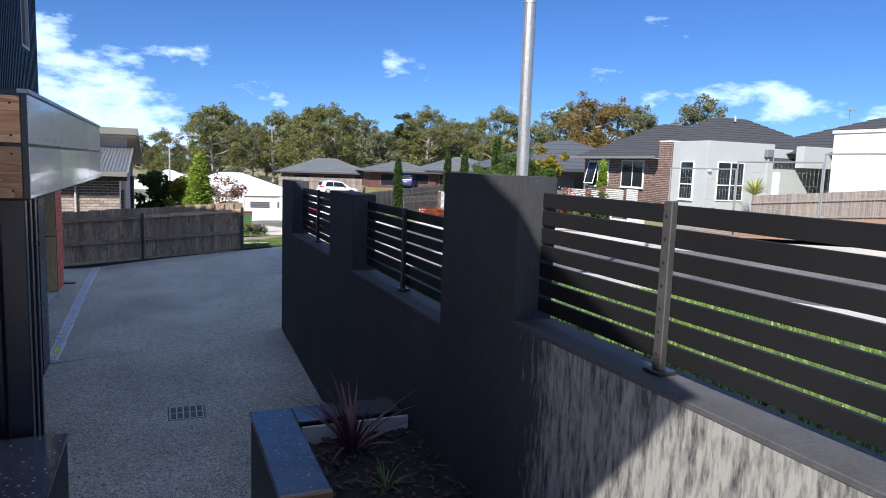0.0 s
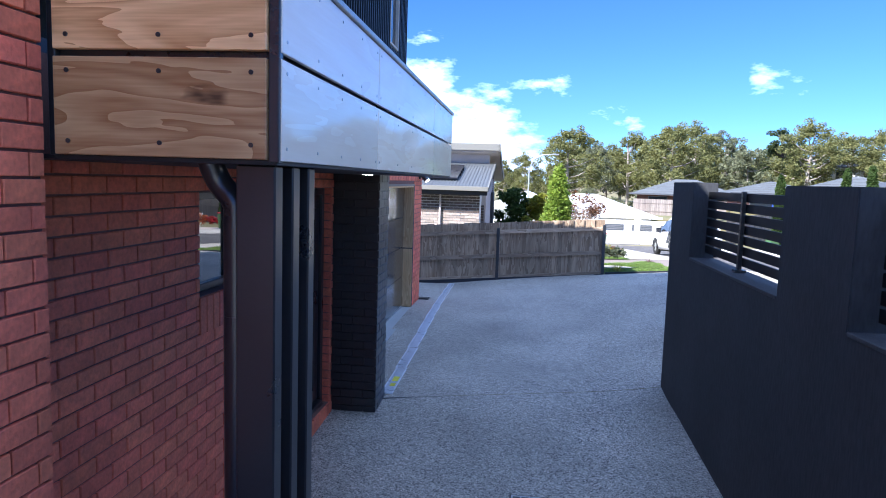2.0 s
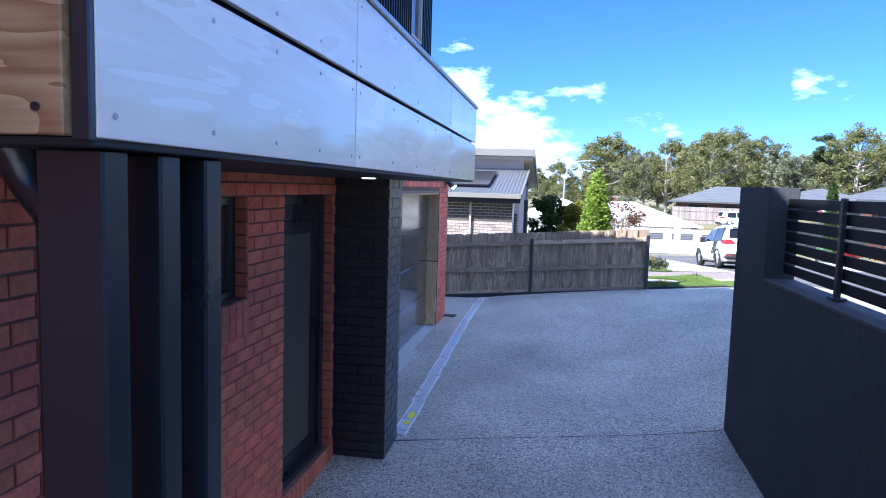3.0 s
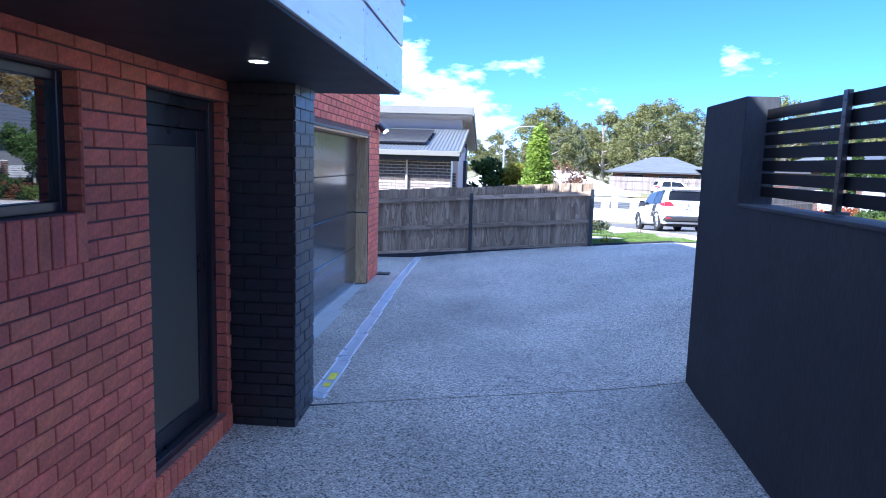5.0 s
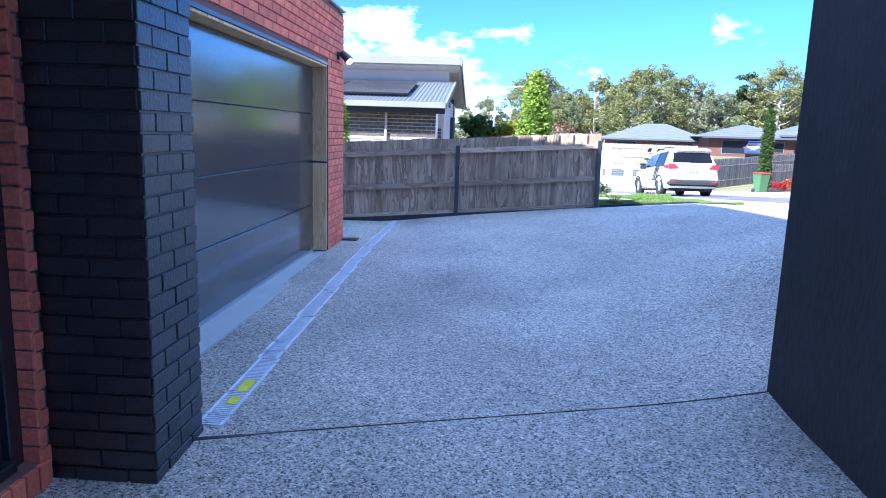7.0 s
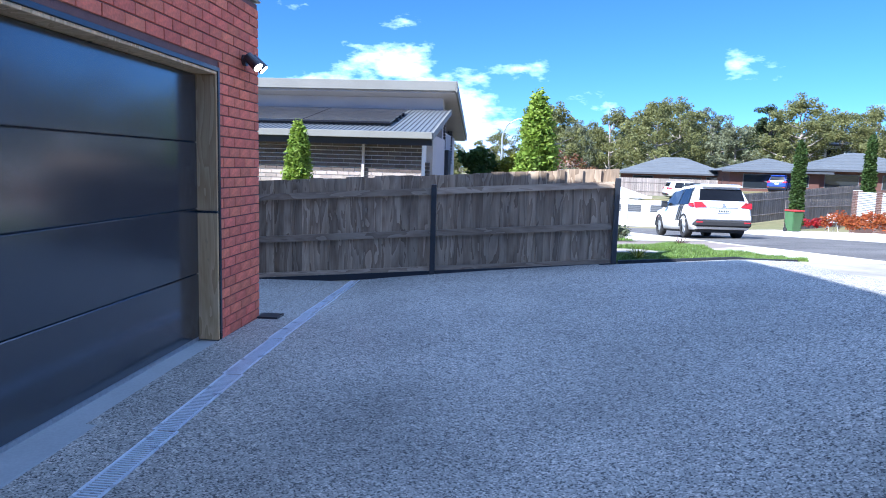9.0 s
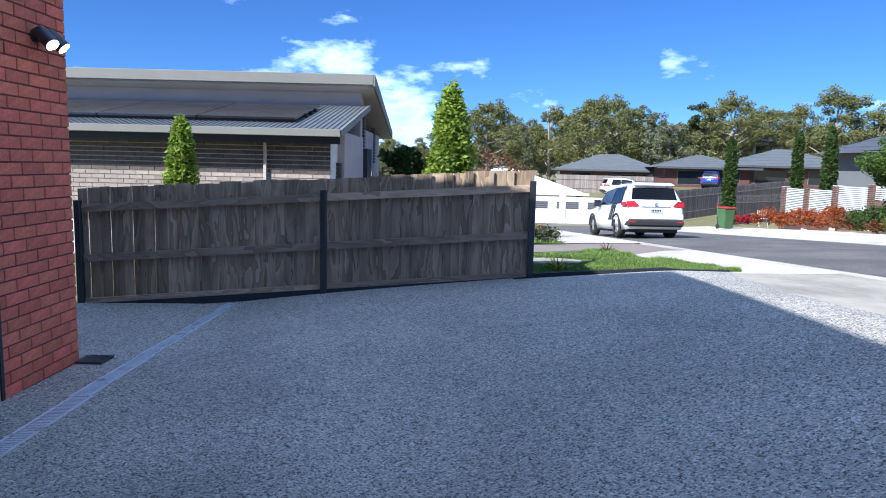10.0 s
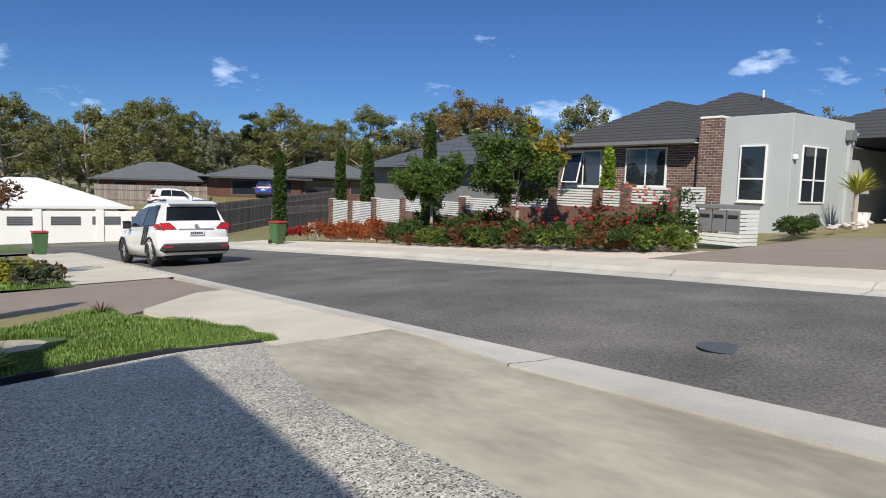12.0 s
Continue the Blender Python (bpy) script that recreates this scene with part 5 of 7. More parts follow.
def gum_tree(height, spread, leaves, seed, name="gum_tree", label="tall olive-green gum tree with an open crown", trunk=bark, dense=1.0, low=0.26, size=1.0):
    """A gum: a forked trunk whose limbs end in lobes of foliage, each lobe a shell of small clumps with gaps between."""
    r = random.Random(seed)
    t = thing(name, label, "tree", (0, 0, -500))
    bm = bmesh.new()
    top = Vector((r.uniform(-0.8, 0.8), r.uniform(-0.8, 0.8), height * 0.74))
    limb(bm, [(0, 0, -0.8), (top.x * 0.3, top.y * 0.3, height * 0.25), (top.x * 0.7, top.y * 0.5, height * 0.5), tuple(top)], height * 0.021, height * 0.007)
    clumps = []
    n = r.randint(15, 18)
    for i in range(n):
        f = i / (n - 1)
        az = 2.4 * i + r.uniform(-0.4, 0.4)
        zc = height * (low + (0.86 - low) * f + r.uniform(-0.05, 0.05))
        out = spread * (0.22 + 0.62 * math.sin(math.pi * min(1.0, 0.25 + 0.70 * f)) * r.uniform(0.5, 1.05)) * (0.4 if f > 0.93 else 1.0)
        c = Vector((math.cos(az) * out, math.sin(az) * out, zc))
        h0 = max(height * 0.12, min(zc - height * 0.10, height * 0.66))
        k = h0 / (height * 0.74)
        root = Vector((top.x * k * 0.8, top.y * k * 0.8, h0))
        limb(bm, [tuple(root), tuple(root.lerp(c, 0.5) + Vector((0, 0, -0.02 * height))), tuple(c)], height * 0.009, height * 0.003, 5)
        big = spread * r.uniform(0.30, 0.46)
        for j in range(r.randint(9, 12)):
            d = Vector((r.gauss(0, 1), r.gauss(0, 1), r.gauss(0.2, 0.8))).normalized()
            q = c + Vector((d.x, d.y, d.z * 0.72)) * big * r.uniform(0.35, 1.05)
            clumps.append((q, big * r.uniform(0.30, 0.52)))
    part("trunk", bm, trunk, t, smooth=True)
    cloud_part("crown", clumps, 105 * dense / size ** 1.6, 0.175 * size, seed + 1, leaves, t, 0.75, aspect=1.8)
    return t


KINDS = [gum_tree(15, 5.0, gum_green, 101), gum_tree(16, 4.6, gum_green, 102), gum_tree(14, 4.4, gum_grey, 103, label="grey-green gum tree with a loose crown"),
         gum_tree(13, 5.2, gum_green, 104, low=0.25), gum_tree(15, 5.4, gum_gold, 105, label="gum tree with golden autumn-brown foliage"),
         gum_tree(16, 4.6, pine_dark, 106, "pine_tree", "dark green dense pine tree", bark_dark, 1.7, 0.22), gum_tree(9, 3.8, gum_grey, 107, label="low grey-green bushy gum", low=0.12, dense=0.9),
         gum_tree(14, 5.6, gum_green, 108, label="olive-green gum tree deep in the woodland", low=0.2, size=1.7), gum_tree(13, 5.4, gum_grey, 109, label="grey-green gum tree deep in the woodland", low=0.18, size=1.7), gum_tree(15, 5.2, gum_green, 110, label="tall gum tree deep in the woodland", low=0.22, size=1.7)]
# where they stand: bearing from the end of the walk (degrees right of ahead), distance, kind, scale
rng = random.Random(77)
ROWS_OF_TREES = [(-22, 105, 0, 0.8), (-18.5, 120, 6, 0.9), (-14, 98, 3, 0.85), (-9.5, 125, 1, 0.8), (-5.5, 112, 0, 0.95), (-1.0, 96, 0, 1.05), (3.1, 104, 3, 1.05), (5.6, 118, 2, 0.85),
                 (8.4, 108, 1, 0.85), (12.0, 98, 3, 1.05), (14.0, 112, 0, 1.0), (16.2, 122, 2, 1.02), (18.4, 106, 6, 1.2), (20.6, 116, 5, 0.88), (22.6, 104, 0, 0.98), (25.2, 110, 3, 1.0), (27.6, 118, 1, 0.92),
                 (30.2, 100, 1, 0.95), (33.0, 108, 3, 0.98), (35.6, 100, 2, 1.12), (38.2, 92, 4, 1.12), (40.4, 96, 4, 1.1), (42.8, 92, 2, 1.05), (45.2, 100, 6, 1.3), (47.6, 92, 2, 1.15), (50.5, 105, 6, 1.2),
                 (66.0, 80, 4, 0.8), (69.5, 88, 0, 0.8), (74.0, 78, 3, 0.8), (80.0, 84, 1, 0.8), (-27, 110, 6, 1.0), (-32, 118, 0, 0.8)]
for deg, far, k, s in ROWS_OF_TREES:
    x, y = 2 + far * math.sin(radians(deg)), 12 + far * math.cos(radians(deg))
    copy_thing(KINDS[k], pose(x, y, land_z(x, y), 0, 0, rng.uniform(0, 360)) @ Matrix.Scale(s * (1.06 if deg > 1 else 0.62), 4))
for i in range(74):
    deg, far, k, s = -32 + 87 * i / 73 + rng.uniform(-0.8, 0.8), rng.uniform(122, 152), rng.choice((7, 8, 9)), rng.uniform(0.66, 0.98)
    x, y = 2 + far * math.sin(radians(deg)), 12 + far * math.cos(radians(deg))
    copy_thing(KINDS[k], pose(x, y, land_z(x, y) + 0.5, 0, 0, rng.uniform(0, 360)) @ Matrix.Scale(s * (1.0 if deg > 2 else 0.6), 4))
for i in range(44):
    deg, far, s = -26 + 80 * i / 43 + rng.uniform(-1, 1), rng.uniform(88, 114), rng.uniform(0.36, 0.62)
    x, y = 2 + far * math.sin(radians(deg)), 12 + far * math.cos(radians(deg))
    copy_thing(KINDS[6], pose(x, y, land_z(x, y) - 0.5, 0, 0, rng.uniform(0, 360)) @ Matrix.Scale(s, 4))
for k in KINDS:
    for o in [*k.children_recursive, k]:
        bpy.data.objects.remove(o)


def conifer(name, at, height, radius, material, label, seed, per=900, size=0.06, power=0.8, clumpy=0.12):
    """A dense upright conifer, its leaves in small upright sprays."""
    r = random.Random(seed)
    t = thing(name, label, "tree", at)
    bm = bmesh.new(); limb(bm, [(0, 0, -0.2), (0, 0, height * 0.5), (0, 0, height * 0.97)], radius * 0.16, 0.01)
    part("trunk", bm, bark_dark, t, smooth=True)
    clumps = []
    for i in range(int(260 * max(1, height / 3))):
        f = r.random() ** 0.8
        rr = radius * (1 - f) ** power * min(1.0, 0.75 + f * 3)
        az = r.uniform(0, 6.283)
        q = rr * r.uniform(0.6, 1.0)
        clumps.append((Vector((math.cos(az) * q, math.sin(az) * q, f * height * 0.97 + 0.03)), radius * clumpy * r.uniform(1.0, 2.2)))
    cloud_part("crown", clumps, per, size, seed, material, t, 1.9, aspect=2.4)
    return t


# ---- the house next door ----
brick_dk = mat("brick_charcoal", (0.105, 0.082, 0.070), 0.8, var=0.35, scale=9, fine=90, bump=0.2, rnd=0.3)
mortar_w = mat("mortar_white", (0.80, 0.78, 0.73), 0.95, var=0.2, scale=12, fine=90, bump=0.2)
render_w = mat("render_pale", (0.47, 0.425, 0.405), 0.85, var=0.12, scale=1.5, fine=60, bump=0.15)
roof_zinc = mat("roof_zinc", (0.155, 0.165, 0.17), 0.5, metal=0.3, var=0.15, scale=1.5, fine=40, bump=0.05)
fascia_c = mat("fascia_cream", (0.205, 0.20, 0.175), 0.6, var=0.12, scale=2, fine=40, bump=0.05)
solar_m = mat("solar_panel", (0.02, 0.022, 0.03), 0.14, var=0.2, scale=3, fine=30, bump=0.0)
brick_pale = mat("brick_cream_grey", (0.36, 0.30, 0.255), 0.85, var=0.3, scale=9, fine=90, bump=0.2, rnd=0.25)
neigh = thing("neighbour_house", "single-storey house of dark brick with zinc roofs and solar panels", "house", (0, 0, 0))
NW = -9.0
pbox("wall", neigh, mortar_w, NW, -1.36, 22.50, 27.3, -1.2, 2.13, 0.0)
pbox("upper_wall", neigh, render_w, NW, -1.32, 26.62, 27.2, 2.0, 3.52, 0.0, "pale rendered clerestory wall")
pbox("side_wall", neigh, render_w, -1.80, -1.22, 23.3, 26.4, -1.2, 2.3, 0.0, "pale rendered side wall")
pbox("back_wall", neigh, render_w, NW, -1.30, 27.32, 31.2, -1.2, 2.55, 0.0)
# low skillion roof
bm = bmesh.new()
add_prism(bm, [(22.05, 2.20), (26.62, 3.04), (26.62, 3.10), (22.05, 2.26)], 0, NW, -1.12)
low_roof = part("roof", bm, roof_zinc, neigh, "corrugated zinc skillion roof")
xx = NW
while xx < -1.15:
    bm = bmesh.new(); add_prism(bm, [(22.03, 2.257), (26.6, 3.097), (26.6, 3.112), (22.03, 2.272)], 0, xx, xx + 0.045)
    part("roof_rib", bm, roof_zinc, low_roof)
    xx += 0.105
pbox("gutter", neigh, fascia_c, NW, -1.10, 21.95, 22.06, 2.15, 2.285, 0.006)
# black board behind the gutter; its colour also stands in for eave shade
pbox("fascia_shadow_board", neigh, black_paint, NW, -1.12, 22.07, 22.10, 2.02, 2.15, 0.003)
bm = bmesh.new(); add_prism(bm, [(21.98, 2.13), (26.7, 3.0), (26.7, 3.14), (21.98, 2.275)], 0, -1.118, -1.08); part("barge_board", bm, fascia_c, neigh)
# high skillion roof falling away to the back
bm = bmesh.new(); add_prism(bm, [(26.15, 3.62), (31.6, 2.62), (31.6, 2.70), (26.15, 3.72)], 0, NW, -0.95); hr = part("roof", bm, roof_zinc, neigh)
pbox("fascia", neigh, fascia_c, NW, -0.93, 26.08, 26.16, 3.55, 3.80, 0.01)
bm = bmesh.new(); add_prism(bm, [(26.08, 3.52), (31.65, 2.50), (31.65, 2.72), (26.08, 3.80)], 0, -0.95, -0.91); part("barge_board", bm, fascia_c, neigh)
bm = bmesh.new(); add_prism(bm, [(26.17, 3.50), (31.6, 2.48), (31.6, 2.60), (26.17, 3.61)], 0, NW, -0.96); part("soffit", bm, render_w, neigh)
for i in range(4):
    xa = -9.9 + i * 1.95
    bm = bmesh.new(); add_prism(bm, [(22.95, 2.50), (25.5, 2.97), (25.5, 3.01), (22.95, 2.54)], 0, xa, xa + 1.92); part("solar_panel", bm, solar_m, neigh, "dark solar panel")
    # black strip stands in for the shaded gap under the panel edge
    bm = bmesh.new(); add_prism(bm, [(23.02, 2.42), (23.06, 2.42), (23.06, 2.50), (23.02, 2.50)], 0, xa, xa + 1.92); part("panel_rail", bm, black_paint, neigh)
    for yy in (23.9, 24.4, 24.9):
        bm = bmesh.new(); add_box(bm, xa + 1.86, xa + 1.95, yy, yy + 0.12, 2.50 + 0.184 * (yy - 23.4), 2.60 + 0.184 * (yy - 23.4)); part("bracket", bm, black_paint, neigh)
pbox("downpipe", neigh, render_w, -2.62, -2.56, 22.40, 22.47, -1.0, 2.13, 0.01, "white downpipe")
pbox("meter_box", neigh, black_paint, -1.28, -1.12, 26.45, 27.4, -0.5, 2.05, 0.01, "dark panelled side door")
pbox("window", neigh, glass_dark, -1.28, -1.255, 28.2, 28.7, 0.2, 1.7, 0.0)
neigh_face = solo("neighbour_brick_face", bmesh.new(), None, "courses of brown-grey brick with white mortar on the house next door", "wall", "structure")
cells = brick_cells(-8.9, -1.37, 0.52, 2.07)
NB = {}
def nbrick(ln, m):
    k = (round(ln, 2), m.name)
    if k not in NB:
        bm = bmesh.new(); add_box(bm, 0, ln, -0.012, 0.02, 0, 0.068); NB[k] = mesh_of(bm, "brick", m)
    return NB[k]
cells.sort(key=lambda c: -c[0])
extra = {}
for i, (u, z, ln) in enumerate(cells):
    # darker tone above 1.40 m, paler tone below
    m = brick_dk if z > 1.40 else brick_pale
    if i < 290:
        ob = new("brick", nbrick(ln, m)); ob.parent = neigh_face; ob.location = (u, 22.49, z)
    else:
        extra.setdefault(m.name, []).append((u, z, ln))
for k, some in extra.items():
    vs, fs = [], []
    for u, z, ln in some:
        q = len(vs)
        vs += [(u, 22.478, z), (u + ln, 22.478, z), (u + ln, 22.478, z + 0.068), (u, 22.478, z + 0.068), (u, 22.51, z), (u + ln, 22.51, z), (u + ln, 22.51, z + 0.068), (u, 22.51, z + 0.068)]
        fs += [(q, q + 1, q + 2, q + 3), (q + 4, q, q + 3, q + 7), (q + 1, q + 5, q + 6, q + 2), (q + 3, q + 2, q + 6, q + 7)]
    me = bpy.data.meshes.new("brick_courses"); me.from_pydata(vs, [], fs); me.materials.append(MATS[k])
    ob = new("brick_courses", me); ob.parent = neigh_face; tagged(ob, kind="stuff")
for yy, zz in ((23.1, 0.5), (27.0, 2.1), (29.5, 1.7)):
    for i in range(14):
        if zz + i * 0.086 < 3.3 - (0.18 * (yy - 26) if yy > 26 else 1.4):
            pbox("quoin_brick", neigh, brick_dk, -1.40, -1.27, yy, yy + 0.30, zz + i * 0.086, zz + i * 0.086 + 0.066, 0.003)
conifer("conifer", (-3.30, 20.2, 0.0), 2.24, 0.33, conifer_l, "bright green clipped conifer behind the fence", 41, 900, 0.035, 0.5, 0.17)
conifer("conifer", (0.90, 20.3, 0.0), 2.77, 0.55, conifer_l, "bright green pointed conifer behind the fence", 42, 900, 0.04, 0.6, 0.15)


def shrub(name, at, rx, ry, rz, material, label, seed, per=320, size=0.05, n=26, category="shrub", group=""):
    """A shrub: a heap of leaf clumps with some bare twigs."""
    r = random.Random(seed)
    t = thing(name, label, category, at, group)
    cl = []
    for i in range(n):
        az, q, f = r.uniform(0, 6.283), r.random() ** 0.5, r.random()
        cl.append((Vector((math.cos(az) * q * rx, math.sin(az) * q * ry, rz * (0.15 + 0.8 * f * (1 - 0.35 * q * q)))), min(rx, ry, rz) * r.uniform(0.22, 0.42)))
    bm = bmesh.new()
    for c, rad in cl[:9]:
        limb(bm, [(0, 0, -0.05), tuple(c * 0.5), tuple(c)], 0.012, 0.004, 4)
    part("stem", bm, bark_dark, t)
    cloud_part("foliage", cl, per, size, seed, material, t, 0.9)
    return t


def hedge_run(name, x0, x1, y0, y1, h, z, material, label, seed, per=150, size=0.07):
    r = random.Random(seed)
    t = thing(name, label, "hedge", (0, 0, 0))
    cl = []
    n = int(abs(x1 - x0) * abs(y1 - y0) * h * 9) + 30
    for i in range(n):
        cl.append((Vector((r.uniform(x0, x1), r.uniform(y0, y1), z + r.uniform(0.05, h))), r.uniform(0.16, 0.3)))
    bm = bmesh.new()
    for c, rad in cl[:20]:
        limb(bm, [(c.x, c.y, z - 0.1), (c.x + 0.05, c.y, (z + c.z) / 2), tuple(c)], 0.02, 0.006, 4)
    part("stem", bm, bark_dark, t)
    cloud_part("foliage", cl, per, size, seed, material, t, 1.0)
    return t


hedge_run("hedge", -1.0, 0.1, 28.6, 30.0, 2.9, -0.9, shrub_g, "dark green hedge beside the house next door", 51, 700, 0.085)
hedge_run("hedge", 0.12, 0.95, 28.4, 29.8, 2.65, -0.8, hedge_y, "yellow-green hedge catching the sun", 52, 700, 0.085)

# planted verge next door, with a small blossoming tree
tree_b = thing("blossom_tree", "small slender tree with fading pale blossom", "tree", (2.35, 29.7, land_z(2.35, 29.7)))
bm = bmesh.new(); limb(bm, [(0, 0, -0.1), (0.05, 0, 0.5), (0, 0.05, 1.1)], 0.04, 0.03)
cl = []
rng = random.Random(14)
for i in range(9):
    az = 6.283 * i / 9
    e = Vector((math.cos(az) * rng.uniform(0.4, 0.95), math.sin(az) * rng.uniform(0.4, 0.95), rng.uniform(1.2, 2.1)))
    limb(bm, [(0, 0.03, 0.95), tuple(e * 0.55 + Vector((0, 0, 0.45))), tuple(e)], 0.018, 0.006, 5)
    cl += [(e + Vector((rng.gauss(0, 0.2), rng.gauss(0, 0.2), rng.gauss(0, 0.15))), rng.uniform(0.2, 0.34)) for k in range(3)]
part("trunk", bm, bark_dark, tree_b, smooth=True)
cloud_part("crown", cl[::2], 420, 0.05, 15, blossom, tree_b)
cloud_part("leaves", cl[1::2], 420, 0.05, 16, bronze_l, tree_b, label="bronze-green leaves")
band("verge_garden", span(25.6, 40, 0.8), lambda y: 0.2, lambda y: 3.82 + 0.04 * (y - 26), 6, land_z, 0.012, grass_soil, "green garden lawn of the house next door", "lawn")


def in_garden(r):
    y = r.uniform(25.7, 36)
    x = r.uniform(1.0, 3.7 + 0.04 * (y - 26))
    return x, y, land_z(x, y) + 0.01, 0.9


blades("garden_grass", 9000, in_garden, 0.05, 0.1, grass_blade, "green grass of the planted verge", 23, width=0.012)
for i, (x, y, rx, rz, m, lab) in enumerate(((3.3, 26.6, 0.40, 0.42, sage_l, "grey-green low shrub on the verge"), (3.0, 27.5, 0.5, 0.5, hedge_y, "yellow-green low shrub on the verge"), (2.2, 26.3, 0.3, 0.3, orange_l, "low orange-brown shrub on the verge"),
                                           (3.5, 28.2, 0.45, 0.35, bronze_l, "low bronze shrub on the verge"), (1.6, 28.0, 0.5, 0.5, shrub_g, "round green shrub on the verge"), (2.9, 29.3, 0.4, 0.45, shrub_g, "dark green shrub on the verge"), (1.5, 30.5, 0.6, 0.8, shrub_g, "round green bush in the garden"))):
    shrub("verge_shrub", (x, y, land_z(x, y)), rx, rx, rz, m, lab, 60 + i, 700, 0.045)

# ---- the parked car ----
def build_car(at, turn, paint, label, detailed=True):
    car = thing("car", label, "car", at)
    car.rotation_euler = (math.atan(-0.076) if detailed else 0, 0, turn)
    L, W, H = 4.64, 1.82, 1.70
    # rows of the hull from the rear (y = 0) to the front: y, sill z, shoulder z, half width
    bm = bmesh.new()
    rows = []
    for y, zs, zb, zsh, hw in ((0.0, 0.42, 0.62, 0.92, 0.80), (0.08, 0.30, 0.60, 1.02, 0.885), (0.35, 0.26, 0.60, 1.06, 0.91), (0.95, 0.25, 0.60, 1.05, 0.91), (2.3, 0.25, 0.58, 1.00, 0.905), (3.3, 0.25, 0.56, 0.97, 0.90), (4.1, 0.27, 0.55, 0.90, 0.87), (4.5, 0.32, 0.52, 0.78, 0.76), (4.62, 0.40, 0.5, 0.66, 0.6)):
        ring = []
        for x, z in ((-hw * 0.92, zs), (-hw, zb), (-hw * 0.985, (zb + zsh) / 2), (-hw * 0.95, zsh), (0, zsh + 0.03), (hw * 0.95, zsh), (hw * 0.985, (zb + zsh) / 2), (hw, zb), (hw * 0.92, zs)):
            ring.append(bm.verts.new((x, y, z)))
        rows.append(ring)
    for a, b in zip(rows, rows[1:]):
        for k in range(8):
            bm.faces.new((a[k], a[k + 1], b[k + 1], b[k]))
        bm.faces.new((a[8], a[0], b[0], b[8]))
    bm.faces.new(rows[0]); bm.faces.new(rows[-1])
    bmesh.ops.recalc_face_normals(bm, faces=list(bm.faces))
    body = part("body", bm, paint, car, smooth=True)
    # cabin: roof and pillars as one shell, windows set into it
    bm = bmesh.new()
    prof = [(0.10, 1.00, 0.84), (0.28, 1.42, 0.70), (0.42, 1.64, 0.60), (1.2, 1.70, 0.60), (2.1, 1.68, 0.60), (2.75, 1.52, 0.62), (3.45, 1.00, 0.78)]
    rows = []
    for y, z, hw in prof:
        base = 1.0
        rows.append([bm.verts.new(c) for c in ((-0.86, min(y, 3.45), base), (-hw, y, z - 0.02), (-hw * 0.8, y, z + 0.02), (0, y, z + 0.035), (hw * 0.8, y, z + 0.02), (hw, y, z - 0.02), (0.86, min(y, 3.45), base))])
    for a, b in zip(rows, rows[1:]):
        for k in range(6):
            bm.faces.new((a[k], a[k + 1], b[k + 1], b[k]))
    bm.faces.new(rows[0])
    bmesh.ops.recalc_face_normals(bm, faces=list(bm.faces))
    part("cabin", bm, paint, car, smooth=False)
    def quad(nm, pts, m, par=car, lab="", t=0.012):
        bm = bmesh.new()
        f = bm.faces.new([bm.verts.new(p) for p in pts])
        bm.normal_update()
        nrm = f.normal.copy()
        mid = sum((Vector(p) for p in pts), Vector()) / len(pts)
        if nrm.dot(mid - Vector((0, 2.2, 0.9))) < 0:
            nrm = -nrm
        r = bmesh.ops.extrude_face_region(bm, geom=[f])
        for v in [g for g in r["geom"] if isinstance(g, bmesh.types.BMVert)]:
            v.co += nrm * abs(t)
        bmesh.ops.recalc_face_normals(bm, faces=list(bm.faces))
        return part(nm, bm, m, par, lab)
    quad("rear_window", [(-0.70, 0.165, 1.17), (0.70, 0.165, 1.17), (0.63, 0.32, 1.53), (-0.63, 0.32, 1.53)], glass_car)
    quad("spoiler", [(-0.62, 0.20, 1.60), (0.62, 0.20, 1.60), (0.60, 0.46, 1.67), (-0.60, 0.46, 1.67)], paint, t=0.03)
    for s in (-1, 1):
        quad("side_window", [(s * 0.868, 0.62, 1.06), (s * 0.868, 1.55, 1.06), (s * 0.665, 1.55, 1.58), (s * 0.675, 0.80, 1.56)], glass_car)
        quad("side_window", [(s * 0.868, 1.62, 1.06), (s * 0.868, 3.05, 1.04), (s * 0.68, 2.60, 1.50), (s * 0.665, 1.62, 1.58)], glass_car)
        bm = bmesh.new(); add_box(bm, s * 0.90 - 0.02, s * 0.90 + 0.16 * s + 0.02, 2.72, 2.86, 1.02, 1.18, 0.03); part("mirror", bm, black_paint, car)
        quad("tail_light", [(s * 0.50, -0.012, 0.97), (s * 0.86, 0.03, 0.93), (s * 0.88, 0.09, 1.11), (s * 0.66, 0.02, 1.12)], tail_red, t=0.02)
        quad("tail_light", [(s * 0.885, 0.06, 0.96), (s * 0.925, 0.45, 1.0), (s * 0.90, 0.42, 1.09), (s * 0.88, 0.08, 1.09)], tail_red, t=0.012)
        for wy in (0.93, 3.62):
            wh = new("wheel"); wh.parent = car
            wh.location = (s * 0.80, wy, 0.345)
            bm = bmesh.new()
            segs = 26
            prof2 = [(0.205, -0.095), (0.32, -0.11), (0.345, -0.08), (0.345, 0.08), (0.32, 0.11), (0.205, 0.095)]
            rr = [[bm.verts.new((px, math.cos(6.2832 * k / segs) * pr, math.sin(6.2832 * k / segs) * pr)) for pr, px in prof2] for k in range(segs)]
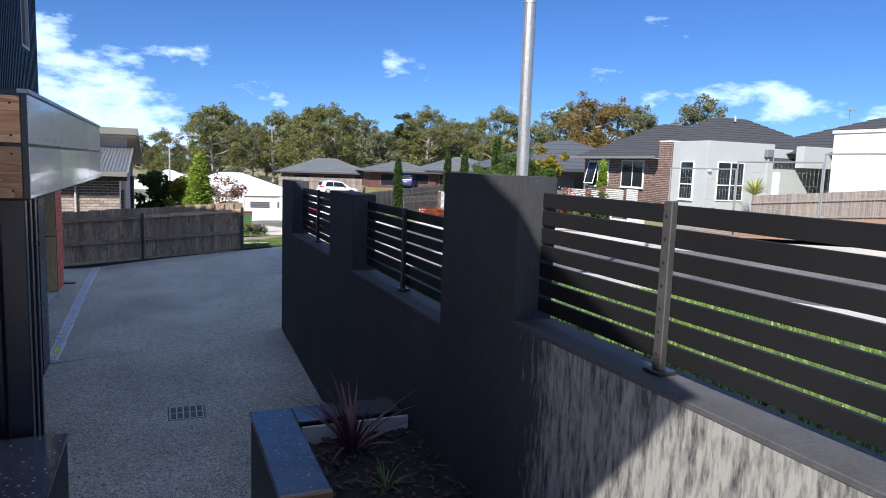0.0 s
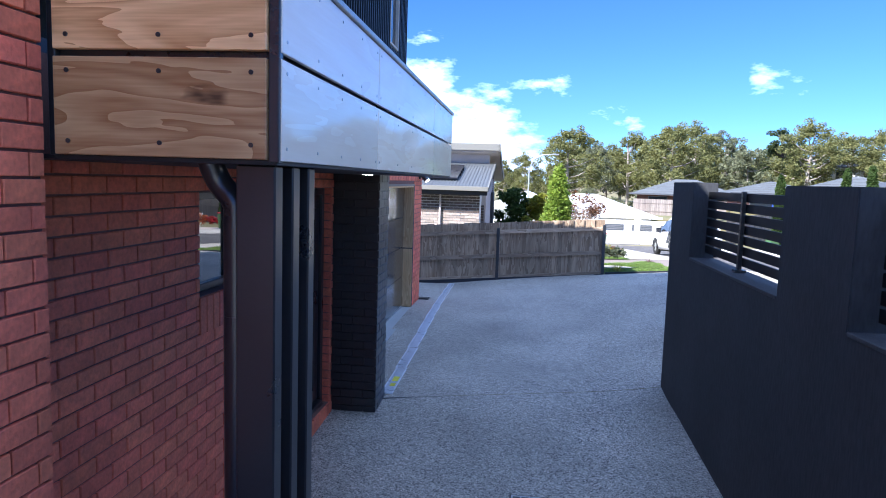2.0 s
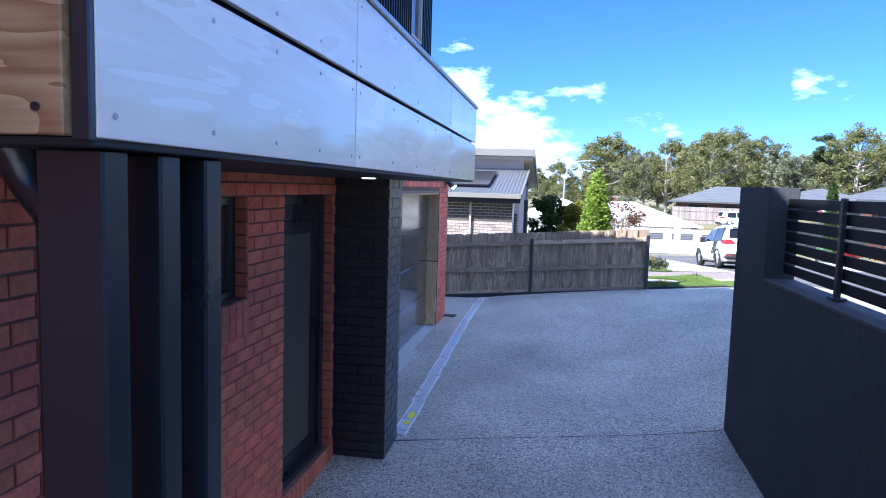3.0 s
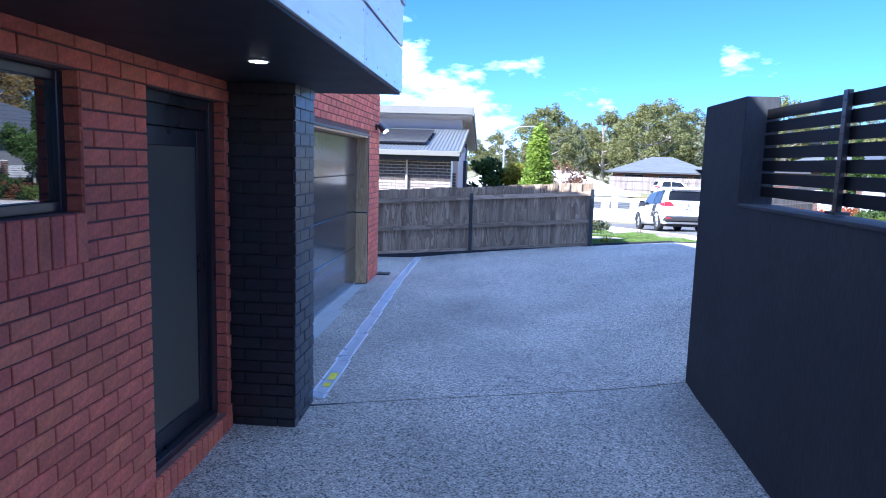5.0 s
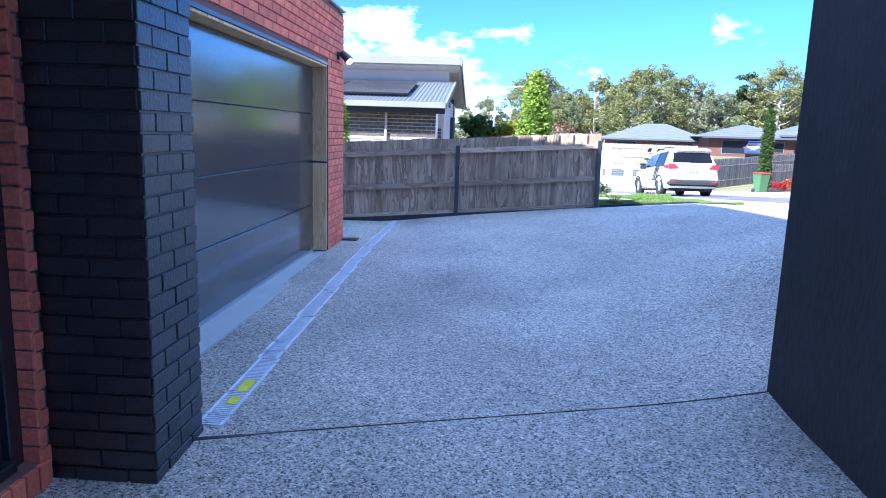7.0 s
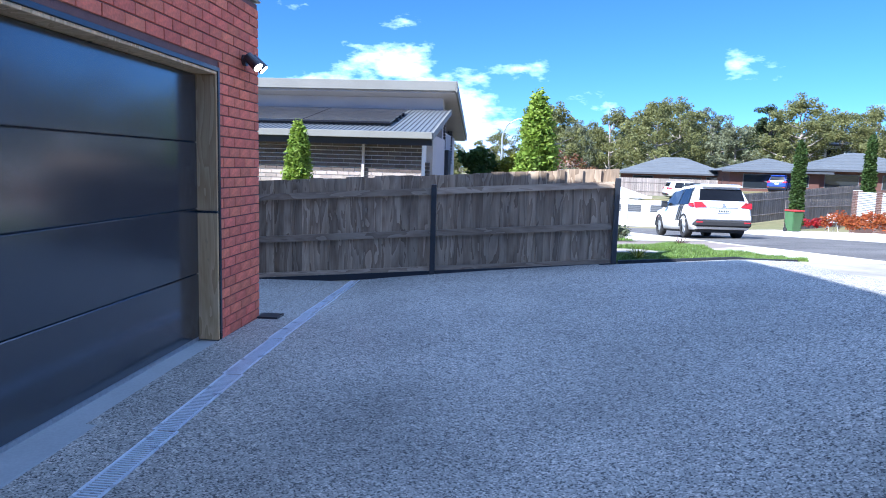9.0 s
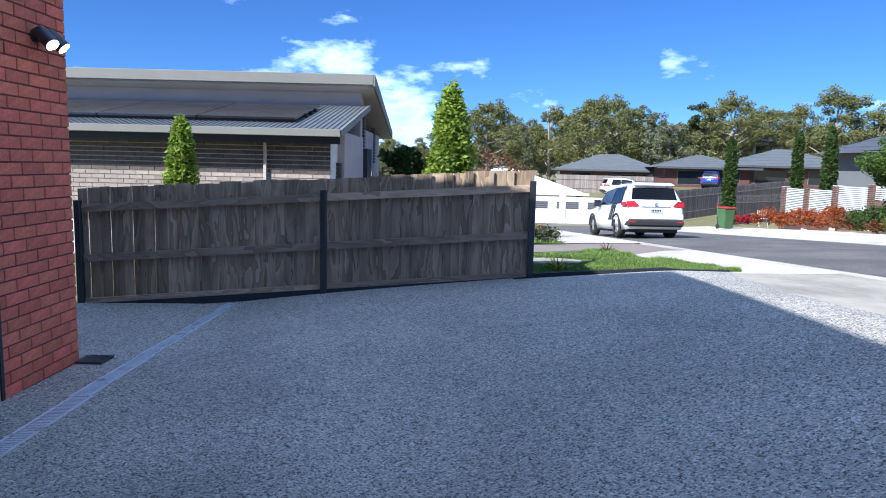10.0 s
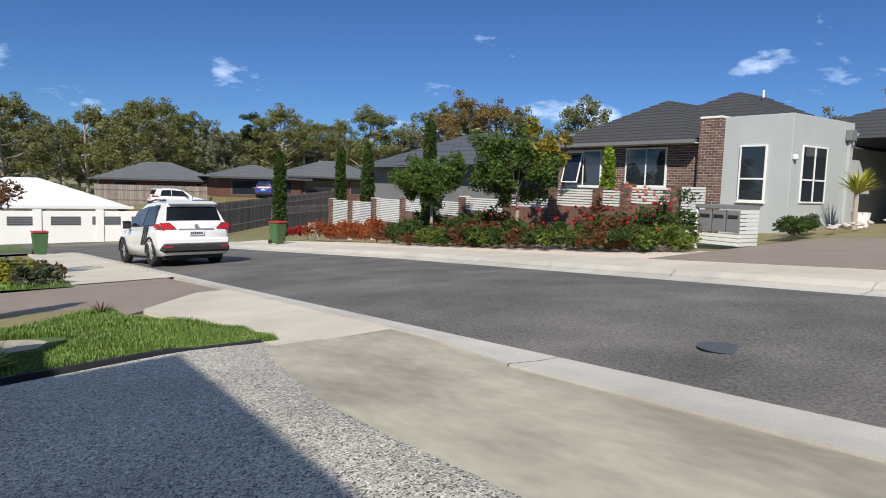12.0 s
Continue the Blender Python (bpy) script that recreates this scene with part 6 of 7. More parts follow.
            for k in range(segs):
                for j in range(5):
                    bm.faces.new((rr[k][j], rr[(k + 1) % segs][j], rr[(k + 1) % segs][j + 1], rr[k][j + 1]))
            bmesh.ops.recalc_face_normals(bm, faces=list(bm.faces))
            part("tyre", bm, tyre_m, wh, smooth=True)
            bm = bmesh.new()
            add_cyl(bm, (s * 0.02, 0, 0), (s * 0.06, 0, 0), 0.205, seg=26)
            for k in range(5):
                add_box(bm, s * 0.06 if s > 0 else -0.085, s * 0.085 if s > 0 else -0.06, -0.03, 0.03, 0.03, 0.20, 0.0, Matrix.Rotation(6.2832 * k / 5, 4, "X"))
            part("rim", bm, galv, wh)
            bm = bmesh.new()
            arc = [(math.cos(math.pi * k / 12) * 0.42, math.sin(math.pi * k / 12) * 0.42) for k in range(13)] + [(math.cos(math.pi * k / 12) * 0.36, math.sin(math.pi * k / 12) * 0.36) for k in range(12, -1, -1)]
            add_prism(bm, [(wy + a, 0.345 + b) for a, b in arc], 0, s * 0.895, s * 0.925)
            part("wheel_arch", bm, tyre_m, car)
    bm = bmesh.new(); add_box(bm, -0.86, 0.86, -0.055, 0.30, 0.36, 0.56, 0.05); part("rear_bumper", bm, tyre_m, car, "black plastic bumper")
    bm = bmesh.new(); add_box(bm, -0.87, 0.87, -0.035, 0.26, 0.545, 0.74, 0.05); part("bumper_cover", bm, paint, car)
    for s in (-1, 1):
        bm = bmesh.new(); add_box(bm, s * 0.72 - 0.1, s * 0.72 + 0.1, -0.062, -0.03, 0.48, 0.52, 0.005); part("reflector", bm, tail_red, car)
    bm = bmesh.new(); add_box(bm, -0.45, 0.45, -0.018, 0.04, 0.93, 0.97, 0.01); part("garnish", bm, galv, car)
    pl = pbox("number_plate", car, plate_m, -0.19, 0.19, -0.032, -0.012, 0.79, 0.90, 0.004)
    for i in range(6):
        pbox("plate_mark", pl, black_paint, -0.15 + i * 0.052, -0.115 + i * 0.052, -0.036, -0.0325, 0.815, 0.875, 0.0)
    bm = bmesh.new(); add_cyl(bm, (0, -0.03, 1.03), (0, 0.02, 1.03), 0.05, seg=16); part("badge", bm, galv, car)
    if detailed:
        for i in range(3):
            y0 = 0.98 + i * 0.17
            quad("stripe", [(-0.918, y0 + 0.30, 0.55), (-0.918, y0 + 0.40, 0.55), (-0.885, y0 + 0.16, 1.02), (-0.885, y0 + 0.06, 1.02)], black_paint, lab="slanting black stripe", t=-0.01)
            quad("stripe", [(-0.880, y0 + 0.06, 1.03), (-0.880, y0 + 0.16, 1.03), (-0.655, y0 - 0.18, 1.60), (-0.655, y0 - 0.28, 1.60)], black_paint, lab="slanting black stripe", t=-0.008)
        bm = bmesh.new(); limb(bm, [(0.1, 0.55, 1.70), (0.1, 0.40, 1.95)], 0.008, 0.004, 5); part("aerial", bm, black_paint, car)
        for s in (-1, 1):
            bm = bmesh.new(); limb(bm, [(s * 0.56, 0.55, 1.70), (s * 0.58, 1.4, 1.755), (s * 0.56, 2.2, 1.70)], 0.02, 0.02, 6); part("roof_rail", bm, black_paint, car)
    bm = bmesh.new(); add_box(bm, -0.75, 0.75, 0.2, 4.3, 0.18, 0.40); part("underbody", bm, tyre_m, car)
    return car


glass_car = mat("car_glass", (0.008, 0.009, 0.011), 0.08, var=0.1, scale=2, fine=20, bump=0.0, spec=0.35)
car_white = mat("car_paint_white", (0.80, 0.80, 0.79), 0.22, var=0.04, scale=2, fine=30, bump=0.0)
car_white.node_tree.nodes["Principled BSDF"].inputs["Coat Weight"].default_value = 0.6
car_blue = mat("car_paint_blue", (0.03, 0.06, 0.28), 0.25, var=0.1, scale=2, fine=30, bump=0.0)
tyre_m = mat("tyre_rubber", (0.022, 0.022, 0.023), 0.8, var=0.3, scale=10, fine=60, bump=0.2)
tail_red = mat("tail_light_red", (0.42, 0.02, 0.03), 0.15, var=0.2, scale=20, fine=60, bump=0.0)
plate_m = mat("plate_white", (0.72, 0.74, 0.76), 0.4, var=0.05, scale=5, fine=40, bump=0.0)
build_car((7.15, 29.6, road_z(7.15, 29.6) + 0.008), radians(3), car_white, "white sport utility car with black stripes parked at the kerb")

# ---- across the street ----
bin_green = mat("bin_plastic_green", (0.06, 0.13, 0.05), 0.55, var=0.2, scale=6, fine=50, bump=0.05)
bin_red = mat("bin_lid_red", (0.42, 0.03, 0.025), 0.5, var=0.2, scale=6, fine=50, bump=0.05)


def wheelie(at, turn, label):
    b = thing("wheelie_bin", label, "bin", at)
    b.rotation_euler = (0, 0, turn)
    bm = bmesh.new()
    lo, hi = [(-0.21, -0.2), (0.21, -0.2), (0.21, 0.22), (-0.21, 0.22)], [(-0.28, -0.27), (0.28, -0.27), (0.28, 0.30), (-0.28, 0.30)]
    a = [bm.verts.new((x, y, 0.04)) for x, y in lo]; c = [bm.verts.new((x, y, 0.92)) for x, y in hi]
    bm.faces.new(a); bm.faces.new(c)
    for k in range(4):
        bm.faces.new((a[k], a[(k + 1) % 4], c[(k + 1) % 4], c[k]))
    bmesh.ops.recalc_face_normals(bm, faces=list(bm.faces))
    bmesh.ops.bevel(bm, geom=list(bm.edges), offset=0.025, segments=2, affect="EDGES")
    part("body", bm, bin_green, b)
    bm = bmesh.new(); add_box(bm, -0.30, 0.30, -0.30, 0.31, 0.925, 0.99, 0.025); part("lid", bm, bin_red, b, "red lid")
    for s in (-1, 1):
        bm = bmesh.new(); add_cyl(bm, (s * 0.20, 0.22, 0.1), (s * 0.26, 0.22, 0.1), 0.1, seg=18); part("wheel", bm, tyre_m, b)
    bm = bmesh.new(); add_cyl(bm, (-0.24, 0.35, 0.93), (0.24, 0.35, 0.93), 0.016, seg=8); part("handle", bm, bin_green, b)
    return b


wheelie((13.45, 39.6, road_z(13.45, 39.6) + 0.14), radians(20), "green wheelie bin with a red lid at the kerb")
wheelie((5.0, 44.6, road_z(5.0, 44.6) + 0.02), radians(5), "dark green wheelie bin with a red lid, far down the street")

# corner house with grey rendered tower
brick_b = mat("brick_brown_mix", (0.14, 0.082, 0.062), 0.85, var=0.35, scale=9, fine=90, bump=0.2, rnd=0.35)
brick_b_j = mat("brick_brown_mix_joined", (0.14, 0.082, 0.062), 0.85, var=0.35, scale=9, fine=90, bump=0.2, rnd=0.35, island=True)
render_g = mat("render_grey", (0.42, 0.45, 0.45), 0.85, var=0.1, scale=1.2, fine=50, bump=0.12)
render_dg = mat("render_dark_grey", (0.17, 0.175, 0.18), 0.85, var=0.12, scale=1.2, fine=50, bump=0.12)
tile_m = mat("roof_tile_charcoal", (0.055, 0.055, 0.058), 0.75, var=0.3, scale=4, fine=40, bump=0.3, rnd=0.2, island=True)
white_fr = mat("white_frame", (0.78, 0.78, 0.76), 0.45, var=0.06, scale=3, fine=40, bump=0.02)
white_slat = mat("white_slat", (0.66, 0.67, 0.66), 0.5, var=0.1, scale=3, fine=40, bump=0.03)


def window_x(parent, x, y0, y1, z0, z1, bars=(), open_sash=False):
    """A white-framed window in a wall that faces -x."""
    w = new("window"); w.parent = parent
    pbox("pane", w, glass_dark, x - 0.03, x - 0.015, y0 + 0.05, y1 - 0.05, z0 + 0.05, z1 - 0.05, 0.0)
    for a in ((y0, y0 + 0.05, z0, z1), (y1 - 0.05, y1, z0, z1), (y0 + 0.051, y1 - 0.051, z0, z0 + 0.05), (y0 + 0.051, y1 - 0.051, z1 - 0.05, z1)):
        pbox("frame", w, white_fr, x - 0.05, x + 0.01, *a, 0.004)
    for kind_, v in bars:
        if kind_ == "v":
            pbox("frame", w, white_fr, x - 0.05, x - 0.01, v - 0.025, v + 0.025, z0 + 0.051, z1 - 0.051, 0.003)
        else:
            pbox("frame", w, white_fr, x - 0.05, x - 0.01, y0 + 0.051, y1 - 0.051, v - 0.025, v + 0.025, 0.003)
    pbox("sill", w, white_fr, x - 0.08, x + 0.01, y0 - 0.03, y1 + 0.03, z0 - 0.05, z0 - 0.002, 0.004)
    return w


def hip_roof(parent, x0, x1, y0, y1, z, rise, material, ridge_frac=0.5, courses=12, name="roof", lab=""):
    """A hipped roof with stepped courses, over the rectangle."""
    bm = bmesh.new()
    hw = min(x1 - x0, y1 - y0) / 2
    ring = None
    for c in range(courses):
        f0, f1 = c / courses, (c + 1) / courses
        for f, dz in ((f0, 0.0), (f1, -0.035)):
            a0, a1, b0, b1 = x0 + hw * f, x1 - hw * f, y0 + hw * f, y1 - hw * f
            if a1 - a0 < 0.02:
                a0 = a1 = (a0 + a1) / 2; a0 -= 0.01; a1 += 0.01
            if b1 - b0 < 0.02:
                b0 = b1 = (b0 + b1) / 2; b0 -= 0.01; b1 += 0.01
            zz = z + rise * f + dz
            cur = [bm.verts.new(p) for p in ((a0, b0, zz), (a1, b0, zz), (a1, b1, zz), (a0, b1, zz))]
            if ring:
                for k in range(4):
                    bm.faces.new((ring[k], ring[(k + 1) % 4], cur[(k + 1) % 4], cur[k]))
            ring = cur
    bm.faces.new(ring)
    return part(name, bm, material, parent, lab)


ch = thing("corner_house", "brick and grey rendered house with a charcoal tiled hip roof", "house", (0, 0, 0))
GZ = 0.95
# brick front wing
pbox("wall", ch, mortar_w, 22.2, 33.0, 24.6, 31.5, GZ - 1.0, 3.60, 0.0)
window_x(ch, 22.16, 29.2, 31.0, 2.05, 3.45, (("v", 30.1),))
window_x(ch, 22.16, 26.3, 28.05, 2.1, 3.48, (("v", 27.15),))
sash = new("open_sash"); sash.parent = ch
sash.matrix_basis = pose(22.12, 30.12, 3.40, 0, 14, 0)
for a in ((-0.02, 0.02, 0.0, 0.05, -1.25, 0), (-0.02, 0.02, 0.80, 0.85, -1.25, 0), (-0.02, 0.02, 0.051, 0.799, -0.05, 0), (-0.02, 0.02, 0.051, 0.799, -1.25, -1.20)):
    pbox("frame", sash, white_fr, *a, 0.003)
pbox("pane", sash, glass_dark, -0.006, 0.006, 0.051, 0.799, -1.199, -0.051, 0.0)
cf = solo("corner_house_brick_face", bmesh.new(), None, "brown mixed brick facing of the corner house", "wall", "structure")
lay(cf, (22.196, 0, 0), radians(180), -31.5, -24.95, GZ - 0.3, 3.56, brick_b, brick_b_j, [(-31.0, -29.2, 2.0, 3.46), (-28.05, -26.3, 2.05, 3.49)], 300, (-26, 2.6), depth=0.02)
pier = new("brick_pier"); pier.parent = ch
pier_core = pbox("core", pier, mortar_w, 21.81, 22.6, 24.12, 24.88, GZ - 1, 4.40, 0.0)
cfp = solo("corner_house_pier_face", bmesh.new(), None, "brown brick pier of the corner house", "pier", "structure")
lay(cfp, (21.806, 0, 0), radians(180), -24.88, -24.12, GZ - 0.3, 4.36, brick_b, brick_b_j, (), 300, depth=0.02)
lay(cfp, (0, 24.116, 0), radians(-90), 21.81, 22.59, GZ - 0.3, 4.36, brick_b, brick_b_j, (), 300, depth=0.02)
hip_roof(ch, 21.55, 35.0, 24.95, 32.0, 3.62, 1.95, tile_m, courses=14, lab="charcoal concrete tile roof")
hip_roof(ch, 22.7, 33.5, 22.3, 31.2, 3.62, 2.35, tile_m, courses=16, lab="charcoal concrete tile roof")
pbox("gutter", ch, render_dg, 21.50, 21.62, 24.9, 32.02, 3.55, 3.67, 0.006)
pbox("eave_soffit", ch, white_fr, 21.62, 22.2, 24.9, 32.0, 3.56, 3.585, 0.003)
# rendered tower in front
pbox("tower", ch, render_g, 22.0, 26.0, 21.94, 24.115, GZ - 1.2, 4.36, 0.01, "pale grey rendered parapet block")
window_x(ch, 21.99, 22.66, 23.52, 1.72, 3.45, (("h", 2.42),))
for a in ((22.62, 24.2, 1.72, 3.46),):
    w = new("window"); w.parent = ch
    pbox("pane", w, glass_dark, a[0] + 0.05, a[1] - 0.05, 21.92, 21.93, a[2] + 0.05, a[3] - 0.05, 0.0)
    for q in ((a[0], a[0] + 0.05, a[2], a[3]), (a[1] - 0.05, a[1], a[2], a[3]), (a[0] + 0.051, a[1] - 0.051, a[2], a[2] + 0.05), (a[0] + 0.051, a[1] - 0.051, a[3] - 0.05, a[3]), (23.38, 23.44, a[2] + 0.051, a[3] - 0.051), (a[0] + 0.051, a[1] - 0.051, 2.4, 2.45)):
        pbox("frame", w, white_fr, q[0], q[1], 21.90, 21.938, q[2], q[3], 0.003)
pbox("rainhead", ch, render_dg, 25.35, 25.75, 21.74, 21.938, 3.75, 4.1, 0.02)
pbox("downpipe", ch, render_g, 25.50, 25.60, 21.83, 21.936, GZ, 3.75, 0.01)
pbox("porch_beam", ch, render_g, 26.0, 31.0, 20.4, 20.8, 3.3, 4.25, 0.01)
pbox("porch_wall", ch, render_g, 26.01, 31.0, 22.6, 22.9, GZ - 1, 4.2, 0.0)
pbox("porch_column", ch, render_dg, 28.4, 29.0, 20.42, 20.78, GZ - 1, 3.3, 0.01)
pbox("front_door", ch, white_fr, 26.3, 27.2, 22.56, 22.598, GZ, 3.1, 0.01)
pbox("outside_lamp", ch, white_fr, 22.05, 22.2, 21.82, 21.938, 3.0, 3.15, 0.02)
# garage wing further right, seen over the black wall
pbox("wing", ch, render_g, 29.5, 35.0, 13.8, 20.3, GZ - 1.2, 4.1, 0.01, "pale rendered wing")
hip_roof(ch, 27.5, 38, 16, 27, 4.0, 2.0, tile_m, courses=12)
bm = bmesh.new(); add_cyl(bm, (27.6, 26.0, 5.7), (27.6, 26.0, 5.98), 0.04, seg=10); part("flue", bm, white_fr, ch)
bm = bmesh.new()
add_cyl(bm, (33.5, 24.0, 5.6), (33.5, 24.0, 6.6), 0.02, seg=6); add_cyl(bm, (33.0, 23.6, 6.5), (34.0, 24.4, 6.5), 0.012, seg=6)
for i in range(5):
    add_cyl(bm, (33.1 + i * 0.2, 23.55 + i * 0.16 + 0.3, 6.5), (33.3 + i * 0.2, 23.95 + i * 0.16 - 0.5, 6.5), 0.008, seg=5)
part("aerial", bm, galv, ch)

# front fence of brick piers and white slats
SF = [(46.3, -1.15, 0.98), (44.0, -0.9, 1.0), (41.5, -0.62, 1.18), (38.8, -0.3, 1.3), (34.2, 0.3, 1.5), (31.4, 0.6, 1.6), (28.95, 0.88, 1.95), (26.9, 1.0, 2.0), (25.75, 1.08, 2.15), (23.9, 1.2, 2.1)]
sfence = thing("slat_fence", "white slat front fence between brown brick piers", "fence", (0, 0, 0))
for i, (yy, zb, zt) in enumerate(SF):
    pp = pbox("pier", sfence, mortar_w, 19.30, 19.64, yy - 0.17, yy + 0.17, zb - 0.4, zt, 0.0)
    bm = bmesh.new()
    vs, fs = [], []
    z = zb - 0.2
    k = 0
    while z < zt - 0.03:
        for face in range(2):
            for j in range(2):
                o = 0.085 if k % 2 else 0.0
                ua, ub = max(-0.17, -0.17 + j * 0.24 - o), min(0.17, -0.17 + j * 0.24 + 0.23 - o)
                if ub - ua > 0.03:
                    if face == 0:
                        add_box(bm, 19.285, 19.301, yy + ua, yy + ub, z, z + BH)
                    else:
                        add_box(bm, 19.30 + ua + 0.17, 19.30 + ub + 0.17, yy - 0.182, yy - 0.169, z, z + BH)
        z += 0.086; k += 1
    part("brick_courses", bm, brick_b_j, pp, kind="stuff")
    if i + 1 < len(SF):
        y2, zb2, zt2 = SF[i + 1]
        zl = max(zb, zb2) + 0.35
        zh = min(zt, zt2) - 0.06
        pbox("plinth", sfence, brick_b, 19.42, 19.56, y2 + 0.172, yy - 0.172, min(zb, zb2) - 0.5, zl - 0.05, 0.0)
        z = zl
        while z < zh:
            pbox("slat", sfence, white_slat, 19.40, 19.425, y2 + 0.172, yy - 0.172, z, z + 0.055, 0.002)
            z += 0.088
for k in range(13):
    pbox("slat", sfence, white_slat, 19.0, 19.03, 22.75, 23.5, 1.05 + k * 0.082, 1.112 + k * 0.082, 0.002)

# letterbox stand
lb = thing("letterbox_stand", "white slatted letterbox stand with dark boxes", "letterbox", (0, 0, 0))
lz = land_z(17, 20.8)
LB0 = 20.36
for i in range(9):
    pbox("slat", lb, white_slat, 16.72, 17.5, LB0 - 0.02, LB0 + 0.005, lz + 0.04 + i * 0.095, lz + 0.115 + i * 0.095, 0.003)
    pbox("slat", lb, white_slat, 16.70, 16.725, LB0 + 0.006, 21.45, lz + 0.04 + i * 0.095, lz + 0.115 + i * 0.095 if i < 2 else lz + 0.115 + i * 0.095, 0.003) if i < 3 else None
pbox("top", lb, render_dg, 16.66, 17.5, LB0 - 0.03, 21.5, lz + 0.90, lz + 0.99, 0.006)
for i in range(3):
    q = pbox("letterbox", lb, render_dg, 16.69, 17.0, 20.36 + i * 0.36, 20.69 + i * 0.36, lz + 0.36, lz + 0.86, 0.01)
    pbox("flap", q, black_paint, 16.675, 16.689, 20.40 + i * 0.36, 20.65 + i * 0.36, lz + 0.68, lz + 0.76, 0.003)
pbox("frame_post", lb, white_fr, 16.70, 16.78, 21.46, 21.52, lz - 0.1, lz + 0.92, 0.004)

# planting in front of that fence
def at_land(x, y):
    return (x, y, road_z(x, y) + 0.16 + 0.035 * max(0, min(x, 26) - 12))


rng = random.Random(19)
lime_l = leaf_mat("border_leaf_lime", (0.17, 0.21, 0.035), (0.08, 0.12, 0.02))
LOW = [(lime_l, "low clipped yellow-green border shrub"), (shrub_g, "dark green low shrub in the border"), (bronze_l, "bronze-tinted low shrub in the border"), (shrub_g, "leafy green border plant")]
i = 0
y = 20.9
while y < 32.2:
    m, lab = LOW[i % 4]
    shrub("border_shrub", at_land(14.45 + 0.04 * (y - 20) + rng.uniform(-0.1, 0.15), y), 0.62, 0.6, rng.uniform(0.38, 0.6), m, lab, 200 + i, 620, 0.045, 26, group="low border hedge")
    y += 0.72
    i += 1
i = 0
for y in [21.6 + 0.9 * k for k in range(14)]:
    m, lab = ((shrub_g, "taller green rose bush in the border"), (bronze_l, "bronze-leaved bush beside the roses"), (shrub_g, "leafy green bush with red roses"))[i % 3]
    shrub("rose_bush", at_land(15.5 + rng.uniform(-0.2, 0.4), y), 0.7, 0.65, rng.uniform(0.5, 0.85), m, lab, 300 + i, 330, 0.06, 24)
    i += 1
# roses on top of the bushes
for j, (y0, y1, m, lab, n, zz) in enumerate(((21.0, 24.2, rose_red, "red rose blooms", 40, 0.75), (24.6, 28.0, rose_red, "scattered red rose blooms", 24, 0.75), (20.9, 22.6, rose_pink, "pink rose blooms", 26, 1.35))):
    bm = bmesh.new()
    for k in range(n):
        yy, xx = rng.uniform(y0, y1), rng.uniform(14.5, 15.6)
        p = at_land(xx, yy)
        vs = bmesh.ops.create_icosphere(bm, subdivisions=1, radius=rng.uniform(0.03, 0.055))["verts"]
        up = p[2] + zz + rng.uniform(-0.35, 0.25)
        for v in vs:
            v.co = v.co + Vector((xx, yy, up))
    solo("rose_blooms", bm, m, lab, "flowers", "stuff")
shrub("rose_standard", at_land(15.9, 21.6), 0.5, 0.5, 1.6, shrub_g, "tall loose rose bush with pink blooms", 351, 260, 0.055, 20)
shrub("weeping_shrub", at_land(16.6, 24.7), 0.45, 0.45, 1.45, bronze_l, "weeping bronze-leaved shrub by the fence", 352, 520, 0.05, 26)
for k, (x, y) in enumerate(((16.2, 37.5), (16.6, 40.2), (16.0, 35.4), (16.8, 42.5))):
    shrub("orange_shrub", at_land(x, y), 0.75, 0.75, 0.75, orange_l, "orange-red autumn shrub by the brick piers", 360 + k, 260, 0.06, 22)
for k, (x, y, rz) in enumerate(((17.0, 33.3, 1.1), (17.2, 31.0, 0.9), (17.3, 29.6, 1.0), (17.4, 23.6, 0.8))):
    shrub("garden_shrub", at_land(x, y), 0.7, 0.7, rz, shrub_g, "green garden shrub before the slat fence", 370 + k, 360, 0.06, 24)
for k, (x, y) in enumerate(((20.8, 21.0), (20.0, 20.6), (19.2, 20.4), (21.6, 21.2))):
    shrub("foundation_shrub", at_land(x, y), 0.36, 0.36, 0.38, sage_l if k == 3 else shrub_g, "low shrub beside the rendered wall", 380 + k, 420, 0.05, 20)


def round_tree(at, h, r0, leaves, label, seed, second=None):
    """A small standard tree with a mop of drooping leaves."""
    r = random.Random(seed)
    t = thing("robinia_tree", label, "tree", at)
    bm = bmesh.new()
    limb(bm, [(0, 0, -0.2), (0.03, 0, h * 0.3), (0, 0.02, h * 0.5)], 0.07, 0.05)
    cl = []
    for i in range(12):
        az = 6.283 * i / 12
        e = Vector((math.cos(az) * r0 * r.uniform(0.4, 0.85), math.sin(az) * r0 * r.uniform(0.4, 0.85), h * r.uniform(0.55, 0.93)))
        limb(bm, [(0, 0.02, h * 0.47), tuple(e * 0.5 + Vector((0, 0, h * 0.32))), tuple(e)], 0.03, 0.008, 5)
        for k in range(9):
            cl.append((e + Vector((r.gauss(0, 0.24), r.gauss(0, 0.24), r.gauss(-0.12, 0.26))) * r0 * 0.8, r0 * r.uniform(0.16, 0.28)))
    part("trunk", bm, bark, t, smooth=True)
    cut = len(cl) if second is None else int(len(cl) * 0.84)
    cloud_part("crown", cl[:cut], 900, 0.055, seed, leaves, t, 0.95)
    if second:
        cloud_part("yellow_leaves", cl[cut:], 420, 0.085, seed + 1, second, t, 0.95, "yellowing leaves")
    return t


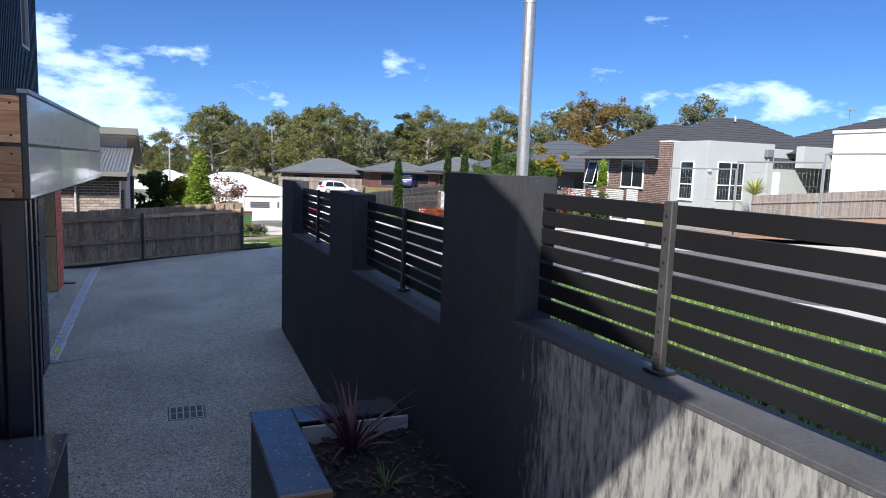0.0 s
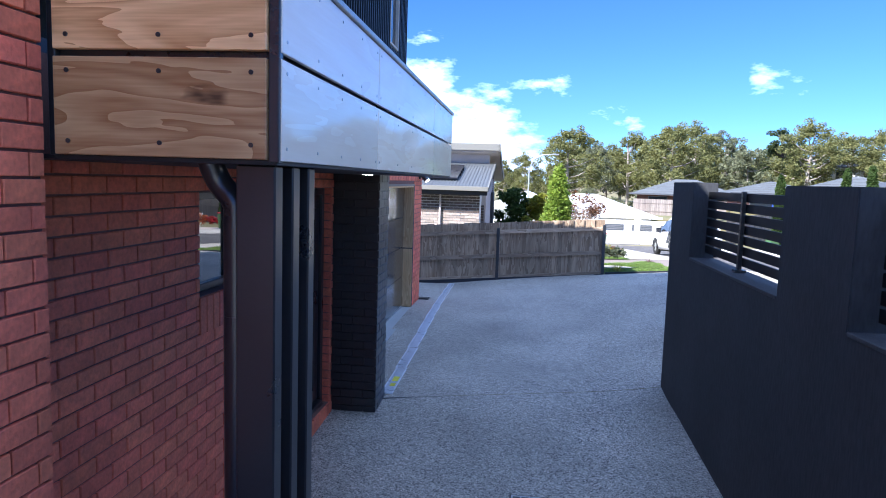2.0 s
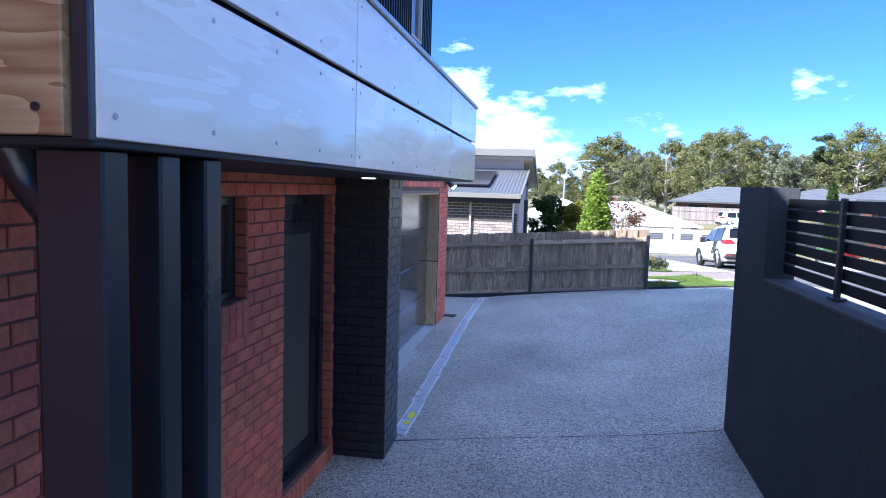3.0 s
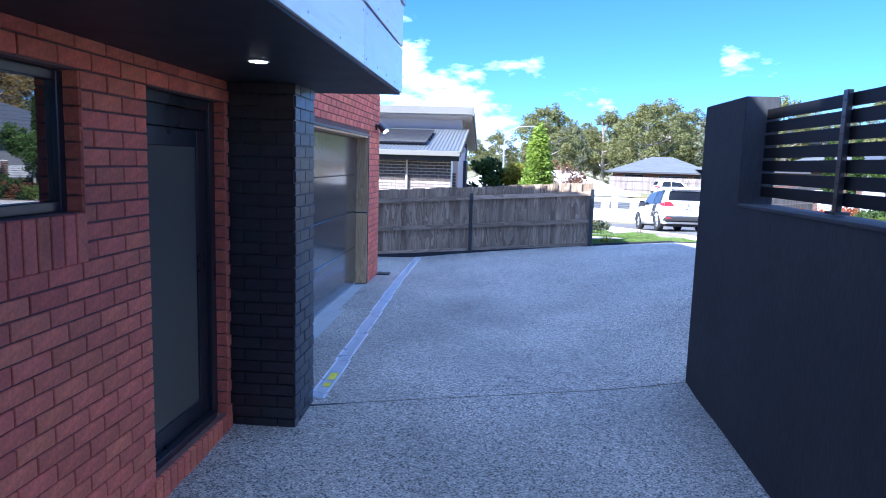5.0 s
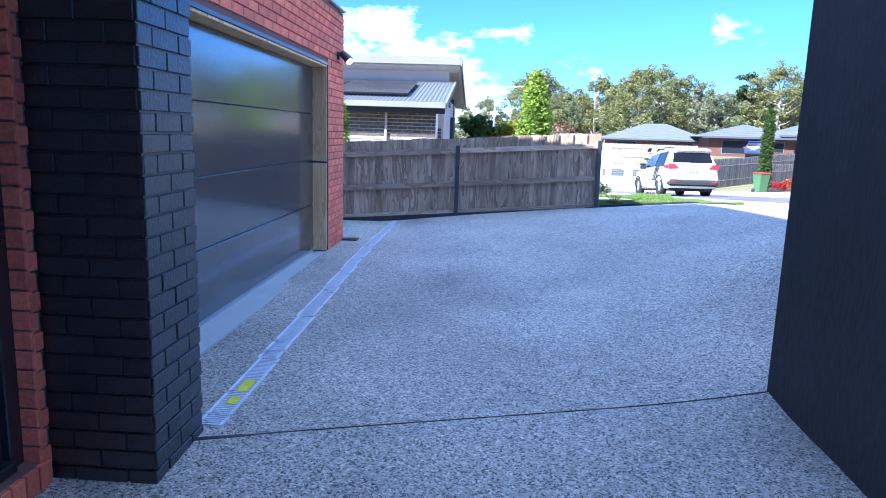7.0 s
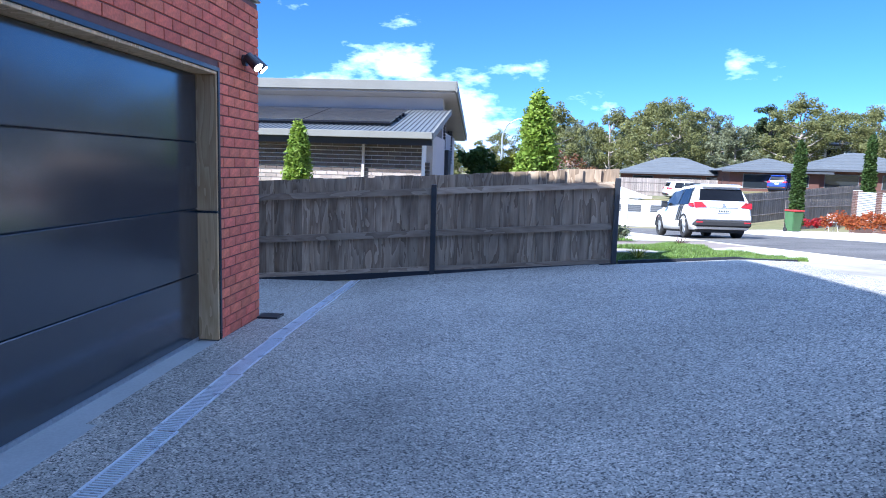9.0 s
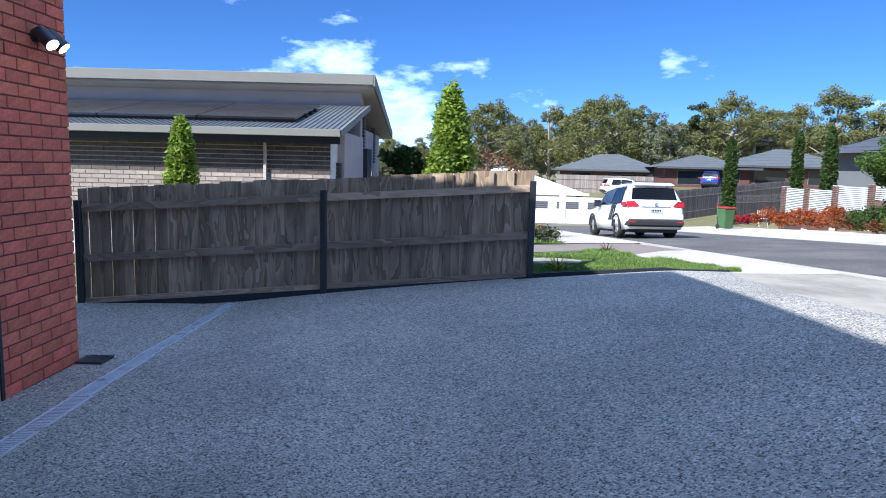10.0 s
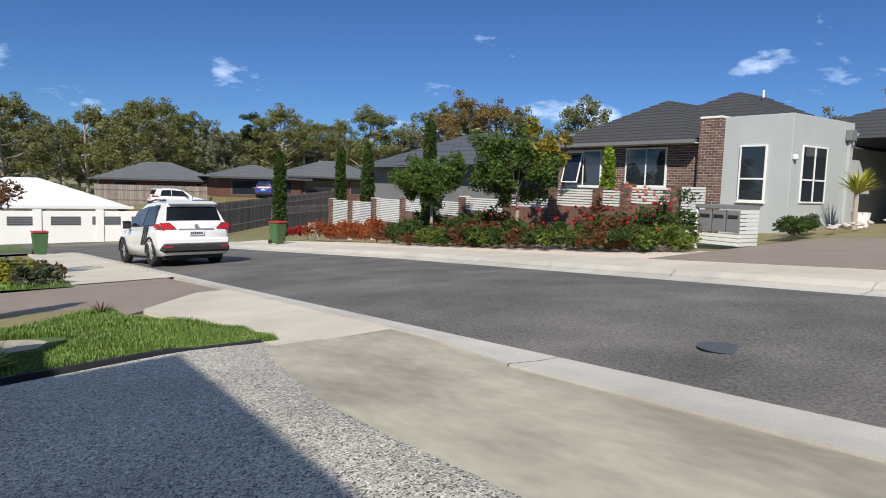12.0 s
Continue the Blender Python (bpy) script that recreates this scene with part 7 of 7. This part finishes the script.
round_tree(at_land(16.5, 32.4), 3.1, 1.2, robinia_l, "round-headed green robinia tree before the slat fence", 401)
round_tree(at_land(16.5, 27.7), 3.2, 1.3, robinia_l, "round-headed robinia tree, partly turned yellow", 402, robinia_y)
for k, (x, y, zt, r0) in enumerate(((14.6, 42.2, 3.25, 0.34), (20.0, 46.4, 3.9, 0.36), (20.0, 43.3, 3.95, 0.38), (18.6, 35.6, 4.65, 0.34), (20.6, 27.55, 3.4, 0.26))):
    p = at_land(x, y)
    conifer("pencil_pine", p, zt - p[2], r0, shrub_g if k != 4 else conifer_l, "slender upright green pencil pine", 410 + k, 500, 0.07, 0.35, 0.2)
yucca_m = mat("yucca_leaf", (0.42, 0.42, 0.05), 0.45, var=0.3, scale=8, fine=40, bump=0.05, rnd=0.3)
yucca = strap_plant("yucca", (23.65, 20.75, 2.05), 110, 0.85, yucca_m, "yellow-green spiky yucca head above the shrubs", 420, 0.3, 0.075)
bm = bmesh.new(); limb(bm, [(0, 0, -1.1), (-0.03, 0, -0.5), (0, 0, 0.03)], 0.09, 0.06, 8); part("stem", bm, bark, yucca, "rough pale stem")
bm = bmesh.new(); add_cyl(bm, (24.4, 20.9, 0.95), (24.4, 20.9, 1.5), 0.20, 0.27, seg=20); solo("plant_pot", bm, white_fr, "pale round plant pot beside the yucca", "pot")
rng = random.Random(29)
for k in range(16):
    x, y = rng.uniform(20.5, 25), rng.uniform(20.0, 20.9)
    bm = bmesh.new(); bmesh.ops.create_icosphere(bm, subdivisions=2, radius=rng.uniform(0.05, 0.12))
    for v in bm.verts:
        v.co = Vector((v.co.x * 1.25, v.co.y, v.co.z * 0.6)) * (1 + 0.25 * noise.noise(v.co * 8 + Vector((k, 0, 0)))) + Vector((x, y, at_land(x, y)[2] - 0.01))
    solo("garden_stone", bm, render_w, "pale garden stone at the edge of the bed", "stone", group="garden stones", smooth=True)

# ---- houses further off ----
far_roof = mat("far_roof_grey", (0.11, 0.118, 0.122), 0.7, var=0.15, scale=0.8, fine=10, bump=0.1)
far_roof_d = mat("far_roof_dark", (0.075, 0.08, 0.09), 0.6, var=0.15, scale=0.8, fine=10, bump=0.1)
roof_white = mat("roof_white", (0.74, 0.75, 0.75), 0.5, var=0.06, scale=0.8, fine=10, bump=0.1)
far_brick = mat("far_brick", (0.13, 0.06, 0.045), 0.85, var=0.3, scale=1.5, fine=14, bump=0.1)
wall_white = mat("wall_white", (0.80, 0.79, 0.76), 0.8, var=0.06, scale=0.8, fine=10, bump=0.1)


def far_house(x, y, w, d, eave, rise, turn, walls, roof, label, base=None, openings=()):
    z = land_z(x, y) - 0.4 if base is None else base
    h = thing("house", label, "house", (x, y, 0))
    h.rotation_euler = (0, 0, turn)
    pbox("wall", h, walls, -w / 2, w / 2, -d / 2, d / 2, z, eave, 0.0)
    hip_roof(h, -w / 2 - 0.9, w / 2 + 0.9, -d / 2 - 0.9, d / 2 + 0.9, eave, rise, roof, courses=6)
    pbox("gutter", h, far_roof_d if roof is not roof_white else roof_white, -w / 2 - 0.95, w / 2 + 0.95, -d / 2 - 0.98, -d / 2 - 0.88, eave - 0.12, eave + 0.08, 0.0)
    for u, ww, z0, z1 in openings:
        o = new("window"); o.parent = h
        pbox("frame", o, render_dg, u - ww / 2 - 0.06, u + ww / 2 + 0.06, -d / 2 - 0.04, -d / 2 - 0.002, z0 - 0.06, z1 + 0.06, 0.0)
        pbox("pane", o, glass_dark, u - ww / 2, u + ww / 2, -d / 2 - 0.055, -d / 2 - 0.041, z0, z1, 0.0)
    return h


far_house(21.2, 93, 11.5, 9, 1.55, 2.0, radians(-14), far_brick, far_roof, "brick house with a grey hip roof far down the hill", openings=((-3.2, 2.2, -0.6, 1.2), (1.5, 3.4, -1.6, 1.1), (4.4, 1.2, -0.4, 1.2)))
far_house(28.6, 83.5, 8.5, 8, 2.05, 1.45, radians(-8), far_brick, far_roof, "brick house with a grey hip roof beyond the car", base=-0.6, openings=((-1.5, 2.8, 0.35, 1.7), (2.4, 1.6, 0.6, 1.7)))
far_house(37.4, 83.0, 10.5, 9, 2.35, 1.95, radians(-8), far_brick, far_roof, "brick house under a wide grey roof", base=-0.6, openings=((-2.5, 3.0, 0.35, 1.9), (2.2, 2.0, 0.6, 1.9)))
far_house(47.5, 86, 8, 8, 2.9, 1.6, radians(-8), far_brick, roof_white, "house with a pale roof behind the others", openings=((-1.5, 2.0, 0.4, 2.0),))
gh = far_house(28.5, 44.0, 9, 11.5, 2.9, 2.3, radians(0), render_dg, far_roof_d, "dark grey house with a charcoal hip roof", openings=((0.0, 2.0, 0.5, 2.3),))
far_house(24.6, 38.5, 5, 7, 2.9, 1.6, radians(0), render_dg, far_roof_d, "charcoal-roofed wing beside the dark grey house", openings=((0.0, 1.4, 0.6, 2.3),))
wh = far_house(6.4, 72, 12.0, 10, -0.45, 2.0, radians(-4), wall_white, roof_white, "low white house with a white metal roof", base=-3.4, openings=((-4.2, 1.8, -1.4, -0.8), (0.5, 1.8, -1.4, -0.8)))
far_house(0.5, 78, 8.0, 9, -0.3, 1.9, radians(-4), wall_white, roof_white, "white-roofed house behind the white house", base=-3.4)
# its white front wall with slotted openings
fw = thing("white_wall", "long white rendered garden wall with dark slatted slots", "wall", (6.6, 62.0, 0), kind="structure")
fw.rotation_euler = (0, 0, radians(-3))
pbox("body", fw, wall_white, -7.5, 7.6, 0, 0.25, -3.4, -0.55, 0.01)
for k in range(6):
    q = pbox("slot", fw, render_dg, -6.6 + k * 2.4, -4.9 + k * 2.4, -0.03, -0.002, -1.45, -0.9, 0.0)
    for j in range(4):
        pbox("slat", q, far_roof_d, -6.6 + k * 2.4, -4.9 + k * 2.4, -0.045, -0.031, -1.42 + j * 0.14, -1.36 + j * 0.14, 0.0)
for k in range(5):
    pbox("pier", fw, wall_white, -7.6 + k * 3.6, -7.1 + k * 3.6, -0.06, -0.002, -3.4, -0.42, 0.01)
band("far_lawn", span(48.5, 61.5, 1.6), lambda y: -6.0, lambda y: 5.4, 8, land_z, 0.045, grass_soil, "green strip of lawn before the white wall", "lawn")

# paling fences between the far gardens
def paling_run(p, q, h, label, n):
    f = thing("garden_fence", label, "fence", (0, 0, 0))
    p, q = Vector(p), Vector(q)
    for k in range(n):
        a = p.lerp(q, k / n)
        b = p.lerp(q, (k + 0.93) / n)
        bm = bmesh.new()
        d = (b - a).normalized()
        s = Vector((-d.y, d.x, 0)) * (0.012 + 0.014 * (k % 2))
        vs = [bm.verts.new(c) for c in (a + s, b + s, b + s + Vector((0, 0, h)), a + s + Vector((0, 0, h)))]
        fc = bm.faces.new(vs)
        r3 = bmesh.ops.extrude_face_region(bm, geom=[fc])
        for v in [g for g in r3["geom"] if isinstance(g, bmesh.types.BMVert)]:
            v.co += Vector((-d.y, d.x, 0)) * 0.02
        bmesh.ops.recalc_face_normals(bm, faces=list(bm.faces))
        part("paling", bm, fence_grey, f)
    for z in (0.25, 0.75):
        bm = bmesh.new(); limb(bm, [tuple(p + Vector((0, 0, h * z))), tuple(q + Vector((0, 0, h * z)))], 0.045, 0.045, 4)
        part("rail", bm, fence_grey, f)
    return f


paling_run((17.6, 62.0, land_z(17.6, 62.0)), (36.9, 79.0, land_z(36.9, 79.0) + 0.65), 2.45, "grey timber paling fence running down the hill", 150)
paling_run((20.6, 58.0, land_z(20.6, 58.0)), (31.5, 67.5, land_z(31.5, 67.5)), 2.2, "weathered paling fence beside a driveway", 80)
paling_run((13.0, 83.0, -0.9), (23.0, 81.0, -0.9), 1.9, "grey garden fence behind the car", 50)
for k, (x, y) in enumerate(((17.6, 47.5), (19.0, 49.0))):
    shrub("red_shrub", at_land(x, y), 0.5, 0.5, 0.45, rose_red, "low bright red flowering shrub", 390 + k, 300, 0.06, 18)
paling_run((21.2, 18.6, 0.95), (21.6, 13.0, 1.45), 1.15, "weathered paling fence seen across the street", 60)
# parked cars far off, on the levelled house plots
for nm, x0, x1, y0, y1, z1, lab in (("house_plot", 10.5, 23.4, 72.5, 99.0, -0.87, "levelled earth plot of a far house"), ("house_plot", 23.6, 45.0, 77.3, 95.0, 0.0, "levelled earth plot behind the paling fence")):
    bm = bmesh.new(); add_box(bm, x0, x1, y0, y1, -3.2, z1); solo(nm, bm, dry_ground, lab, "ground", "structure")
SEDAN_X = 16.2
build_car((SEDAN_X, 75.0, -0.86), radians(-88), car_white, "white sedan parked far down the hill", False)
build_car((27.7, 78.0, 0.01), radians(-35), car_blue, "blue car parked before a far house", False)
# pale building and temporary fence across the street
wb = thing("white_building", "white rendered building edge across the street", "house", (0, 0, 0))
pbox("wall", wb, wall_white, 24.0, 32.0, 6.0, 17.5, 0.5, 4.6, 0.01)
pbox("parapet", wb, wall_white, 23.95, 32.05, 5.95, 17.55, 4.6, 4.72, 0.01)
tf = thing("site_fence", "temporary wire mesh site fence", "fence", (0, 0, 0))
for k in range(4):
    y0 = 4.6 + k * 2.4
    zz = road_z(13.2, y0) + 0.12
    bm = bmesh.new()
    for yy in (y0, y0 + 2.36):
        add_cyl(bm, (13.2, yy, zz), (13.2, yy, zz + 1.75), 0.018, seg=8)
    add_cyl(bm, (13.2, y0, zz + 1.75), (13.2, y0 + 2.36, zz + 1.75), 0.018, seg=8); add_cyl(bm, (13.2, y0, zz + 0.1), (13.2, y0 + 2.36, zz + 0.1), 0.018, seg=8)
    fr = part("frame", bm, galv, tf)
    bm = bmesh.new()
    for i in range(1, 24):
        add_cyl(bm, (13.2, y0 + i * 0.098, zz + 0.1), (13.2, y0 + i * 0.098, zz + 1.74), 0.0022, seg=4, caps=False)
    for i in range(1, 6):
        add_cyl(bm, (13.2, y0, zz + 0.1 + i * 0.28), (13.2, y0 + 2.36, zz + 0.1 + i * 0.28), 0.0022, seg=4, caps=False)
    part("mesh", bm, galv, fr)
earth = mat("bare_earth", (0.33, 0.19, 0.10), 0.95, var=0.35, scale=2, fine=30, bump=0.5)
band("bare_earth", span(1, 14.3, 0.8), lambda y: 12.7, lambda y: 24.0, 8, lambda x, y: road_z(x, y) + 0.16 + 0.03 * (x - 12), 0.0, earth, "bare brown earth of a building plot", "ground")

# street poles
pole = thing("street_pole", "galvanised steel pole beside the black wall", "pole", (3.37, 5.19, land_z(3.37, 5.19)))
bm = bmesh.new(); add_cyl(bm, (0, 0, -0.1), (0, 0, 3.1), 0.062, seg=20); part("lower_tube", bm, galv, pole, smooth=False)
bm = bmesh.new(); add_cyl(bm, (0, 0, 3.1), (0, 0, 8.0), 0.05, 0.045, seg=20); part("upper_tube", bm, galv, pole)
bm = bmesh.new(); add_cyl(bm, (0, 0, 3.05), (0, 0, 3.14), 0.066, 0.052, seg=20); part("collar", bm, galv, pole)
bm = bmesh.new(); add_cyl(bm, (0, 0, -0.02), (0, 0, 0.03), 0.16, seg=20); part("base_plate", bm, galv, pole)
lampp = thing("street_lamp", "tall curved grey street lamp in the distance", "street lamp", (0.3, 44.5, land_z(0.3, 44.5)))
bm = bmesh.new(); limb(bm, [(0, 0, 0), (0, 0, 3), (0, 0, 4.9), (0.25, 0, 5.5), (0.8, 0, 5.8), (1.5, 0, 5.85)], 0.05, 0.03, 8); part("pole", bm, galv, lampp, smooth=True)
bm = bmesh.new(); add_box(bm, 1.4, 1.8, -0.06, 0.06, 5.81, 5.88, 0.02); part("head", bm, galv, lampp)
bm = bmesh.new(); bmesh.ops.create_circle(bm, cap_ends=True, segments=24, radius=0.2)
for v in bm.verts:
    v.co = Vector((6.72 + v.co.x, 14.7 + v.co.y, road_z(6.72, 14.7) + 0.0145))
solo("manhole_patch", bm, far_roof_d, "dark round patch in the asphalt", "patch", "structure")


# folding chair left out on the pebbles, and a pale house up on the hill
chair = thing("folding_chair", "small white folding chair standing on the pebbles", "chair", (17.0, 43.6, road_z(17.0, 43.6) + 0.16))
for s in (-0.22, 0.22):
    bm = bmesh.new(); limb(bm, [(s, -0.22, 0), (s, 0.0, 0.45), (s, 0.12, 0.86)], 0.016, 0.016, 6); part("leg", bm, white_fr, chair)
    bm = bmesh.new(); limb(bm, [(s * 0.9, 0.26, 0), (s * 0.9, -0.18, 0.46)], 0.016, 0.016, 6); part("leg", bm, white_fr, chair)
pbox("seat", chair, white_fr, -0.21, 0.21, -0.20, 0.17, 0.44, 0.47, 0.008)
for z in (0.62, 0.76):
    pbox("back_slat", chair, white_fr, -0.22, 0.22, 0.05, 0.08, z, z + 0.08, 0.006)
far_house(49.5, 116, 6.5, 6, 6.4, 1.2, radians(-10), wall_white, far_roof, "pale house half hidden by trees on the hill", openings=((0.5, 2.2, 4.6, 5.8),))
for k in range(4):
    x = 43.6 + k * 0.95
    bm = bmesh.new(); add_cyl(bm, (x, 112, land_z(x, 112) - 0.3), (x, 112, 7.0 + 0.2 * (k % 2)), 0.16, seg=10)
    solo("white_post", bm, wall_white, "tall white post of a frame on the hill", "post", group="white posts on the hill")
